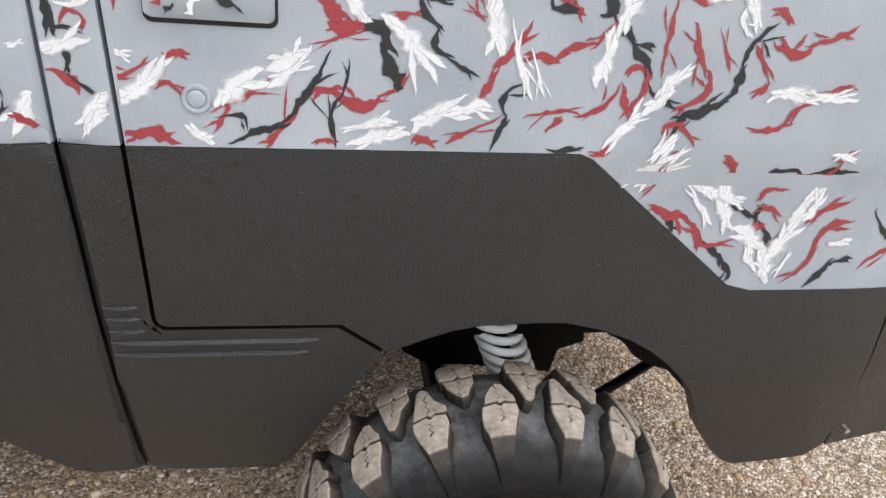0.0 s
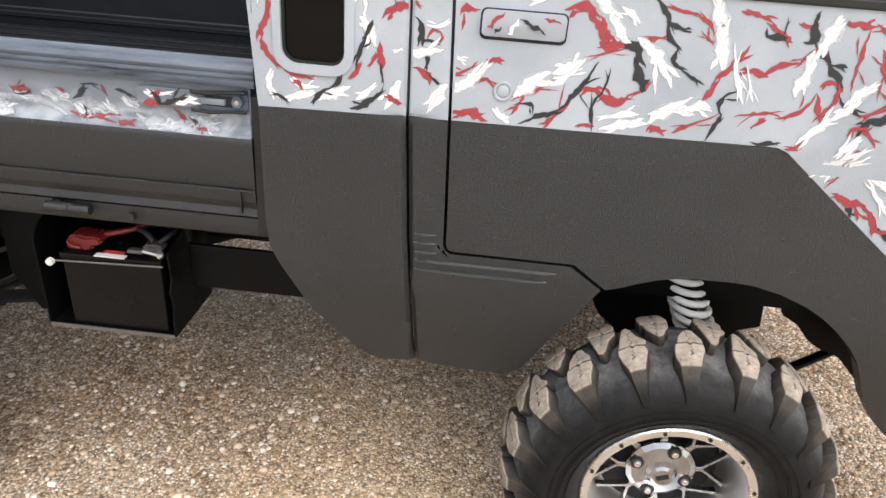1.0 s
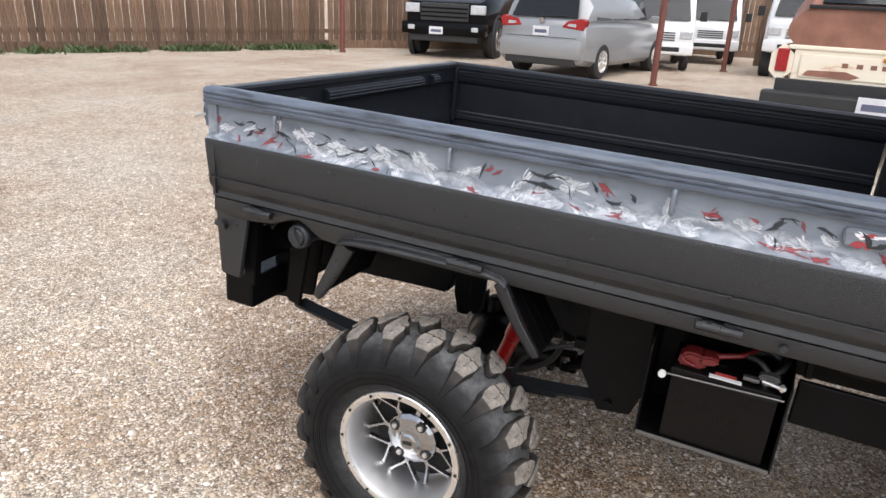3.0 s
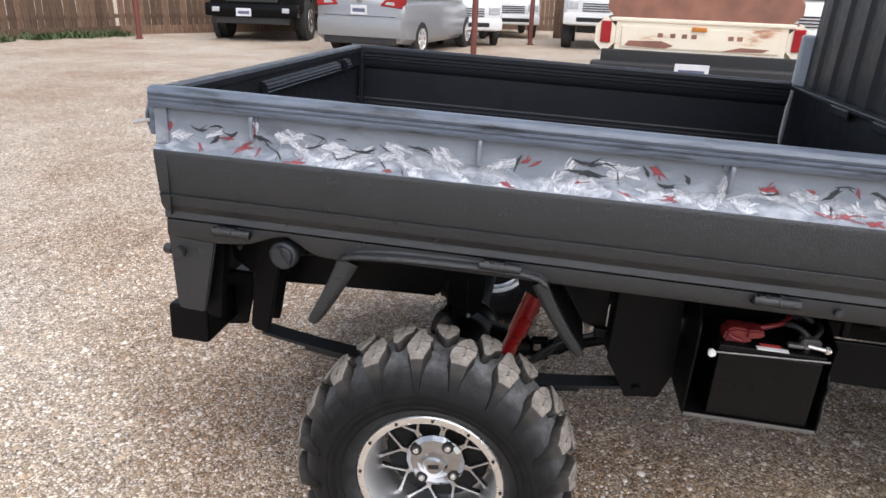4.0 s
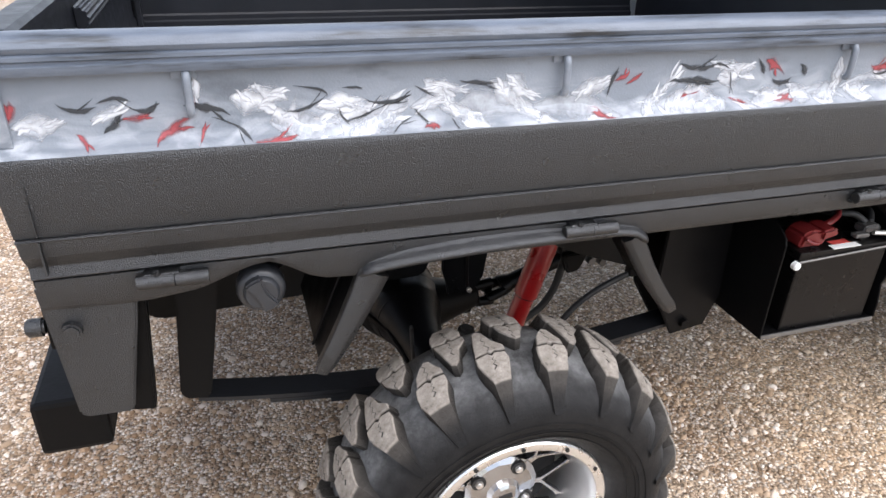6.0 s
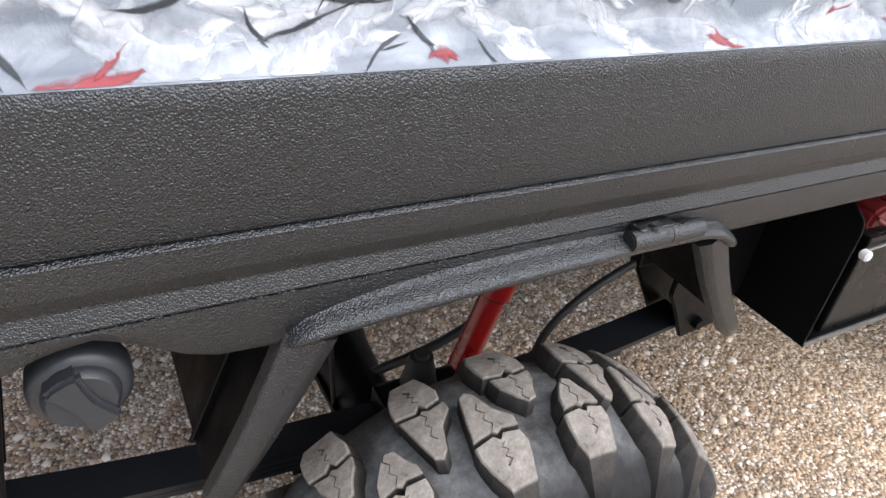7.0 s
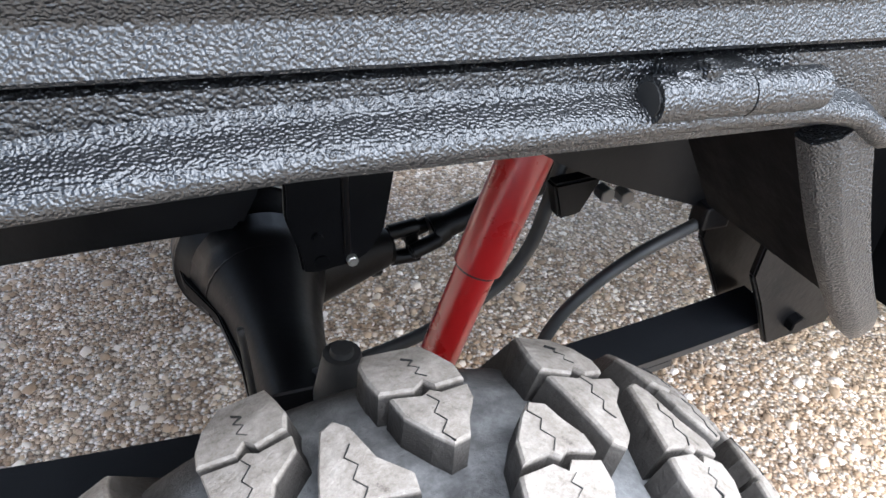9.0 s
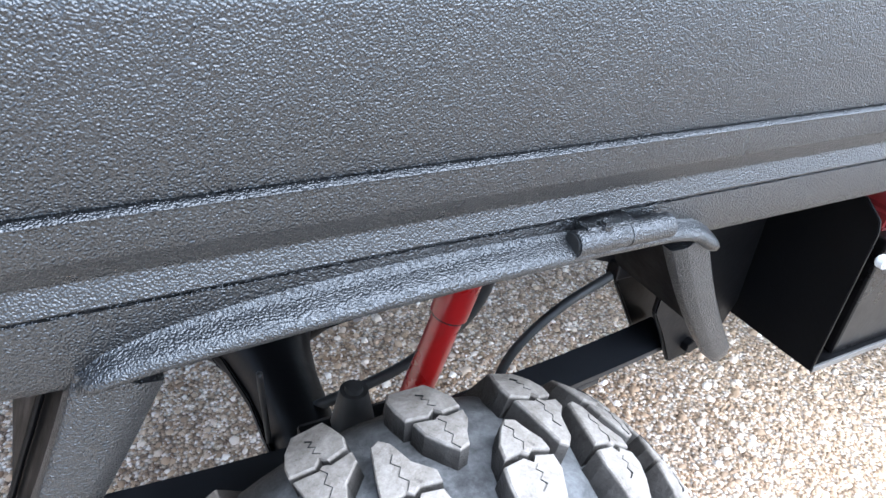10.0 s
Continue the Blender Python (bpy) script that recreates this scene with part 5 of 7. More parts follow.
def door_strokes(parent):
    red_a = [(1.866, 1.275, 1.891, 1.281, 1.918, 1.288, 0.006), (1.901, 1.285, 1.922, 1.291, 1.939, 1.306, 0.006), (1.902, 1.357, 1.914, 1.38, 1.936, 1.38, 0.0102), (1.904, 1.22, 1.929, 1.231, 1.961, 1.219, 0.0151), (1.953, 1.311, 1.967, 1.312, 1.979, 1.311, 0.0088), (1.939, 1.28, 1.957, 1.283, 1.969, 1.266, 0.0074), (1.996, 1.254, 2.021, 1.267, 2.055, 1.292, 0.0066), (1.996, 1.231, 2.007, 1.25, 2.012, 1.264, 0.0074), (2.059, 1.389, 2.087, 1.389, 2.105, 1.376, 0.0173), (2.094, 1.384, 2.116, 1.363, 2.132, 1.348, 0.0173), (2.114, 1.349, 2.136, 1.345, 2.159, 1.347, 0.016), (2.157, 1.346, 2.126, 1.335, 2.095, 1.327, 0.0036), (2.093, 1.273, 2.106, 1.283, 2.133, 1.273, 0.0103)]
    red_b = [(2.121, 1.277, 2.148, 1.268, 2.169, 1.279, 0.0133), (2.165, 1.278, 2.186, 1.288, 2.198, 1.304, 0.0059), (2.042, 1.22, 2.066, 1.235, 2.089, 1.276, 0.0075), (2.097, 1.222, 2.111, 1.228, 2.121, 1.221, 0.0075), (2.205, 1.225, 2.214, 1.23, 2.23, 1.221, 0.0106), (2.177, 1.358, 2.194, 1.361, 2.206, 1.365, 0.0073), (2.195, 1.404, 2.224, 1.4, 2.245, 1.398, 0.0059), (2.241, 1.398, 2.259, 1.388, 2.269, 1.372, 0.0066), (2.252, 1.376, 2.263, 1.366, 2.272, 1.359, 0.0044), (2.277, 1.277, 2.281, 1.293, 2.292, 1.317, 0.0091), (2.289, 1.312, 2.301, 1.327, 2.321, 1.361, 0.009), (2.319, 1.327, 2.338, 1.325, 2.358, 1.321, 0.0152), (2.35, 1.321, 2.374, 1.334, 2.398, 1.342, 0.0107)]
    red_c = [(2.391, 1.338, 2.406, 1.354, 2.417, 1.37, 0.007), (2.329, 1.259, 2.358, 1.267, 2.39, 1.264, 0.0063), (2.386, 1.264, 2.414, 1.276, 2.431, 1.302, 0.0071), (2.356, 1.243, 2.365, 1.254, 2.371, 1.262, 0.0078), (2.243, 1.228, 2.265, 1.24, 2.302, 1.262, 0.0061), (2.3, 1.407, 2.324, 1.402, 2.346, 1.391, 0.0076), (2.338, 1.394, 2.362, 1.383, 2.378, 1.372, 0.0091), (2.381, 1.397, 2.396, 1.395, 2.407, 1.4, 0.0077), (2.442, 1.402, 2.464, 1.401, 2.489, 1.404, 0.0111), (2.485, 1.405, 2.507, 1.395, 2.524, 1.398, 0.0081), (2.479, 1.313, 2.477, 1.346, 2.479, 1.396, 0.0056), (2.503, 1.37, 2.514, 1.346, 2.532, 1.314, 0.0081), (2.528, 1.321, 2.538, 1.299, 2.501, 1.273, 0.01)]
    red_d = [(2.535, 1.366, 2.548, 1.341, 2.558, 1.32, 0.0041), (2.435, 1.313, 2.446, 1.322, 2.459, 1.315, 0.0079), (2.458, 1.319, 2.459, 1.295, 2.44, 1.264, 0.0096), (2.434, 1.302, 2.442, 1.278, 2.449, 1.265, 0.008), (2.495, 1.246, 2.5, 1.257, 2.522, 1.254, 0.0165), (2.513, 1.256, 2.526, 1.247, 2.539, 1.232, 0.0066), (2.412, 1.218, 2.427, 1.222, 2.438, 1.234, 0.0097), (2.511, 1.215, 2.518, 1.226, 2.524, 1.213, 0.0134), (2.588, 1.39, 2.603, 1.388, 2.619, 1.377, 0.0085), (2.603, 1.357, 2.626, 1.347, 2.649, 1.358, 0.0138), (2.643, 1.355, 2.674, 1.366, 2.699, 1.38, 0.008), (2.678, 1.303, 2.701, 1.305, 2.725, 1.308, 0.0108), (2.601, 1.258, 2.634, 1.256, 2.652, 1.274, 0.0088)]
    red_e = [(2.647, 1.267, 2.661, 1.282, 2.679, 1.289, 0.0079), (2.59, 1.298, 2.608, 1.303, 2.61, 1.313, 0.0094), (2.612, 1.311, 2.595, 1.334, 2.58, 1.352, 0.0069), (2.508, 1.145, 2.539, 1.141, 2.564, 1.127, 0.0158), (2.554, 1.135, 2.578, 1.113, 2.598, 1.093, 0.0125), (2.585, 1.097, 2.611, 1.099, 2.637, 1.108, 0.0072), (2.551, 1.196, 2.578, 1.189, 2.603, 1.196, 0.0105), (2.606, 1.194, 2.595, 1.21, 2.582, 1.221, 0.0106), (2.655, 1.161, 2.661, 1.176, 2.693, 1.185, 0.0109), (2.685, 1.183, 2.723, 1.195, 2.739, 1.219, 0.0112), (2.736, 1.216, 2.748, 1.226, 2.76, 1.232, 0.0075), (2.652, 1.156, 2.672, 1.149, 2.692, 1.139, 0.0074), (2.647, 1.12, 2.659, 1.125, 2.674, 1.122, 0.0129)]
    red_f = [(2.69, 1.085, 2.699, 1.114, 2.719, 1.127, 0.0085), (2.731, 1.129, 2.746, 1.147, 2.786, 1.166, 0.0097), (2.724, 1.039, 2.75, 1.063, 2.756, 1.092, 0.0078), (2.754, 1.08, 2.763, 1.119, 2.8, 1.133, 0.0116), (2.491, 1.161, 2.504, 1.181, 2.512, 1.207, 0.0051), (2.82, 1.36, 2.87, 1.33, 2.93, 1.34, 0.011), (2.86, 1.2, 2.9, 1.17, 2.95, 1.18, 0.01)]
    strokes("red_streak", wider(red_a + red_b + red_c + red_d + red_e + red_f, 0.85), cab_y, 0.0006, P_RED, parent, 11, 0.2, 2, on_door)
    strokes("red_streak", [(1.842, 1.384, 1.847, 1.38, 1.852, 1.374, 0.0133), (1.863, 1.332, 1.872, 1.346, 1.881, 1.344, 0.0052), (1.881, 1.345, 1.885, 1.336, 1.882, 1.327, 0.0044), (1.845, 1.288, 1.86, 1.282, 1.87, 1.266, 0.012)], cab_y, 0.0006, P_RED, parent, 14, 0.15, 1, on_pillar)
    black_a = [(2.0, 1.247, 2.025, 1.251, 2.03, 1.236, 0.0045), (2.012, 1.22, 2.044, 1.234, 2.073, 1.243, 0.0075), (2.066, 1.241, 2.088, 1.271, 2.114, 1.318, 0.0066), (2.119, 1.23, 2.118, 1.259, 2.129, 1.275, 0.0037), (2.125, 1.271, 2.133, 1.291, 2.134, 1.313, 0.0037), (2.122, 1.219, 2.118, 1.245, 2.114, 1.275, 0.0037), (2.145, 1.359, 2.164, 1.347, 2.171, 1.32, 0.0161), (2.167, 1.33, 2.179, 1.301, 2.191, 1.287, 0.0146), (2.179, 1.418, 2.2, 1.393, 2.207, 1.371, 0.0073), (2.204, 1.381, 2.212, 1.363, 2.229, 1.348, 0.0066), (2.228, 1.351, 2.221, 1.333, 2.24, 1.318, 0.0059), (2.236, 1.322, 2.254, 1.309, 2.272, 1.302, 0.0045), (2.201, 1.384, 2.224, 1.376, 2.237, 1.374, 0.0058)]
    black_b = [(2.294, 1.221, 2.303, 1.244, 2.307, 1.262, 0.0062), (2.307, 1.261, 2.301, 1.282, 2.327, 1.299, 0.0061), (2.36, 1.224, 2.383, 1.223, 2.402, 1.226, 0.0064), (2.34, 1.387, 2.349, 1.377, 2.369, 1.377, 0.0091), (2.363, 1.379, 2.364, 1.392, 2.364, 1.403, 0.003), (2.394, 1.374, 2.403, 1.382, 2.401, 1.409, 0.0124), (2.405, 1.375, 2.425, 1.361, 2.439, 1.343, 0.0087), (2.437, 1.346, 2.456, 1.326, 2.465, 1.303, 0.0087), (2.463, 1.306, 2.481, 1.287, 2.512, 1.276, 0.0064), (2.434, 1.346, 2.45, 1.344, 2.463, 1.343, 0.0047), (2.503, 1.265, 2.535, 1.276, 2.565, 1.287, 0.0115), (2.557, 1.283, 2.574, 1.305, 2.577, 1.329, 0.0101), (2.576, 1.322, 2.578, 1.351, 2.6, 1.375, 0.0067)]
    black_c = [(2.509, 1.23, 2.514, 1.254, 2.524, 1.268, 0.0066), (2.587, 1.359, 2.595, 1.349, 2.602, 1.339, 0.0025), (2.637, 1.19, 2.666, 1.201, 2.702, 1.195, 0.0092), (2.693, 1.196, 2.733, 1.202, 2.771, 1.204, 0.0092), (2.602, 1.154, 2.634, 1.146, 2.657, 1.133, 0.0072), (2.654, 1.135, 2.682, 1.111, 2.678, 1.094, 0.0084), (2.657, 1.129, 2.656, 1.146, 2.661, 1.157, 0.0064), (2.588, 1.102, 2.619, 1.082, 2.632, 1.067, 0.0072), (2.625, 1.073, 2.64, 1.058, 2.64, 1.042, 0.0112), (2.561, 1.136, 2.583, 1.115, 2.594, 1.097, 0.0045), (2.763, 1.032, 2.783, 1.063, 2.797, 1.074, 0.008), (2.793, 1.072, 2.808, 1.075, 2.823, 1.076, 0.007), (2.531, 1.138, 2.538, 1.128, 2.546, 1.116, 0.0087)]
    black_d = [(2.84, 1.25, 2.88, 1.23, 2.93, 1.25, 0.008)]
    strokes("black_streak", black_a + black_b + black_c + black_d, cab_y, 0.0008, P_BLACK, parent, 12, 0.2, 1, on_door)
    strokes("black_streak", [(1.843, 1.361, 1.852, 1.346, 1.856, 1.323, 0.0089), (1.855, 1.326, 1.865, 1.307, 1.86, 1.288, 0.006), (1.858, 1.33, 1.87, 1.33, 1.883, 1.325, 0.0045), (1.863, 1.286, 1.884, 1.268, 1.896, 1.256, 0.0038)], cab_y, 0.0008, P_BLACK, parent, 15, 0.15, 1, on_pillar)
    white_a = [(1.902, 1.317, 1.912, 1.309, 1.925, 1.307, 0.0118), (1.897, 1.253, 1.925, 1.273, 1.961, 1.305, 0.0164), (1.968, 1.239, 1.983, 1.227, 1.998, 1.219, 0.012), (2.0, 1.259, 2.017, 1.278, 2.051, 1.298, 0.0176), (2.051, 1.298, 2.075, 1.313, 2.095, 1.327, 0.0176), (2.052, 1.281, 2.073, 1.297, 2.095, 1.311, 0.0088), (2.005, 1.391, 2.025, 1.401, 2.038, 1.408, 0.0086), (2.098, 1.411, 2.12, 1.397, 2.136, 1.375, 0.0244), (2.128, 1.388, 2.141, 1.365, 2.156, 1.353, 0.0187), (2.133, 1.401, 2.152, 1.39, 2.164, 1.378, 0.0072), (2.166, 1.358, 2.193, 1.343, 2.225, 1.295, 0.0146), (2.134, 1.221, 2.167, 1.232, 2.203, 1.239, 0.0136), (2.203, 1.239, 2.223, 1.258, 2.26, 1.266, 0.0165)]
    white_b = [(2.129, 1.235, 2.158, 1.245, 2.188, 1.251, 0.009), (2.246, 1.256, 2.267, 1.267, 2.289, 1.269, 0.0136), (2.251, 1.425, 2.274, 1.394, 2.282, 1.368, 0.0163), (2.275, 1.388, 2.287, 1.354, 2.29, 1.326, 0.0164), (2.301, 1.363, 2.315, 1.321, 2.335, 1.28, 0.0061), (2.325, 1.337, 2.336, 1.308, 2.347, 1.283, 0.0038), (2.405, 1.296, 2.409, 1.329, 2.416, 1.359, 0.0141), (2.418, 1.352, 2.425, 1.381, 2.435, 1.412, 0.0172), (2.491, 1.421, 2.525, 1.407, 2.552, 1.405, 0.0165), (2.548, 1.406, 2.568, 1.39, 2.581, 1.37, 0.0216), (2.557, 1.389, 2.558, 1.375, 2.575, 1.36, 0.0066), (2.477, 1.287, 2.491, 1.307, 2.514, 1.325, 0.0195), (2.426, 1.227, 2.447, 1.253, 2.473, 1.275, 0.0114)]
    white_c = [(2.463, 1.268, 2.482, 1.285, 2.496, 1.303, 0.0114), (2.614, 1.29, 2.643, 1.301, 2.679, 1.301, 0.0157), (2.663, 1.3, 2.696, 1.297, 2.733, 1.298, 0.0092), (2.46, 1.186, 2.489, 1.201, 2.513, 1.242, 0.0167), (2.479, 1.178, 2.503, 1.195, 2.537, 1.217, 0.0101), (2.482, 1.211, 2.501, 1.229, 2.515, 1.247, 0.0083), (2.552, 1.179, 2.574, 1.175, 2.598, 1.165, 0.0124), (2.596, 1.165, 2.611, 1.14, 2.628, 1.118, 0.0161), (2.628, 1.118, 2.656, 1.107, 2.684, 1.08, 0.0189), (2.675, 1.089, 2.693, 1.062, 2.702, 1.038, 0.0187), (2.549, 1.181, 2.572, 1.154, 2.598, 1.125, 0.007), (2.589, 1.195, 2.611, 1.166, 2.633, 1.15, 0.0124), (2.656, 1.093, 2.667, 1.073, 2.684, 1.054, 0.0094)]
    white_d = [(2.693, 1.062, 2.701, 1.091, 2.718, 1.125, 0.0171), (2.714, 1.115, 2.718, 1.148, 2.728, 1.184, 0.0151), (2.723, 1.134, 2.734, 1.149, 2.739, 1.182, 0.0114), (2.713, 1.044, 2.718, 1.068, 2.722, 1.088, 0.0048), (2.724, 1.226, 2.741, 1.225, 2.763, 1.223, 0.0076), (2.775, 1.096, 2.791, 1.1, 2.811, 1.105, 0.01), (2.83, 1.3, 2.88, 1.31, 2.94, 1.3, 0.014)]
    strokes("white_streak", wider(white_a + white_b + white_c + white_d, 1.3), cab_y, 0.0010, P_WHITE, parent, 13, 0.10, 3, on_door)
    strokes("white_streak", [(1.837, 1.313, 1.857, 1.313, 1.888, 1.32, 0.0164), (1.859, 1.353, 1.879, 1.353, 1.896, 1.36, 0.0088), (1.862, 1.235, 1.883, 1.255, 1.896, 1.271, 0.0196), (1.868, 1.221, 1.883, 1.242, 1.894, 1.253, 0.0121)], cab_y, 0.0010, P_WHITE, parent, 16, 0.08, 2, on_pillar)
    strokes("black_streak", [(2.83, 1.15, 2.86, 1.11, 2.90, 1.10, 0.008), (2.90, 1.26, 2.95, 1.23, 2.97, 1.18, 0.008), (2.86, 1.33, 2.90, 1.30, 2.91, 1.27, 0.006), (3.00, 1.38, 3.02, 1.33, 3.06, 1.31, 0.007)], cab_y, 0.0008, P_BLACK, parent, 22, 0.15, 1, on_door)
    strokes("red_streak", [(2.84, 1.06, 2.88, 1.09, 2.93, 1.07, 0.009), (2.78, 1.33, 2.82, 1.31, 2.85, 1.27, 0.008), (2.95, 1.28, 2.99, 1.31, 3.04, 1.30, 0.009), (2.93, 1.14, 2.98, 1.16, 3.03, 1.19, 0.009), (2.87, 1.39, 2.93, 1.40, 2.98, 1.38, 0.007)], cab_y, 0.0006, P_RED, parent, 21, 0.15, 2, on_door)
    strokes("white_streak", [(2.80, 1.35, 2.83, 1.37, 2.88, 1.40, 0.012), (2.86, 1.13, 2.89, 1.17, 2.90, 1.22, 0.013), (2.94, 1.06, 2.98, 1.10, 3.05, 1.11, 0.014), (2.90, 1.36, 2.96, 1.34, 3.03, 1.36, 0.012), (2.96, 1.22, 3.00, 1.25, 3.06, 1.25, 0.013)], cab_y, 0.0010, P_WHITE, parent, 23, 0.08, 2, on_door)


cab()

# ---------------- wheels ----------------
TR = 0.310      # tread radius


def crown(w):
    """The tread's radius across its width."""
    return TR - w * w - 200 * w ** 4


def lug_piece(outline, sign):
    """A rubber block: its top outline in (across, along), crowned, with sheer walls and a sloping outer end."""
    def at(w, s, r):
        a = s / TR
        return (r * math.sin(a), w * sign, r * math.cos(a))

    n = len(outline)
    cw, cs = sum(p[0] for p in outline) / n, sum(p[1] for p in outline) / n
    bm = bmesh.new()
    top = [bm.verts.new(at(w + (cw - w) * 0.05, s + (cs - s) * 0.06, crown(w))) for w, s in outline]
    edge = [bm.verts.new(at(w, s, crown(w) - 0.0016)) for w, s in outline]
    foot = []
    for w, s in outline:
        if w < -0.070:                       # the end face runs down the shoulder to a blunt point
            foot.append(bm.verts.new(at(-0.1080, cs + (s - cs) * 0.45, 0.238)))
        else:
            foot.append(bm.verts.new(at(w + (w - cw) * 0.10, cs + (s - cs) * 1.16, 0.272 - 1.4 * w * w - 80 * w ** 4)))
    mid = bm.verts.new(at(cw, cs, crown(cw) + 0.0004))
    for i in range(n):
        j = (i + 1) % n
        bm.faces.new((mid, top[i], top[j]))
        bm.faces.new((top[i], edge[i], edge[j], top[j]))
        bm.faces.new((edge[i], foot[i], foot[j], edge[j]))
    return bm


def sipe(sign, w0, w1, lean):
    """A thin zigzag cut along the top of a lug."""
    bm = bmesh.new()
    prev = None
    for i in range(6):
        w = w0 + (w1 - w0) * i / 5
        s = (0.0024 if i % 2 else -0.0024) + lean * (i / 5 - 0.5)
        row = []
        for k, h in ((-0.00030, 0.0007), (0.00030, 0.0007), (0.00030, -0.003), (-0.00030, -0.003)):
            a, r = (s + k) / TR, crown(w) + h
            row.append(bm.verts.new((r * math.sin(a), w * sign, r * math.cos(a))))
        if prev:
            for j in range(4):
                bm.faces.new((prev[j], row[j], row[(j + 1) % 4], prev[(j + 1) % 4]))
        prev = row
    return bm


def wheel(label, tread):
    """A wheel about the y axis, its outer side towards -y, hub at the origin."""
    root = new("wheel")
    if label:
        root["label"] = label
    carcass = [(0.158, -0.070), (0.168, -0.081), (0.186, -0.097), (0.208, -0.1060), (0.228, -0.1065), (0.244, -0.101), (0.259, -0.090), (0.274, -0.072), (0.284, -0.043), (0.2875, 0.0)]
    full = carcass + [(r, -y) for r, y in carcass[-2::-1]]
    part("tyre", lathe(full, 72), RUBBER, root, "black mud tyre, dusty between the lugs", smooth="all")
    for r, y in ((0.189, -0.0985), (0.203, -0.1043), (0.208, -0.1060), (0.220, -0.1066)):
        part("sidewall_ring", lathe([(r - 0.001, y + 0.004), (r - 0.0006, y - 0.0012), (r + 0.0006, y - 0.0012), (r + 0.001, y + 0.004)], 72), RUBBER, root)
    # tread: two chevron rows of lugs, each cut in two by a groove
    long_o = [(-0.0335, -0.0245), (-0.0300, -0.0040), (-0.0360, 0.0015), (-0.0300, 0.0070), (-0.0335, 0.0230), (-0.0450, 0.0250), (-0.0600, 0.0205), (-0.0765, 0.0150), (-0.0775, -0.0130), (-0.0600, -0.0215), (-0.0450, -0.0250)]
    long_i = [(-0.0280, -0.0225), (-0.0250, -0.0030), (-0.0285, 0.0020), (-0.0250, 0.0080), (-0.0275, 0.0250), (-0.0180, 0.0255), (-0.0040, 0.0120), (0.0200, 0.0040), (0.0270, -0.0030), (0.0230, -0.0105), (0.0000, -0.0165)]
    short_o = [(-0.0345, -0.0250), (-0.0315, -0.0060), (-0.0370, 0.0010), (-0.0310, 0.0060), (-0.0335, 0.0235), (-0.0460, 0.0235), (-0.0620, 0.0170), (-0.0755, 0.0130), (-0.0765, -0.0230), (-0.0640, -0.0285), (-0.0480, -0.0280)]
    short_i = [(-0.0290, -0.0205), (-0.0255, -0.0040), (-0.0290, 0.0015), (-0.0255, 0.0070), (-0.0280, 0.0235), (-0.0180, 0.0225), (-0.0060, 0.0150), (0.0060, 0.0105), (0.0085, 0.0010), (0.0000, -0.0070), (-0.0150, -0.0175)]
    n = 20
    protos = {}
    for row, sign in ((0, 1), (1, -1)):
        for i in range(n):
            m = pose(0, 0, 0, 0, 360 * (i + 0.5 * row) / n, 0)
            kind = "long" if (i + row) % 2 == 0 else "short"
            for key, outline in (("o", long_o if kind == "long" else short_o), ("i", long_i if kind == "long" else short_i)):
                tag = (kind, key, sign)
                if tag not in protos:
                    protos[tag] = part("tread_block", lug_piece(outline, sign), tread, root, m=m)
                else:
                    again("tread_block", protos[tag], root, m)
            for key, w0, w1, lean in (("outer_cut", -0.060, -0.039, 0.003), ("inner_cut", -0.025, 0.008, -0.002)):
                if (key, sign) not in protos:
                    protos[key, sign] = part("tread_sipe", sipe(sign, w0, w1, lean), SEAM, root, m=m)
                else:
                    again("tread_sipe", protos[key, sign], root, m)
    # rim
    lip = [(0.140, -0.066), (0.1435, -0.079), (0.1455, -0.0805), (0.158, -0.0805), (0.1605, -0.078), (0.161, -0.070), (0.158, -0.066), (0.154, -0.056)]
    part("rim_lip", lathe(lip, 72), SILVER, root, "machined outer rim ring", smooth=True)
    part("rim_barrel", lathe([(0.1425, -0.076), (0.139, -0.068), (0.134, -0.02), (0.131, 0.02), (0.136, 0.075), (0.150, 0.080), (0.156, 0.075), (0.156, 0.05), (0.15, -0.056), (0.1425, -0.074)], 72), BARREL, root, "polished deep rim barrel", smooth=True)
    rivet = None
    for i in range(12):
        a = radians(30 * i + 8)
        m = pose(0.1515 * math.sin(a), 0, 0.1515 * math.cos(a))
        if rivet is None:
            rivet = part("rim_rivet", cyl((0, -0.083, 0), (0, -0.079, 0), 0.0036, seg=8), SEAM, root, "black rim rivet", m=m)
        else:
            again("rim_rivet", rivet, root, m)
    yf = 0.003
    hub = part("hub_centre", lathe([(0.0, yf - 0.034), (0.018, yf - 0.034), (0.024, yf - 0.031), (0.030, yf - 0.022), (0.040, yf - 0.019), (0.056, yf - 0.016), (0.066, yf - 0.010), (0.069, yf + 0.006), (0.0, yf + 0.012)], 16), CHROME, root, "polished hub centre")
    part("cap_mark", box(-0.012, 0.012, yf - 0.0356, yf - 0.033, -0.005, 0.005, 0.001), SEAM, root, "plain dark mark on the cap")
    arm = None
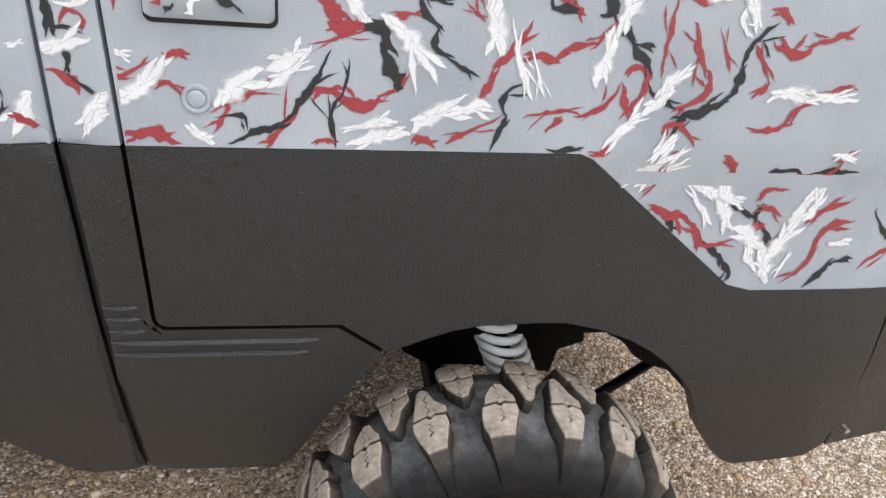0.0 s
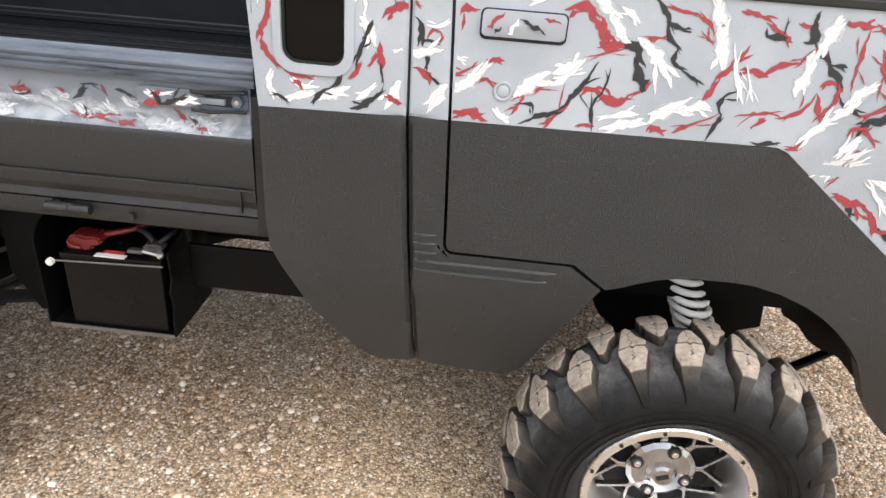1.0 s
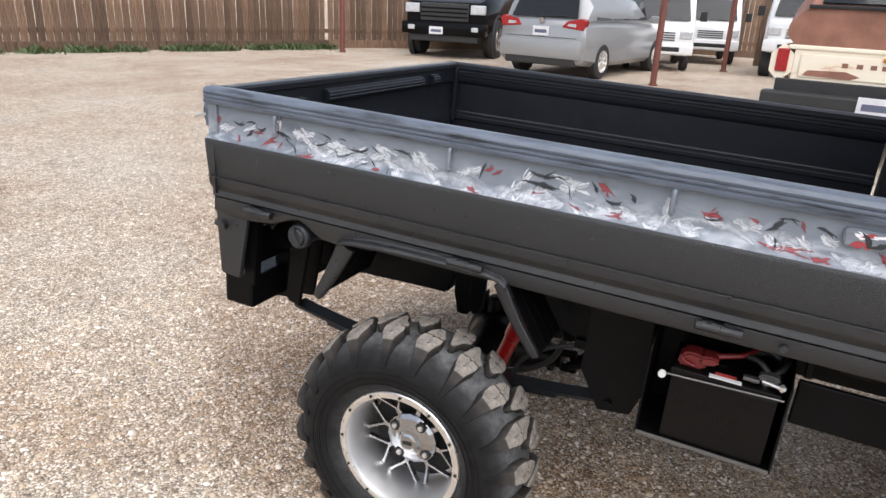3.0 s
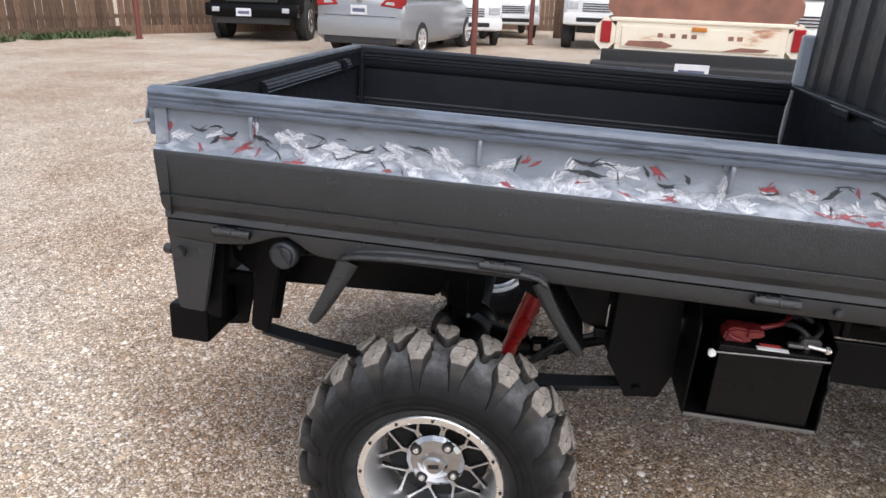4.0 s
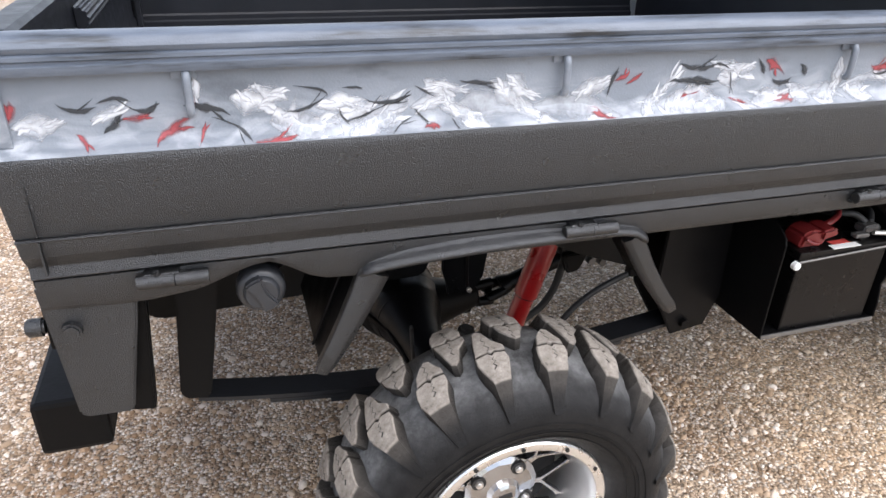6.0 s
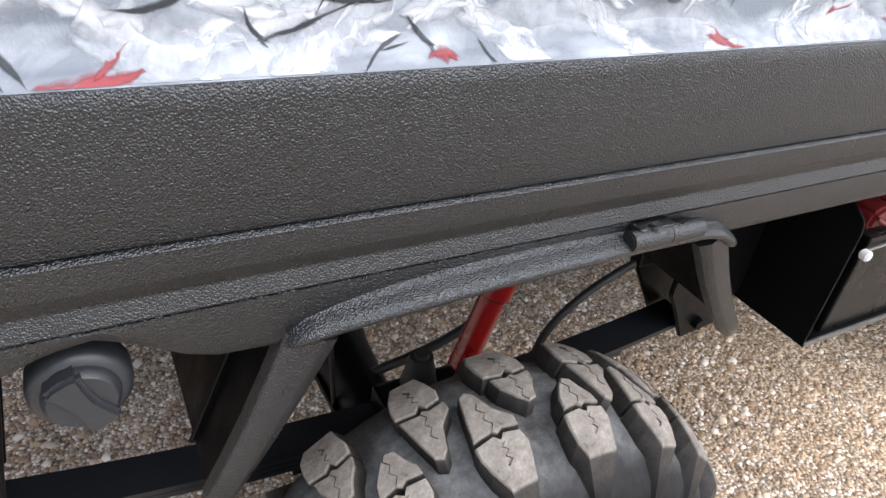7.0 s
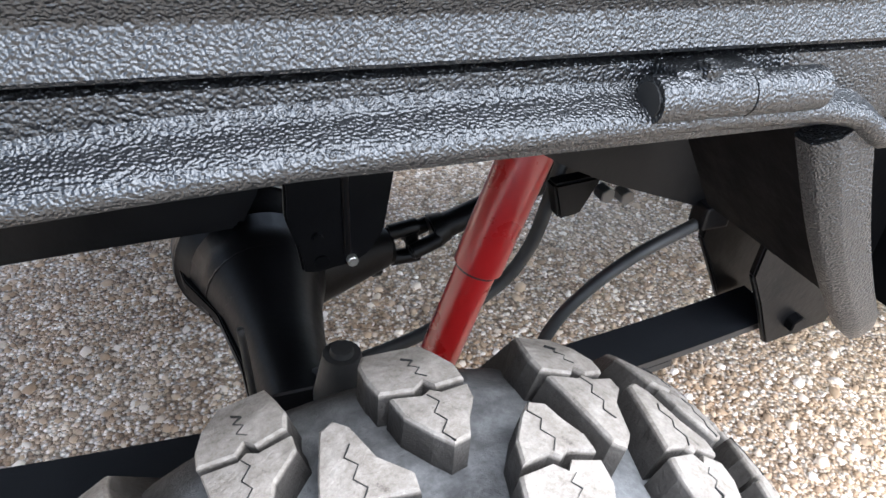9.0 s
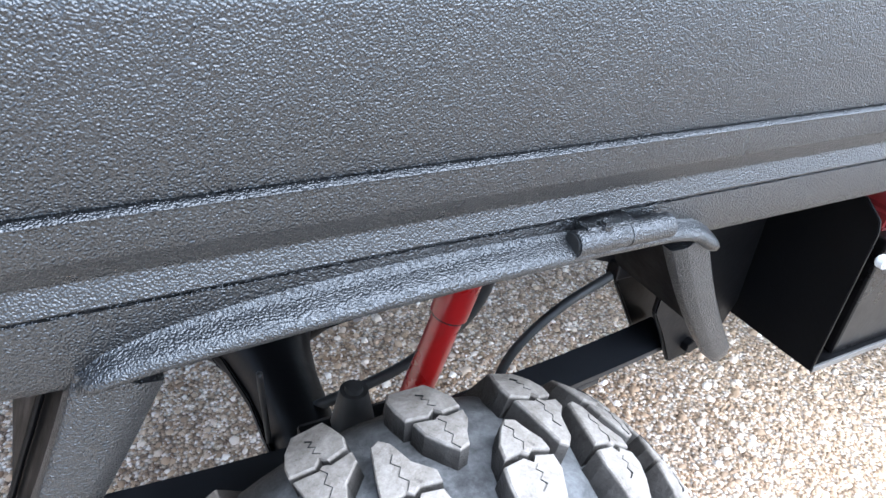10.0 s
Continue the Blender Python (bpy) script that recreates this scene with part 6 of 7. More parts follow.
    for i in range(4):
        m = pose(0, 0, 0, 0, 90 * i + 40, 0)
        bm = prism([(-0.018, 0.03), (0.018, 0.03), (0.014, 0.066), (-0.014, 0.066)], "y", yf - 0.014, yf + 0.008, bevel=0.003)
        if arm is None:
            arm = part("hub_arm", bm, CHROME, root, m=m, smooth=True)
            nut = part("wheel_nut", cyl((0, yf - 0.026, 0.051), (0, yf - 0.014, 0.051), 0.0062, 0.0085, seg=14, bevel=0.002), SILVER, root, m=m, smooth=True)
            hole = part("nut_socket", cyl((0, yf - 0.0195, 0.051), (0, yf - 0.012, 0.051), 0.0130, seg=20), SEAM, root, m=m)
        else:
            bm.free()
            again("hub_arm", arm, root, m)
            again("wheel_nut", nut, root, m)
            again("nut_socket", hole, root, m)
    spoke = None
    arm_line = [(-0.0034, -0.004), (0.0034, -0.004), (0.0025, 0.020), (0.0027, 0.050), (0.0050, 0.062), (-0.0050, 0.062), (-0.0027, 0.050), (-0.0025, 0.020)]
    node_line = [(-0.0095, 0.060), (0.0095, 0.060), (0.0052, 0.072), (0.0062, 0.083), (0.0, 0.0795), (-0.0062, 0.083), (-0.0052, 0.072)]
    for i in range(8):
        turn = pose(0, 0, 0, 0, 45 * i + 17.5, 0)
        places = [turn] + [turn @ pose(0, 0, 0.077) @ pose(0, 0, 0, 0, 39 * d, 0) for d in (1, -1)]
        if spoke is None:
            node = part("spoke_node", prism(node_line, "y", yf - 0.006, yf + 0.008, bevel=0.0012), SPOKE, root, m=places[0])
            spoke = part("rim_spoke", prism(arm_line, "y", yf - 0.005, yf + 0.010, bevel=0.0012), SPOKE, root, m=places[1])
            again("rim_spoke", spoke, root, places[2])
        else:
            again("spoke_node", node, root, places[0])
            again("rim_spoke", spoke, root, places[1])
            again("rim_spoke", spoke, root, places[2])
    part("brake_drum", lathe([(0.0, 0.02), (0.112, 0.02), (0.118, 0.026), (0.118, 0.075), (0.0, 0.08)], 40), GUNMETAL, root, "dark brake drum", smooth=True)
    return root


w = wheel("mud wheel on a polished spoked rim", LUG)
w.parent = truck
w.matrix_basis = pose(0.620, 0.013, 0.497, 0, -8.9, 0)
far = copy_thing(w, pose(0.620, BED_W - 0.013, 0.497, 0, 11, 180))
front = wheel("mud wheel with tan dust on its lugs", TANLUG)
front.parent = truck
front.matrix_basis = pose(2.362, -0.031, 0.566, 0, -21.5, 0)
far2 = copy_thing(front, pose(2.362, BED_W + 0.030, 0.566, 0, 7, 180))

# ---------------- under the truck ----------------
def under():
    for y in (0.28, BED_W - 0.34):
        part("frame_rail", prism([(0.02, 0.94), (3.0, 0.94), (3.0, 0.80), (0.97, 0.80), (0.93, 0.885), (0.60, 0.885), (0.572, 0.80), (0.556, 0.768), (0.44, 0.764), (0.10, 0.748), (0.02, 0.80)], "y", y, y + 0.06, bevel=0.006), CHASSIS, truck, "black chassis rail")
    for x in (0.10, 0.40, 0.98, 1.45):
        part("cross_member", box(x, x + 0.05, 0.06, BED_W - 0.06, 0.925, 0.983, 0.005), CHASSIS, truck)
    # rear bumper and brackets
    part("rear_bumper", box(-0.078, 0.022, 0.135, BED_W - 0.135, 0.628, 0.722, 0.008), CHASSIS, truck, "black box-section rear bumper")
    part("rear_bracket", prism([(0.008, 0.978), (0.118, 0.978), (0.113, 0.930), (0.086, 0.784), (0.082, 0.779), (0.028, 0.781), (0.021, 0.788)], "y", 0.014, 0.026, bevel=0.003), LINER, truck, "tapered black bracket at the rear corner")
    part("bracket_return", prism([(0.086, 0.955), (0.122, 0.955), (0.106, 0.752), (0.070, 0.758)], "y", 0.045, 0.070, bevel=0.002), CHASSIS, truck)
    part("rear_plate", box(-0.004, 0.006, 0.06, BED_W - 0.06, 0.862, 0.985, 0.003), CHASSIS, truck, "black rear cross plate")
    # Closing panel added to keep the opening behind the bracket dark
    part("rear_closing_panel", box(-0.006, 0.012, 0.12, 0.48, 0.752, 0.858, 0.004), CHASSIS, truck, "black closing panel added behind the bracket")
    part("bracket_bolt", cyl((0.038, 0.002, 0.918), (0.038, 0.02, 0.918), 0.012, seg=14, bevel=0.003), LINER, truck, smooth=True)
    part("side_stop", cyl((-0.022, 0.05, 0.905), (0.0, 0.05, 0.905), 0.012, seg=14, bevel=0.003), LINER, truck, smooth=True)
    part("bumper_stay", prism([(-0.020, 0.762), (0.072, 0.762), (0.068, 0.690), (0.052, 0.612), (-0.030, 0.600)], "y", 0.288, 0.300, bevel=0.003), CHASSIS, truck, "black stay of the rear bumper")
    latch = part("rusty_latch", prism([(0.128, 0.936), (0.158, 0.938), (0.156, 0.926), (0.146, 0.922), (0.143, 0.910), (0.136, 0.909), (0.134, 0.924), (0.126, 0.928)], "y", 0.075, 0.083, bevel=0.002), DARKRUST, truck, "dark rusty latch behind the bracket")
    part("latch_pin", cyl((0.139, 0.066, 0.930), (0.139, 0.09, 0.930), 0.004, seg=10, bevel=0.001), DARKRUST, latch)
    # filler cap
    cap = part("fuel_cap", lathe([(0.0, -0.030), (0.020, -0.030), (0.0225, -0.027), (0.0235, -0.022), (0.0265, -0.021), (0.030, -0.018), (0.0315, -0.012), (0.0315, 0.0), (0.026, 0.004), (0.026, 0.10), (0.0, 0.10)], 36), CAPGREY, truck, "dark fuel filler cap with a waisted grip", smooth=True, m=pose(0.2625, 0.040, 0.9335, 0, 0, 0))
    waist = [(-0.0245, -0.006), (-0.022, -0.013), (-0.013, -0.0105), (0.0, -0.0085), (0.013, -0.0105), (0.022, -0.013), (0.0245, -0.006), (0.0245, 0.006), (0.022, 0.013), (0.013, 0.0105), (0.0, 0.0085), (-0.013, 0.0105), (-0.022, 0.013), (-0.0245, 0.006)]
    part("cap_grip", prism(waist, "y", -0.0345, -0.018, bevel=0.003), CAPGREY, cap, m=pose(0, 0, 0, 0, 62, 0), smooth=True)
    part("filler_neck", tube([(0.262, 0.10, 0.93), (0.30, 0.2, 0.90), (0.36, 0.32, 0.86)], 0.024, 14), CHASSIS, truck, smooth="all")
    part("fuel_tank", box(0.25, 0.52, 0.52, 1.02, 0.74, 0.91, 0.03), CHASSIS, truck, "black fuel tank", smooth=True)
    # leaf springs, hangers, axle
    for y0 in (0.16, BED_W - 0.22):
        part("spring_hanger", prism([(0.150, 0.94), (0.215, 0.94), (0.172, 0.680), (0.166, 0.672), (0.134, 0.676), (0.126, 0.690)], "y", y0 - 0.008, y0 + 0.004, bevel=0.003), CHASSIS, truck, "black rear spring hanger")
        part("spring_hanger", prism([(0.150, 0.94), (0.215, 0.94), (0.172, 0.680), (0.134, 0.676), (0.126, 0.690)], "y", y0 + 0.056, y0 + 0.066, bevel=0.002), CHASSIS, truck)
        for k, (xa, xb) in enumerate(((0.150, 1.040), (0.26, 0.92), (0.36, 0.84), (0.44, 0.78))):
            bm = bmesh.new()
            rows = []
            for i in range(25):
                x = xa + (xb - xa) * i / 24
                t = (x - 0.60) / 0.45
                z = 0.628 + 0.042 * t * t - 0.0085 * k
                rows.append([bm.verts.new((x, y0, z)), bm.verts.new((x, y0 + 0.05, z)), bm.verts.new((x, y0 + 0.05, z - 0.0075)), bm.verts.new((x, y0, z - 0.0075))])
            for a, b in zip(rows, rows[1:]):
                for j in range(4):
                    bm.faces.new((a[j], b[j], b[(j + 1) % 4], a[(j + 1) % 4]))
            bm.faces.new(rows[0])
            bm.faces.new(rows[-1][::-1])
            part("spring_leaf", bm, LEAF, truck, "black leaf of the rear spring")
        part("spring_clamp", box(0.558, 0.672, y0 - 0.008, y0 + 0.058, 0.540, 0.650, 0.006), CHASSIS, truck)
        # lift bracket in front
        part("lift_bracket", prism([(0.972, 0.955), (1.105, 0.955), (1.115, 0.72), (1.092, 0.656), (1.02, 0.645), (0.990, 0.70), (0.968, 0.735)], "y", y0 - 0.012, y0 - 0.004, bevel=0.002), CHASSIS, truck, "black lift bracket of the spring")
        part("lift_bracket", prism([(0.965, 0.955), (1.105, 0.955), (1.115, 0.72), (1.092, 0.656), (1.02, 0.645), (0.965, 0.735)], "y", y0 + 0.054, y0 + 0.062, bevel=0.002), CHASSIS, truck)
        part("spring_bolt", cyl((1.042, y0 - 0.022, 0.671), (1.042, y0 - 0.010, 0.671), 0.010, seg=6, bevel=0.001), CHASSIS, truck)
    part("rear_axle", cyl((0.613, 0.11, 0.494), (0.613, BED_W - 0.11, 0.494), 0.036, seg=24), CHASSIS, truck, "black rear axle tube", smooth=True)
    part("differential", lathe([(0.0, -0.105), (0.035, -0.103), (0.062, -0.088), (0.084, -0.066), (0.100, -0.030), (0.104, 0.0), (0.108, 0.004), (0.108, 0.012), (0.104, 0.016), (0.100, 0.05), (0.078, 0.085), (0.035, 0.10), (0.0, 0.105)], 36), CHASSIS, truck, "black differential housing", smooth=True, m=pose(0.598, 0.655, 0.490, 0, 0, 12))
    for yf, rf in ((0.40, 0.046), (0.455, 0.052), (0.51, 0.062), (0.555, 0.078)):
        part("housing_rib", lathe([(rf - 0.006, -0.004), (rf, -0.003), (rf, 0.003), (rf - 0.006, 0.004)], 28, closed=True), CHASSIS, truck, smooth=True, m=pose(0.603, yf, 0.494))
    part("axle_housing", lathe([(0.0, -0.20), (0.040, -0.20), (0.043, -0.06), (0.050, 0.05), (0.062, 0.12), (0.082, 0.18), (0.095, 0.22), (0.0, 0.22)], 32), CHASSIS, truck, "black tapered axle housing", smooth="all", m=pose(0.604, 0.385, 0.494))
    part("housing_seam", prism([(0.555, 0.20), (0.551, 0.42), (0.535, 0.52), (0.502, 0.60), (0.496, 0.655), (0.506, 0.655), (0.514, 0.60), (0.544, 0.52), (0.559, 0.42), (0.563, 0.20)], "z", 0.486, 0.502, bevel=0.002), CHASSIS, truck)
    part("diff_nose", cyl((0.625, 0.615, 0.490), (0.795, 0.648, 0.477), 0.080, 0.033, seg=24, bevel=0.004), CHASSIS, truck, smooth=True)
    part("breather", cyl((0.575, 0.640, 0.575), (0.573, 0.640, 0.632), 0.026, 0.022, seg=20, bevel=0.006), CHASSIS, truck, "black breather on the axle housing", smooth=True)
    part("breather_clip", prism([(0.537, 0.64), (0.545, 0.64), (0.545, 0.585), (0.527, 0.560), (0.523, 0.566), (0.537, 0.592)], "y", 0.622, 0.658, bevel=0.001), CHASSIS, truck)
    # propeller shaft with its joint
    a, b = Vector((0.865, 0.66, 0.477)), Vector((1.75, 0.66, 0.80))
    d, back, c = (b - a).normalized(), Vector((-1, 0, -0.08)).normalized(), Vector((0.845, 0.66, 0.470))
    part("drive_shaft", cyl(c + d * 0.055, b, 0.021, seg=20), CHASSIS, truck, "black propeller shaft", smooth=True)
    for u in (d, back):
        part("joint_yoke", cyl(c + u * 0.034, c + u * 0.062, 0.030, 0.023, seg=20, bevel=0.003), CHASSIS, truck, smooth=True)
        side = Vector((0, 1, 0)) if u is d else Vector((0.1, 0, -1)).normalized()
        for k in (-1, 1):
            part("yoke_ear", cyl(c + side * (0.027 * k) - u * 0.012, c + side * (0.024 * k) + u * 0.040, 0.013, seg=12, bevel=0.003), CHASSIS, truck, smooth=True)
        part("joint_cross", cyl(c - side * 0.034, c + side * 0.034, 0.011, seg=12, bevel=0.002), CHASSIS, truck, smooth=True)
    part("joint_flange", cyl(c + back * 0.060, c + back * 0.075, 0.043, seg=24, bevel=0.002), CHASSIS, truck, smooth=True)
    # pressed plate under the rail, beside the damper
    part("rail_plate", prism([(0.589, 0.96), (0.677, 0.96), (0.674, 0.815), (0.667, 0.762), (0.655, 0.742), (0.640, 0.733), (0.6285, 0.732), (0.610, 0.729), (0.599, 0.732), (0.595, 0.757), (0.5865, 0.785)], "y", 0.262, 0.270, bevel=0.002), CHASSIS, truck, "black pressed plate on the chassis rail")
    part("plate_rib", tube([(0.633, 0.262, 0.845), (0.634, 0.261, 0.80), (0.636, 0.262, 0.745)], 0.0030, 8), CHASSIS, truck, smooth="all")
    part("plate_hole", cyl((0.6145, 0.2600, 0.7405), (0.6145, 0.2625, 0.7405), 0.0062, seg=18), GUARD, truck)
    part("plate_bolt", cyl((0.6395, 0.256, 0.739), (0.6395, 0.264, 0.739), 0.0050, seg=8, bevel=0.001), ZINC, truck, "bright zinc bolt")
    part("plate_bolt", cyl((0.611, 0.257, 0.765), (0.611, 0.264, 0.765), 0.0045, seg=8, bevel=0.001), CHASSIS, truck)
    part("bump_stop", cyl((0.615, 0.20, 0.645), (0.615, 0.20, 0.70), 0.025, 0.014, seg=16, bevel=0.005), SEAM, truck, smooth=True)
    # red damper
    top, foot = Vector((0.815, 0.270, 0.880)), Vector((0.709, 0.266, 0.540))
    mid = top.lerp(foot, 0.52)
    damper = part("shock_absorber", cyl(top, mid, 0.0235, seg=28, bevel=0.003), RED, truck, "glossy red shock absorber", smooth=True)
    part("shock_body", cyl(mid, foot, 0.0195, seg=28), RED, damper, smooth=True)
    part("shock_ring", cyl(mid + (foot - mid).normalized() * -0.003, mid + (foot - mid).normalized() * 0.002, 0.0200, seg=28), SEAM, damper)
    part("shock_eye", cyl((0.687, 0.235, 0.53), (0.687, 0.295, 0.53), 0.02, seg=18), SEAM, damper)
    # hoses
    part("brake_hose", tube([(0.965, 0.20, 0.775), (0.939, 0.20, 0.765), (0.875, 0.20, 0.738), (0.828, 0.20, 0.703), (0.802, 0.20, 0.664), (0.790, 0.20, 0.60)], 0.0058, 10), SEAM, truck, "black brake hose", smooth="all")
    part("breather_hose", tube([(0.90, 0.36, 0.80), (0.878, 0.35, 0.705), (0.862, 0.35, 0.648), (0.826, 0.35, 0.603), (0.737, 0.35, 0.555), (0.62, 0.35, 0.528)], 0.008, 10), SEAM, truck, "black hose over the axle", smooth="all")
    part("parking_cable", tube([(0.55, 0.34, 0.62), (0.556, 0.34, 0.52), (0.560, 0.33, 0.45)], 0.004, 8), SEAM, truck, smooth="all")
    part("gusset", prism([(0.735, 0.955), (0.960, 0.955), (0.960, 0.772), (0.944, 0.777), (0.834, 0.816), (0.793, 0.835), (0.755, 0.856)], "y", 0.205, 0.211), CHASSIS, truck, "grey sheet gusset")
    part("hose_bracket", prism([(0.866, 0.745), (0.926, 0.750), (0.905, 0.706), (0.880, 0.702)], "y", 0.325, 0.345, bevel=0.003), CHASSIS, truck)
    for x, z in ((0.930, 0.728), (0.956, 0.722)):
        part("bracket_nut", cyl((x, 0.318, z), (x, 0.335, z), 0.009, seg=6, bevel=0.001), WORN, truck)
    part("hose_clip", box(0.935, 0.965, 0.19, 0.21, 0.762, 0.785, 0.003), CHASSIS, truck)
    part("shaft_bracket", box(0.90, 0.98, 0.40, 0.46, 0.70, 0.80, 0.01), CHASSIS, truck)
    # side plate between battery and cab, front parts
    part("skirt_plate", box(1.395, 1.72, 0.100, 0.112, 0.778, 0.874, 0.004), CHASSIS, truck, "black side plate")
    # Dark sheet added to black out the bright slot behind the side plate
    part("added_dark_backing", box(1.388, 1.70, 0.235, 0.245, 0.850, 0.975, 0.003), CHASSIS, truck)
    part("plate_stay", cyl((1.405, 0.09, 0.95), (1.405, 0.09, 0.89), 0.008, seg=10), CHASSIS, truck)
    part("inner_guard", prism([(2.240, 0.725), (2.262, 0.690), (2.310, 0.660), (2.395, 0.655), (2.485, 0.645), (2.560, 0.632), (2.570, 0.688), (2.620, 0.705), (2.612, 0.772), (2.612, 1.15), (2.240, 1.15)], "y", 0.30, 0.32, bevel=0.002), CHASSIS, truck, "black inner wheel housing")
    part("housing_front", prism([(2.560, 1.10), (2.820, 1.10), (2.845, 0.71), (2.800, 0.660), (2.745, 0.716), (2.700, 0.732), (2.671, 0.750), (2.640, 0.784), (2.606, 0.803), (2.585, 0.86)], "y", 0.190, 0.205, bevel=0.002), CHASSIS, truck, "black front part of the wheel housing")
    pts = []
    turns = 9.0
    for i in range(161):
        t = i / 160
        a = 2 * math.pi * turns * t
        pts.append((2.357 + 0.085 * t + 0.035 * math.cos(a), 0.125 + 0.035 * math.sin(a), 0.925 - 0.20 * t))
    part("coil_spring", tube(pts, 0.0068, 10, smooth=1), SPRINGWHITE, truck, "white painted coil spring", smooth="all")
    part("strut", cyl((2.345, 0.125, 0.97), (2.465, 0.125, 0.62), 0.016, seg=20), CHASSIS, truck, smooth=True)
    part("front_axle", cyl((2.35, 0.10, 0.556), (2.35, BED_W - 0.10, 0.556), 0.03, seg=20), CHASSIS, truck, smooth=True)
    part("radius_arm", tube([(2.60, 0.26, 0.56), (2.80, 0.30, 0.67)], 0.011, 10, smooth=1), CHASSIS, truck)
    part("engine_block", box(1.85, 2.25, 0.42, 1.0, 0.62, 0.87, 0.03), CHASSIS, truck)


under()


# ---------------- battery in its tray ----------------
def battery_tray():
    t = part("battery_tray", box(1.123, 1.380, 0.035, 0.215, 0.693, 0.697, 0.0015), CHASSIS, truck, "black open steel battery tray")
    side = [(0.033, 0.693), (0.033, 0.882), (0.037, 0.895), (0.06, 0.912), (0.215, 0.962), (0.215, 0.693)]
    part("tray_side", prism(side, "x", 1.120, 1.124, bevel=0.001), CHASSIS, t)
    part("tray_side", prism([(0.033, 0.693), (0.033, 0.727), (0.040, 0.767), (0.033, 0.797), (0.045, 0.82), (0.04, 0.88), (0.215, 0.937), (0.215, 0.693)], "x", 1.380, 1.384, bevel=0.001), CHASSIS, t)
    part("tray_back", box(1.120, 1.384, 0.212, 0.217, 0.693, 0.957, 0.001), CHASSIS, t)
    part("tray_lip", box(1.123, 1.381, 0.032, 0.036, 0.691, 0.699, 0.001), WORN, t, "bare worn front lip")
    part("hold_down_rod", cyl((1.148, 0.036, 0.843), (1.373, 0.036, 0.853), 0.0022, seg=10), WORN, t, "bare steel hold-down bar")
    part("hold_down_nut", cyl((1.151, 0.024, 0.843), (1.151, 0.036, 0.843), 0.0075, seg=14, bevel=0.002), LABELWHITE, t, "white hold-down nut")


battery_tray()


def battery():
    b = new("battery")
    b.matrix_basis = TRUCK
    tagged(b, "black car battery with red and black cable clamps in a tray", "battery")
    part("case", box(1.168, 1.365, 0.042, 0.170, 0.697, 0.845, 0.004), BATTERY, b)
    part("lid", box(1.165, 1.368, 0.039, 0.173, 0.845, 0.860, 0.003), BATTERY, b)
    for x in (1.193, 1.338):
        part("terminal", cyl((x, 0.075, 0.860), (x, 0.075, 0.879), 0.0085, 0.0075, seg=14), ZINC, b, "bare lead terminal")
    clamp = part("positive_clamp", prism([(1.172, 0.861), (1.222, 0.861), (1.230, 0.872), (1.222, 0.889), (1.196, 0.895), (1.176, 0.886)], "y", 0.052, 0.098, bevel=0.005), CLAMPRED, b, "red terminal cover", smooth=True)
    part("cover_lid", prism([(1.212, 0.872), (1.246, 0.879), (1.250, 0.889), (1.238, 0.896), (1.214, 0.892)], "y", 0.048, 0.092, bevel=0.004), CLAMPRED, clamp, smooth=True)
    part("cover_strap", tube([(1.180, 0.05, 0.880), (1.190, 0.046, 0.874), (1.206, 0.047, 0.870)], 0.003, 8), CLAMPRED, clamp, smooth="all")
    part("red_cable", tube([(1.235, 0.075, 0.888), (1.262, 0.082, 0.893), (1.292, 0.10, 0.897), (1.318, 0.14, 0.905), (1.325, 0.19, 0.92)], 0.0058, 10), CLAMPRED, b, smooth="all")
    negative = part("negative_clamp", prism([(1.322, 0.868), (1.352, 0.868), (1.362, 0.872), (1.362, 0.880), (1.350, 0.884), (1.324, 0.882)], "y", 0.062, 0.088, bevel=0.003), WORN, b, "bare metal clamp")
    part("clamp_bolt", cyl((1.330, 0.050, 0.876), (1.372, 0.044, 0.873), 0.0045, seg=8), ZINC, negative)
    part("clamp_nut", cyl((1.362, 0.046, 0.8735), (1.369, 0.045, 0.8735), 0.0085, seg=6, bevel=0.001), ZINC, negative)
    part("clamp_bridge", box(1.296, 1.326, 0.052, 0.066, 0.866, 0.874, 0.002), WORN, negative)
    part("black_cable", tube([(1.338, 0.08, 0.883), (1.318, 0.09, 0.896), (1.290, 0.11, 0.893), (1.300, 0.14, 0.886), (1.340, 0.15, 0.892), (1.352, 0.12, 0.900), (1.320, 0.13, 0.912), (1.25, 0.17, 0.915)], 0.0062, 10), SEAM, b, smooth="all")
    part("black_cable", tube([(1.350, 0.078, 0.882), (1.366, 0.10, 0.893), (1.372, 0.14, 0.892), (1.366, 0.19, 0.905)], 0.006, 10), SEAM, b, smooth="all")
    part("sticker", box(1.236, 1.296, 0.0385, 0.052, 0.8595, 0.8612), LABELWHITE, b)
    part("sticker", box(1.246, 1.286, 0.053, 0.066, 0.8595, 0.8610), LABELRED, b)
    part("vent_cap", cyl((1.255, 0.105, 0.858), (1.255, 0.105, 0.864), 0.009, seg=16, bevel=0.001), BATTERY, b)


battery()


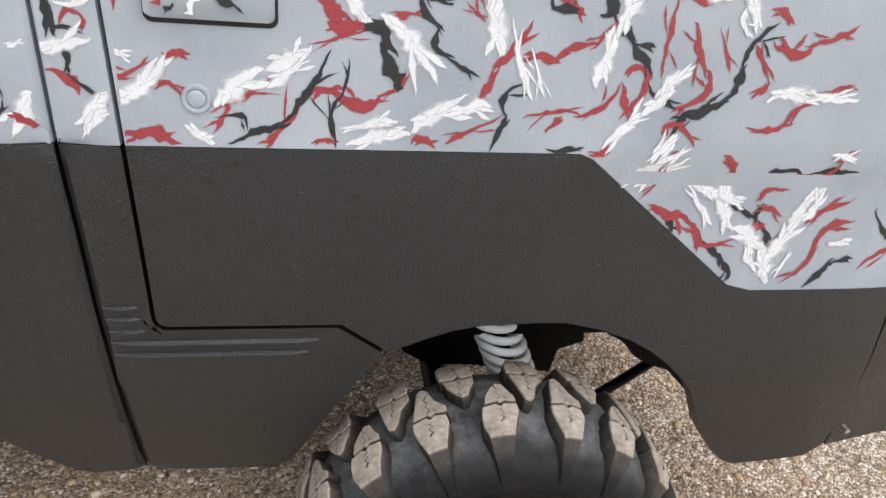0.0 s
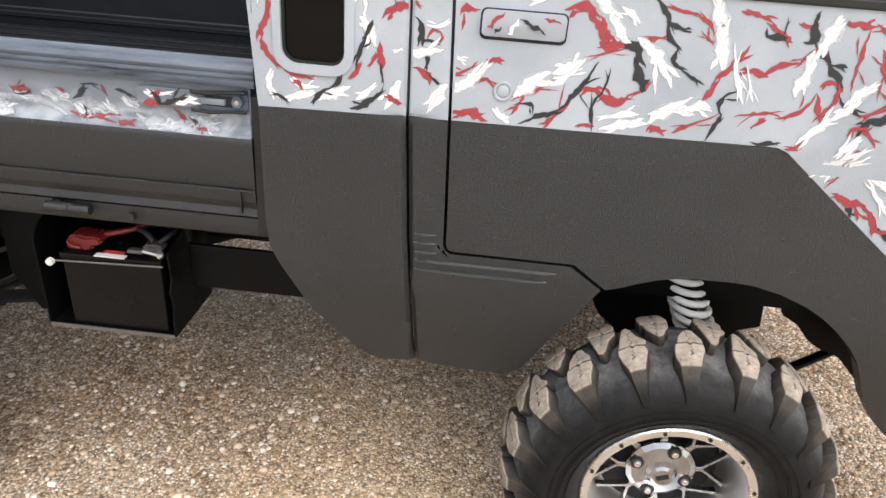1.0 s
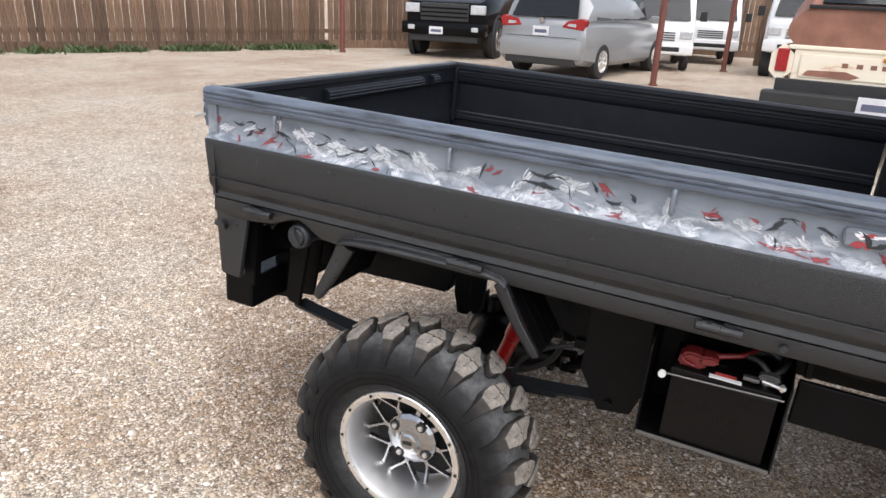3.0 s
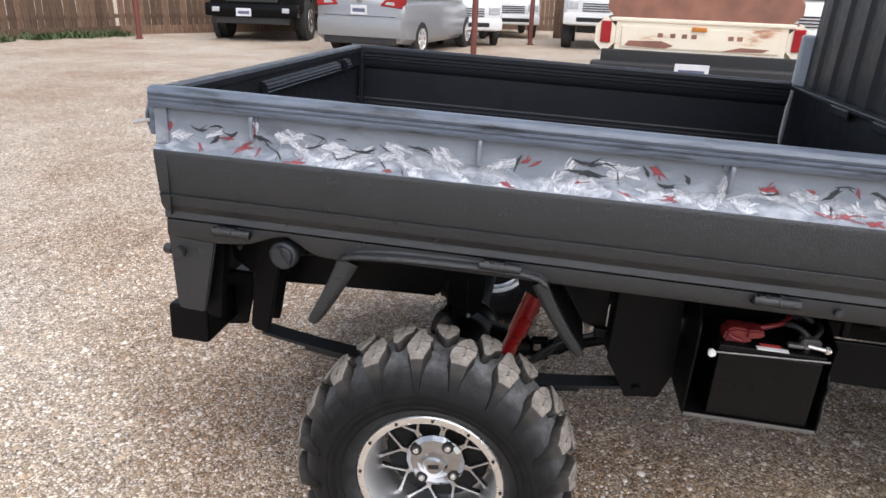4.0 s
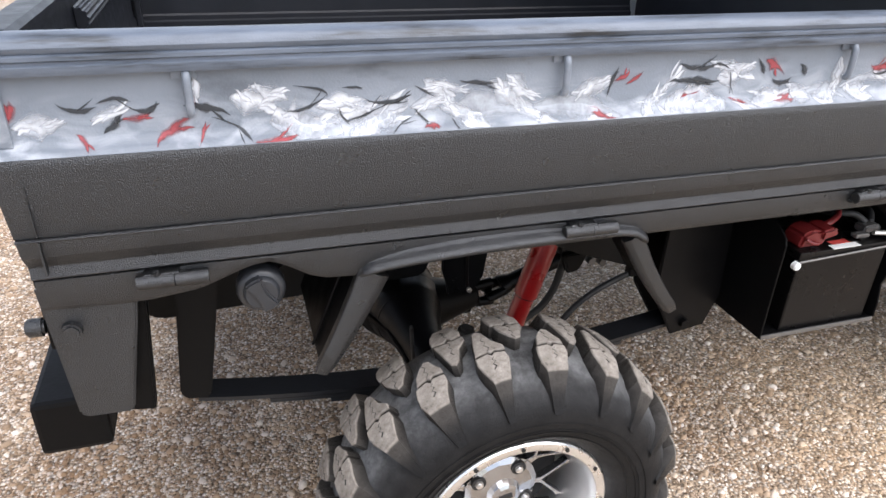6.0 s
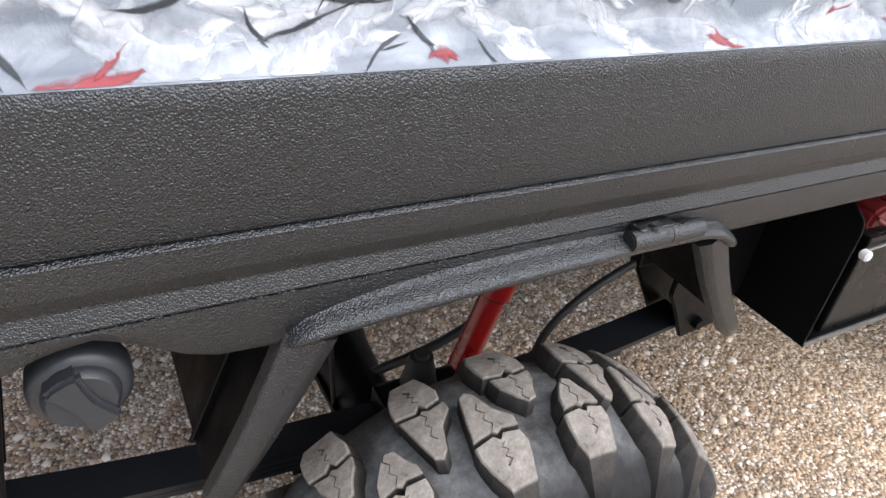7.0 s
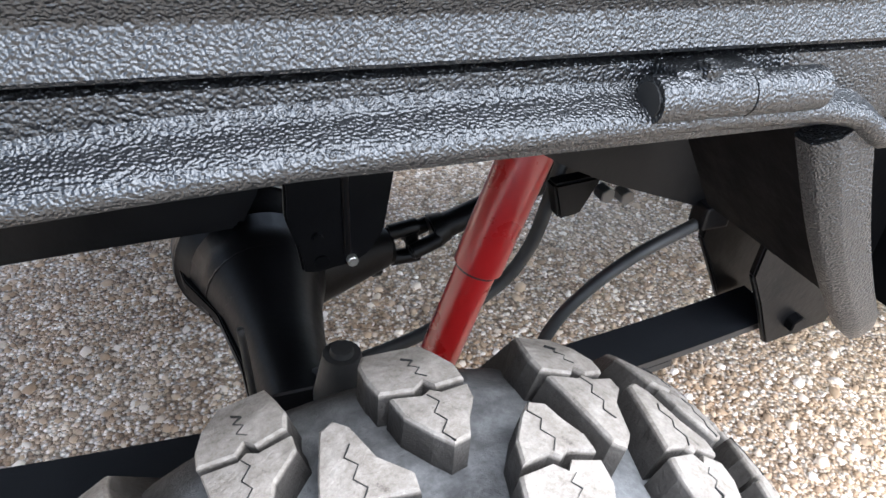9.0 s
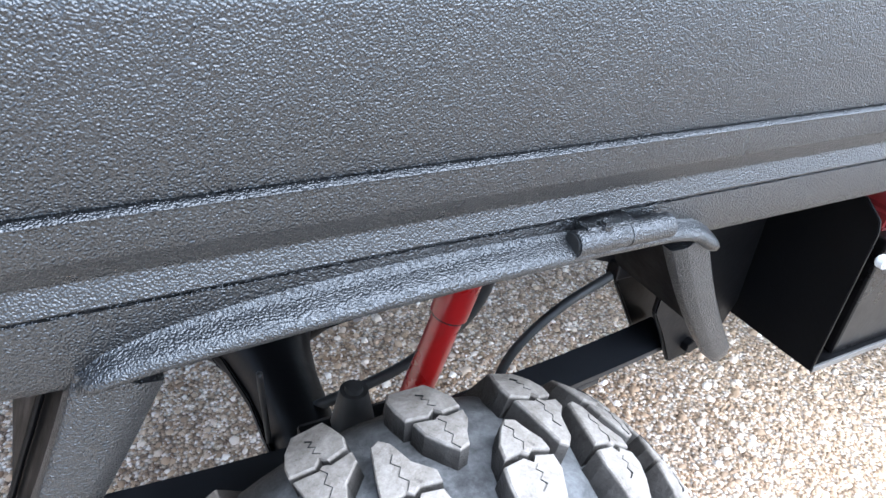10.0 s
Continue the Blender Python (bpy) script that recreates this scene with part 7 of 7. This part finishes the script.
# ---------------- yard: fence, posts, parked vehicles ----------------
def fence(x0, y0, x1, y1, seed):
    rng = random.Random(seed)
    root = new("fence")
    d = Vector((x1 - x0, y1 - y0, 0))
    root.matrix_basis = Matrix.Translation((x0, y0, 0)) @ Matrix.Rotation(math.atan2(d.y, d.x), 4, "Z")
    tagged(root, "tall weathered brown wooden picket fence along the yard", "fence")
    proto = None
    n = int(d.length / 0.143)
    for i in range(n):
        m = pose(0.143 * i, rng.uniform(-0.006, 0.006), rng.uniform(-0.03, 0.02), 0, rng.uniform(-0.5, 0.5), rng.uniform(-1.5, 1.5))
        if proto is None:
            proto = part("plank", box(0.0, 0.133, -0.010, 0.010, 0.02, 2.02, 0.003, seg=1), WOOD, root, m=m)
        else:
            again("plank", proto, root, m)
    part("foot_board", box(0, d.length, -0.034, -0.012, -0.02, 0.19, 0.004), WOOD, root, "weathered board along the fence foot")
    for z in (0.35, 1.6):
        part("rail", box(0, d.length, 0.012, 0.05, z, z + 0.09, 0.004), WOOD, root)
    return root


fence(-14.2, 1.0, -9.0, 13.5, 1)
fence(-9.0, 13.5, -3.0, 21.5, 2)
fence(-3.0, 21.5, 9.0, 22.5, 3)


def weeds(n, seed):
    rng = np.random.default_rng(seed)
    t = rng.uniform(0, 1, n) ** 0.8
    px, py = -14.0 + 5.0 * t + rng.normal(0.34, 0.17, n), 1.6 + 12 * t + rng.normal(0, 0.1, n)
    clump = np.sin(t * 37) + np.sin(t * 91 + 2) > -0.3
    px, py = px[clump], py[clump]
    bm = bmesh.new()
    for x, y in zip(px, py):
        a, h, w = rng.uniform(0, 6.28), rng.uniform(0.03, 0.15) * rng.uniform(0.5, 1.2), rng.uniform(0.010, 0.026)
        dx, dy = math.cos(a), math.sin(a)
        v = [bm.verts.new((x - dy * w, y + dx * w, 0)), bm.verts.new((x + dy * w, y - dx * w, 0)), bm.verts.new((x + dx * h * 0.5 + dy * w * 0.6, y + dy * h * 0.5 - dx * w * 0.6, h * 0.8)), bm.verts.new((x + dx * h * 0.9, y + dy * h * 0.9, h))]
        bm.faces.new((v[0], v[1], v[2]))
        bm.faces.new((v[0], v[2], v[3]))
    tagged(part("weeds", bm, WEED), "low green weeds along the foot of the fence", "weeds", kind="stuff")


weeds(7000, 3)


def post(x, y, h=3.2, r=0.055):
    p = part("steel_post", cyl((0, 0, 0), (0, 0, h), r, seg=18, bevel=0.005), POSTRED, smooth=True, m=pose(x, y, 0))
    tagged(p, "red oxide painted round steel post in the gravel", "post", group="yard posts")
    part("base_collar", cyl((0, 0, 0), (0, 0, 0.03), r * 1.5, seg=18), POSTRED, p)


post(-8.05, 12.7)
post(-0.78, 11.6)
post(0.02, 15.9)


def car_wheel(root, x, y, r, wide, rim_mat, side):
    wh = part("wheel", lathe([(0.0, -wide / 2 + 0.02), (r * 0.6, -wide / 2 + 0.02), (r * 0.64, -wide / 2), (r * 0.92, -wide / 2), (r, -wide / 2 + 0.03), (r, wide / 2 - 0.03), (r * 0.92, wide / 2), (0.0, wide / 2)], 32), CARTYRE, root, "black road tyre", smooth=True, m=pose(x, y, r, 0, 0, 90 * side))
    part("rim", lathe([(0.0, -wide / 2 - 0.004), (r * 0.15, -wide / 2 - 0.004), (r * 0.18, -wide / 2 + 0.012), (r * 0.52, -wide / 2 + 0.012), (r * 0.56, -wide / 2 - 0.006), (r * 0.62, -wide / 2 - 0.006), (r * 0.63, -wide / 2 + 0.02)], 32), rim_mat, wh, smooth=True)
    for k in range(6):
        part("spoke", box(-r * 0.06, r * 0.06, -wide / 2 - 0.008, -wide / 2 + 0.012, r * 0.12, r * 0.56, 0.004, m=pose(0, 0, 0, 0, 60 * k, 0)), rim_mat, wh)


def hull(root, name, sections, material, label=""):
    """A body lofted through sections of (y, half width low, half width high, z low, z high)."""
    bm = bmesh.new()
    rows = []
    for y, wl, wh, zl, zh in sections:
        r = min(0.09, (zh - zl) * 0.3)
        rows.append([bm.verts.new(p) for p in ((-wl + r, y, zl), (-wl, y, zl + r), (-wl, y, (zl + zh) / 2), (-wh, y, zh - r), (-wh + r, y, zh), (wh - r, y, zh), (wh, y, zh - r), (wl, y, (zl + zh) / 2), (wl, y, zl + r), (wl - r, y, zl))])
    k = len(rows[0])
    for a, b in zip(rows, rows[1:]):
        for j in range(k):
            bm.faces.new((a[j], b[j], b[(j + 1) % k], a[(j + 1) % k]))
    bm.faces.new(rows[0])
    bm.faces.new(rows[-1][::-1])
    return part(name, bm, material, root, label, smooth=True)


def number_plate(root, x, y, z, face=-1):
    p = part("number_plate", box(x - 0.16, x + 0.16, y - 0.006, y + 0.006, z - 0.08, z + 0.08, 0.004), PLATE, root, "white plate with plain dark bars")
    part("plate_bar", box(x - 0.12, x + 0.12, y + face * 0.008, y + face * 0.005, z - 0.035, z + 0.025), PLATEBAR, p)


def plate(corners, thick):
    """A flat pane through four corners, thickened along its normal."""
    p = [Vector(c) for c in corners]
    n = (p[1] - p[0]).cross(p[3] - p[0]).normalized() * thick
    bm = bmesh.new()
    a, b = [bm.verts.new(q) for q in p], [bm.verts.new(q + n) for q in p]
    bm.faces.new(a)
    bm.faces.new(b[::-1])
    for i in range(4):
        bm.faces.new((a[i], b[i], b[(i + 1) % 4], a[(i + 1) % 4]))
    return bm


def minivan(m):
    """Rear at y = 0, front towards +y."""
    v = new("minivan")
    v.matrix_basis = m
    tagged(v, "silver minivan parked with its rear to the yard", "car")
    hull(v, "body", [(0.0, 0.80, 0.80, 0.36, 0.92), (0.06, 0.86, 0.84, 0.28, 1.0), (0.6, 0.875, 0.86, 0.22, 1.02), (3.2, 0.875, 0.86, 0.22, 0.98), (4.1, 0.84, 0.78, 0.24, 0.86), (4.5, 0.66, 0.60, 0.30, 0.68)], CARSILVER)
    hull(v, "cabin", [(0.10, 0.80, 0.72, 0.90, 1.02), (0.32, 0.82, 0.66, 0.94, 1.56), (1.2, 0.83, 0.67, 0.94, 1.63), (2.4, 0.83, 0.65, 0.92, 1.58), (3.4, 0.80, 0.66, 0.90, 0.98)], CARSILVER)
    part("rear_window", plate([(-0.66, 0.085, 1.05), (0.66, 0.085, 1.05), (0.56, 0.275, 1.50), (-0.56, 0.275, 1.50)], 0.012), DARKGLASS, v, "dark rear window")
    part("wiper", tube([(-0.05, 0.075, 1.06), (0.30, 0.082, 1.09), (0.46, 0.085, 1.08)], 0.010, 6), SEAM, v)
    part("hatch_joint", box(-0.70, 0.70, -0.004, 0.05, 0.715, 0.725), SEAM, v)
    for s in (-1, 1):
        for y0, y1 in ((0.50, 1.15), (1.22, 2.10), (2.16, 2.95)):
            part("side_window", plate([(s * 0.838, y0, 1.04), (s * 0.838, y1, 1.04), (s * 0.70, y1 - 0.06, 1.46), (s * 0.70, y0 + 0.06, 1.46)], 0.014 * -s), DARKGLASS, v)
        lamp = prism([(s * 0.40, 0.90), (s * 0.82, 0.86), (s * 0.85, 1.02), (s * 0.78, 1.06), (s * 0.50, 1.0)], "y", -0.012, 0.16, bevel=0.01)
        lit = part("tail_lamp", lamp, TAILRED, v, "red and clear tail lamp")
        part("clear_lens", prism([(s * 0.50, 0.925), (s * 0.68, 0.91), (s * 0.68, 0.965), (s * 0.54, 0.965)], "y", -0.018, 0.0, bevel=0.004), LAMP, lit)
        part("reflector", box(s * 0.66 - 0.1, s * 0.66 + 0.1, -0.02, 0.02, 0.40, 0.44, 0.004), TAILRED, v)
        for y in (0.82, 3.55):
            car_wheel(v, s * 0.78, y, 0.32, 0.21, SILVER, s)
        part("mirror", box(s * 0.97 - 0.1, s * 0.97 + 0.1, 3.0, 3.14, 0.98, 1.12, 0.03), CARSILVER, v)
    part("rear_bumper", box(-0.82, 0.82, -0.06, 0.2, 0.36, 0.68, 0.05), CARSILVER, v, smooth=True)
    part("bumper_underside", box(-0.70, 0.70, -0.03, 0.25, 0.24, 0.40, 0.03), BUMPER, v)
    part("badge", cyl((0, -0.012, 1.0), (0, 0.03, 1.0), 0.05, seg=18), CHROME, v, "plain chrome badge")
    number_plate(v, 0, -0.012, 0.82)
    return v


def black_pickup(m):
    """Front at y = 0, facing -y."""
    v = new("pickup_truck")
    v.matrix_basis = m
    tagged(v, "glossy black full-size pickup parked nose out", "truck")
    hull(v, "body", [(0.05, 0.90, 0.88, 0.62, 1.20), (0.3, 1.0, 0.96, 0.55, 1.28), (1.6, 1.01, 0.96, 0.50, 1.34), (5.5, 1.01, 0.98, 0.55, 1.34)], CARBLACK)
    hull(v, "cabin", [(1.35, 0.92, 0.86, 1.25, 1.36), (2.0, 0.92, 0.74, 1.28, 1.92), (3.6, 0.92, 0.76, 1.28, 1.95), (3.9, 0.92, 0.80, 1.28, 1.40)], CARBLACK)
    part("front_bumper", box(-0.98, 0.98, -0.10, 0.25, 0.50, 0.78, 0.05), CARBLACK, v, smooth=True)
    part("lower_valance", box(-0.8, 0.8, -0.02, 0.3, 0.36, 0.52, 0.03), BUMPER, v)
    part("grille", box(-0.56, 0.56, -0.02, 0.08, 0.80, 1.18, 0.02), BUMPER, v)
    for z in (0.88, 0.97, 1.06):
        part("grille_bar", box(-0.54, 0.54, -0.04, 0.0, z, z + 0.03, 0.006), CARBLACK, v)
    for s in (-1, 1):
        part("head_lamp", box(s * 0.76 - 0.17, s * 0.76 + 0.17, -0.01, 0.12, 0.96, 1.16, 0.03), LAMP, v, "clear head lamp")
        part("fog_lamp", box(s * 0.74 - 0.08, s * 0.74 + 0.08, -0.115, 0.0, 0.60, 0.70, 0.02), LAMP, v)
        for y in (0.95, 4.4):
            car_wheel(v, s * 0.90, y, 0.43, 0.29, CHROME, s)
        part("arch", lathe([(0.46, -0.06), (0.52, -0.06), (0.52, 0.06), (0.46, 0.06)], 32), BUMPER, v, m=pose(s * 0.97, 0.95, 0.45, 0, 0, 90))
    number_plate(v, -0.15, -0.112, 0.60)
    return v


def white_kei(m, lifted=False):
    """A small cab-over truck; front at y = 0, facing -y."""
    v = new("kei_truck")
    v.matrix_basis = m
    tagged(v, "white lifted kei truck parked in a row" if lifted else "small white kei truck parked in a row", "truck", group="white kei trucks")
    up = 0.18 if lifted else 0.0
    hull(v, "cab", [(0.0, 0.62, 0.60, 0.40 + up, 0.95 + up), (0.08, 0.70, 0.68, 0.34 + up, 1.02 + up), (0.45, 0.735, 0.66, 0.34 + up, 1.72 + up), (1.15, 0.735, 0.66, 0.34 + up, 1.78 + up), (1.30, 0.72, 0.66, 0.34 + up, 1.74 + up)], CARWHITE)
    part("windscreen", prism([(-0.58, 1.06 + up), (0.58, 1.06 + up), (0.52, 1.60 + up), (-0.52, 1.60 + up)], "y", -0.01, 0.01), DARKGLASS, v, m=pose(0, 0.06, 0, 0, 0, 0) @ Matrix.Translation((0, 0, 1.06 + up)) @ Matrix.Rotation(radians(-27), 4, "X") @ Matrix.Translation((0, 0, -1.06 - up)))
    part("bumper", box(-0.70, 0.70, -0.06, 0.2, 0.36 + up, 0.60 + up, 0.04), CARWHITE, v, smooth=True)
    for k in range(4):
        z = 0.64 + up + 0.05 * k
        part("grille_slot", box(-0.30, 0.30, -0.016, 0.02, z, z + 0.022, 0.004), SEAM, v)
    part("lower_slot", box(-0.42, 0.42, -0.066, 0.0, 0.42 + up, 0.52 + up, 0.02), SEAM, v)
    for s in (-1, 1):
        part("head_lamp", box(s * 0.52 - 0.13, s * 0.52 + 0.13, -0.02, 0.06, 0.68 + up, 0.86 + up, 0.03), LAMP, v, "clear head lamp")
        part("side_window", prism([(0.45, 1.08 + up), (1.10, 1.08 + up), (1.08, 1.60 + up), (0.62, 1.60 + up)], "x", s * 0.70 - 0.02, s * 0.70 + 0.02), DARKGLASS, v)
        part("mirror", box(s * 0.86 - 0.07, s * 0.86 + 0.07, 0.26, 0.34, 1.05 + up, 1.25 + up, 0.02), SEAM, v)
        part("bed_side", box(s * 0.71 - 0.02, s * 0.71 + 0.02, 1.36, 3.25, 0.68 + up, 0.98 + up, 0.01), CARWHITE, v)
        for y in (0.62, 2.5):
            car_wheel(v, s * 0.62, y, 0.30 if lifted else 0.255, 0.22 if lifted else 0.15, SEAM if lifted else CARWHITE, s)
    part("bed_floor", box(-0.70, 0.70, 1.34, 3.25, 0.62 + up, 0.70 + up, 0.01), CARWHITE, v)
    part("chassis", box(-0.4, 0.4, 0.2, 3.1, 0.36, 0.60 + up, 0.02), SEAM, v)
    return v


def rusty_pickup(m):
    """Rear at y = 0, front towards +y."""
    v = new("old_pickup_truck")
    v.matrix_basis = m
    tagged(v, "old cream pickup with brown rear cap and rust stains", "truck")
    part("tailgate", box(-0.80, 0.80, 0.0, 0.05, 0.70, 1.02, 0.012), RUSTY, v, "cream tailgate with rust patches")
    part("tailgate_frame", box(-0.74, 0.74, -0.012, 0.002, 0.755, 0.965, 0.01), RUSTY, v)
    for x in (-0.36, -0.24, -0.13, -0.04, 0.30, 0.38):
        part("faded_mark", box(x - 0.025, x + 0.025, -0.0145, -0.010, 0.865, 0.905), RUSTBROWN, v)
    part("tailgate_handle", box(-0.07, 0.07, -0.03, 0.0, 0.935, 0.975, 0.008), ORANGE, v, "amber handle plate")
    part("tailgate_top", box(-0.86, 0.86, -0.014, 0.06, 1.00, 1.04, 0.012), RUSTY, v)
    part("rust_stain", prism([(-0.70, 0.77), (-0.30, 0.76), (-0.22, 0.79), (-0.34, 0.83), (-0.66, 0.82)], "y", -0.0135, -0.010), RUSTBROWN, v, "rust stain on the tailgate")
    part("rust_stain", prism([(0.22, 0.76), (0.60, 0.77), (0.66, 0.80), (0.40, 0.805)], "y", -0.0135, -0.010), RUSTBROWN, v)
    hull(v, "rear_cap", [(0.03, 0.90, 0.84, 1.03, 1.38), (0.4, 0.91, 0.78, 1.03, 1.70), (2.3, 0.91, 0.78, 1.03, 1.70)], RUSTBROWN, "faded brown rear cap")
    part("cap_trim", box(-0.76, 0.76, 0.0, 0.05, 1.365, 1.40, 0.01), SEAM, v)
    part("cap_window", plate([(-0.66, 0.045, 1.41), (0.66, 0.045, 1.41), (0.62, 0.36, 1.66), (-0.62, 0.36, 1.66)], 0.015), DARKGLASS, v)
    part("faded_patch", box(0.02, 0.30, 0.022, 0.034, 1.26, 1.30, 0.004), RUSTY, v)
    for s in (-1, 1):
        hull(v, "bed_side", [(0.0, 0.10, 0.10, 0.70, 1.04), (2.3, 0.10, 0.10, 0.66, 1.04)], RUSTY).matrix_basis = pose(s * 0.90, 0, 0)
        part("tail_lamp", box(s * 0.895 - 0.052, s * 0.895 + 0.052, -0.02, 0.03, 0.79, 1.00, 0.012), TAILRED, v, "red tail lamp")
        for y in (1.05, 4.2):
            car_wheel(v, s * 0.80, y, 0.36, 0.22, CHROME, s)
    part("rear_bumper", box(-1.0, 1.0, -0.20, 0.0, 0.50, 0.62, 0.02), BUMPER, v, "dark steel step bumper")
    part("under_panel", box(-0.92, 0.92, -0.03, 0.05, 0.60, 0.73, 0.01), BUMPER, v)
    part("bed_floor", box(-0.85, 0.85, 0.05, 2.3, 0.80, 0.84), RUSTBROWN, v)
    hull(v, "cab", [(2.35, 0.95, 0.78, 0.60, 1.72), (3.5, 0.96, 0.78, 0.55, 1.74), (3.9, 0.96, 0.92, 0.55, 1.18), (5.1, 0.94, 0.88, 0.55, 1.10)], RUSTBROWN, "rust brown cab and hood")
    part("rear_window", box(-0.62, 0.62, 2.33, 2.36, 1.25, 1.62, 0.01), DARKGLASS, v)
    part("bed_front", box(-0.88, 0.88, 2.305, 2.345, 0.70, 1.14, 0.01), RUSTBROWN, v)
    number_plate(v, -0.02, -0.205, 0.56)
    return v


minivan(pose(-2.78, 11.15, 0, 0, 0, -10))
black_pickup(pose(-5.75, 13.3, 0, 0, 0, 8))
white_kei(pose(-1.25, 14.6, 0, 0, 0, 14))
white_kei(pose(-0.55, 17.6, 0, 0, 0, 12))
white_kei(pose(1.45, 15.0, 0, 0, 0, -3), True)
white_kei(pose(4.45, 11.0, 0, 0, 0, -4), True)
rusty_pickup(pose(2.12, 6.15, 0, 0, 0, -9))
wp = part("timber_post", box(-0.12, 0.12, -0.10, 0.10, 0, 2.6, 0.01), WOOD, m=pose(0.62, 18.6, 0))
tagged(wp, "pale square timber post standing in the yard", "post")
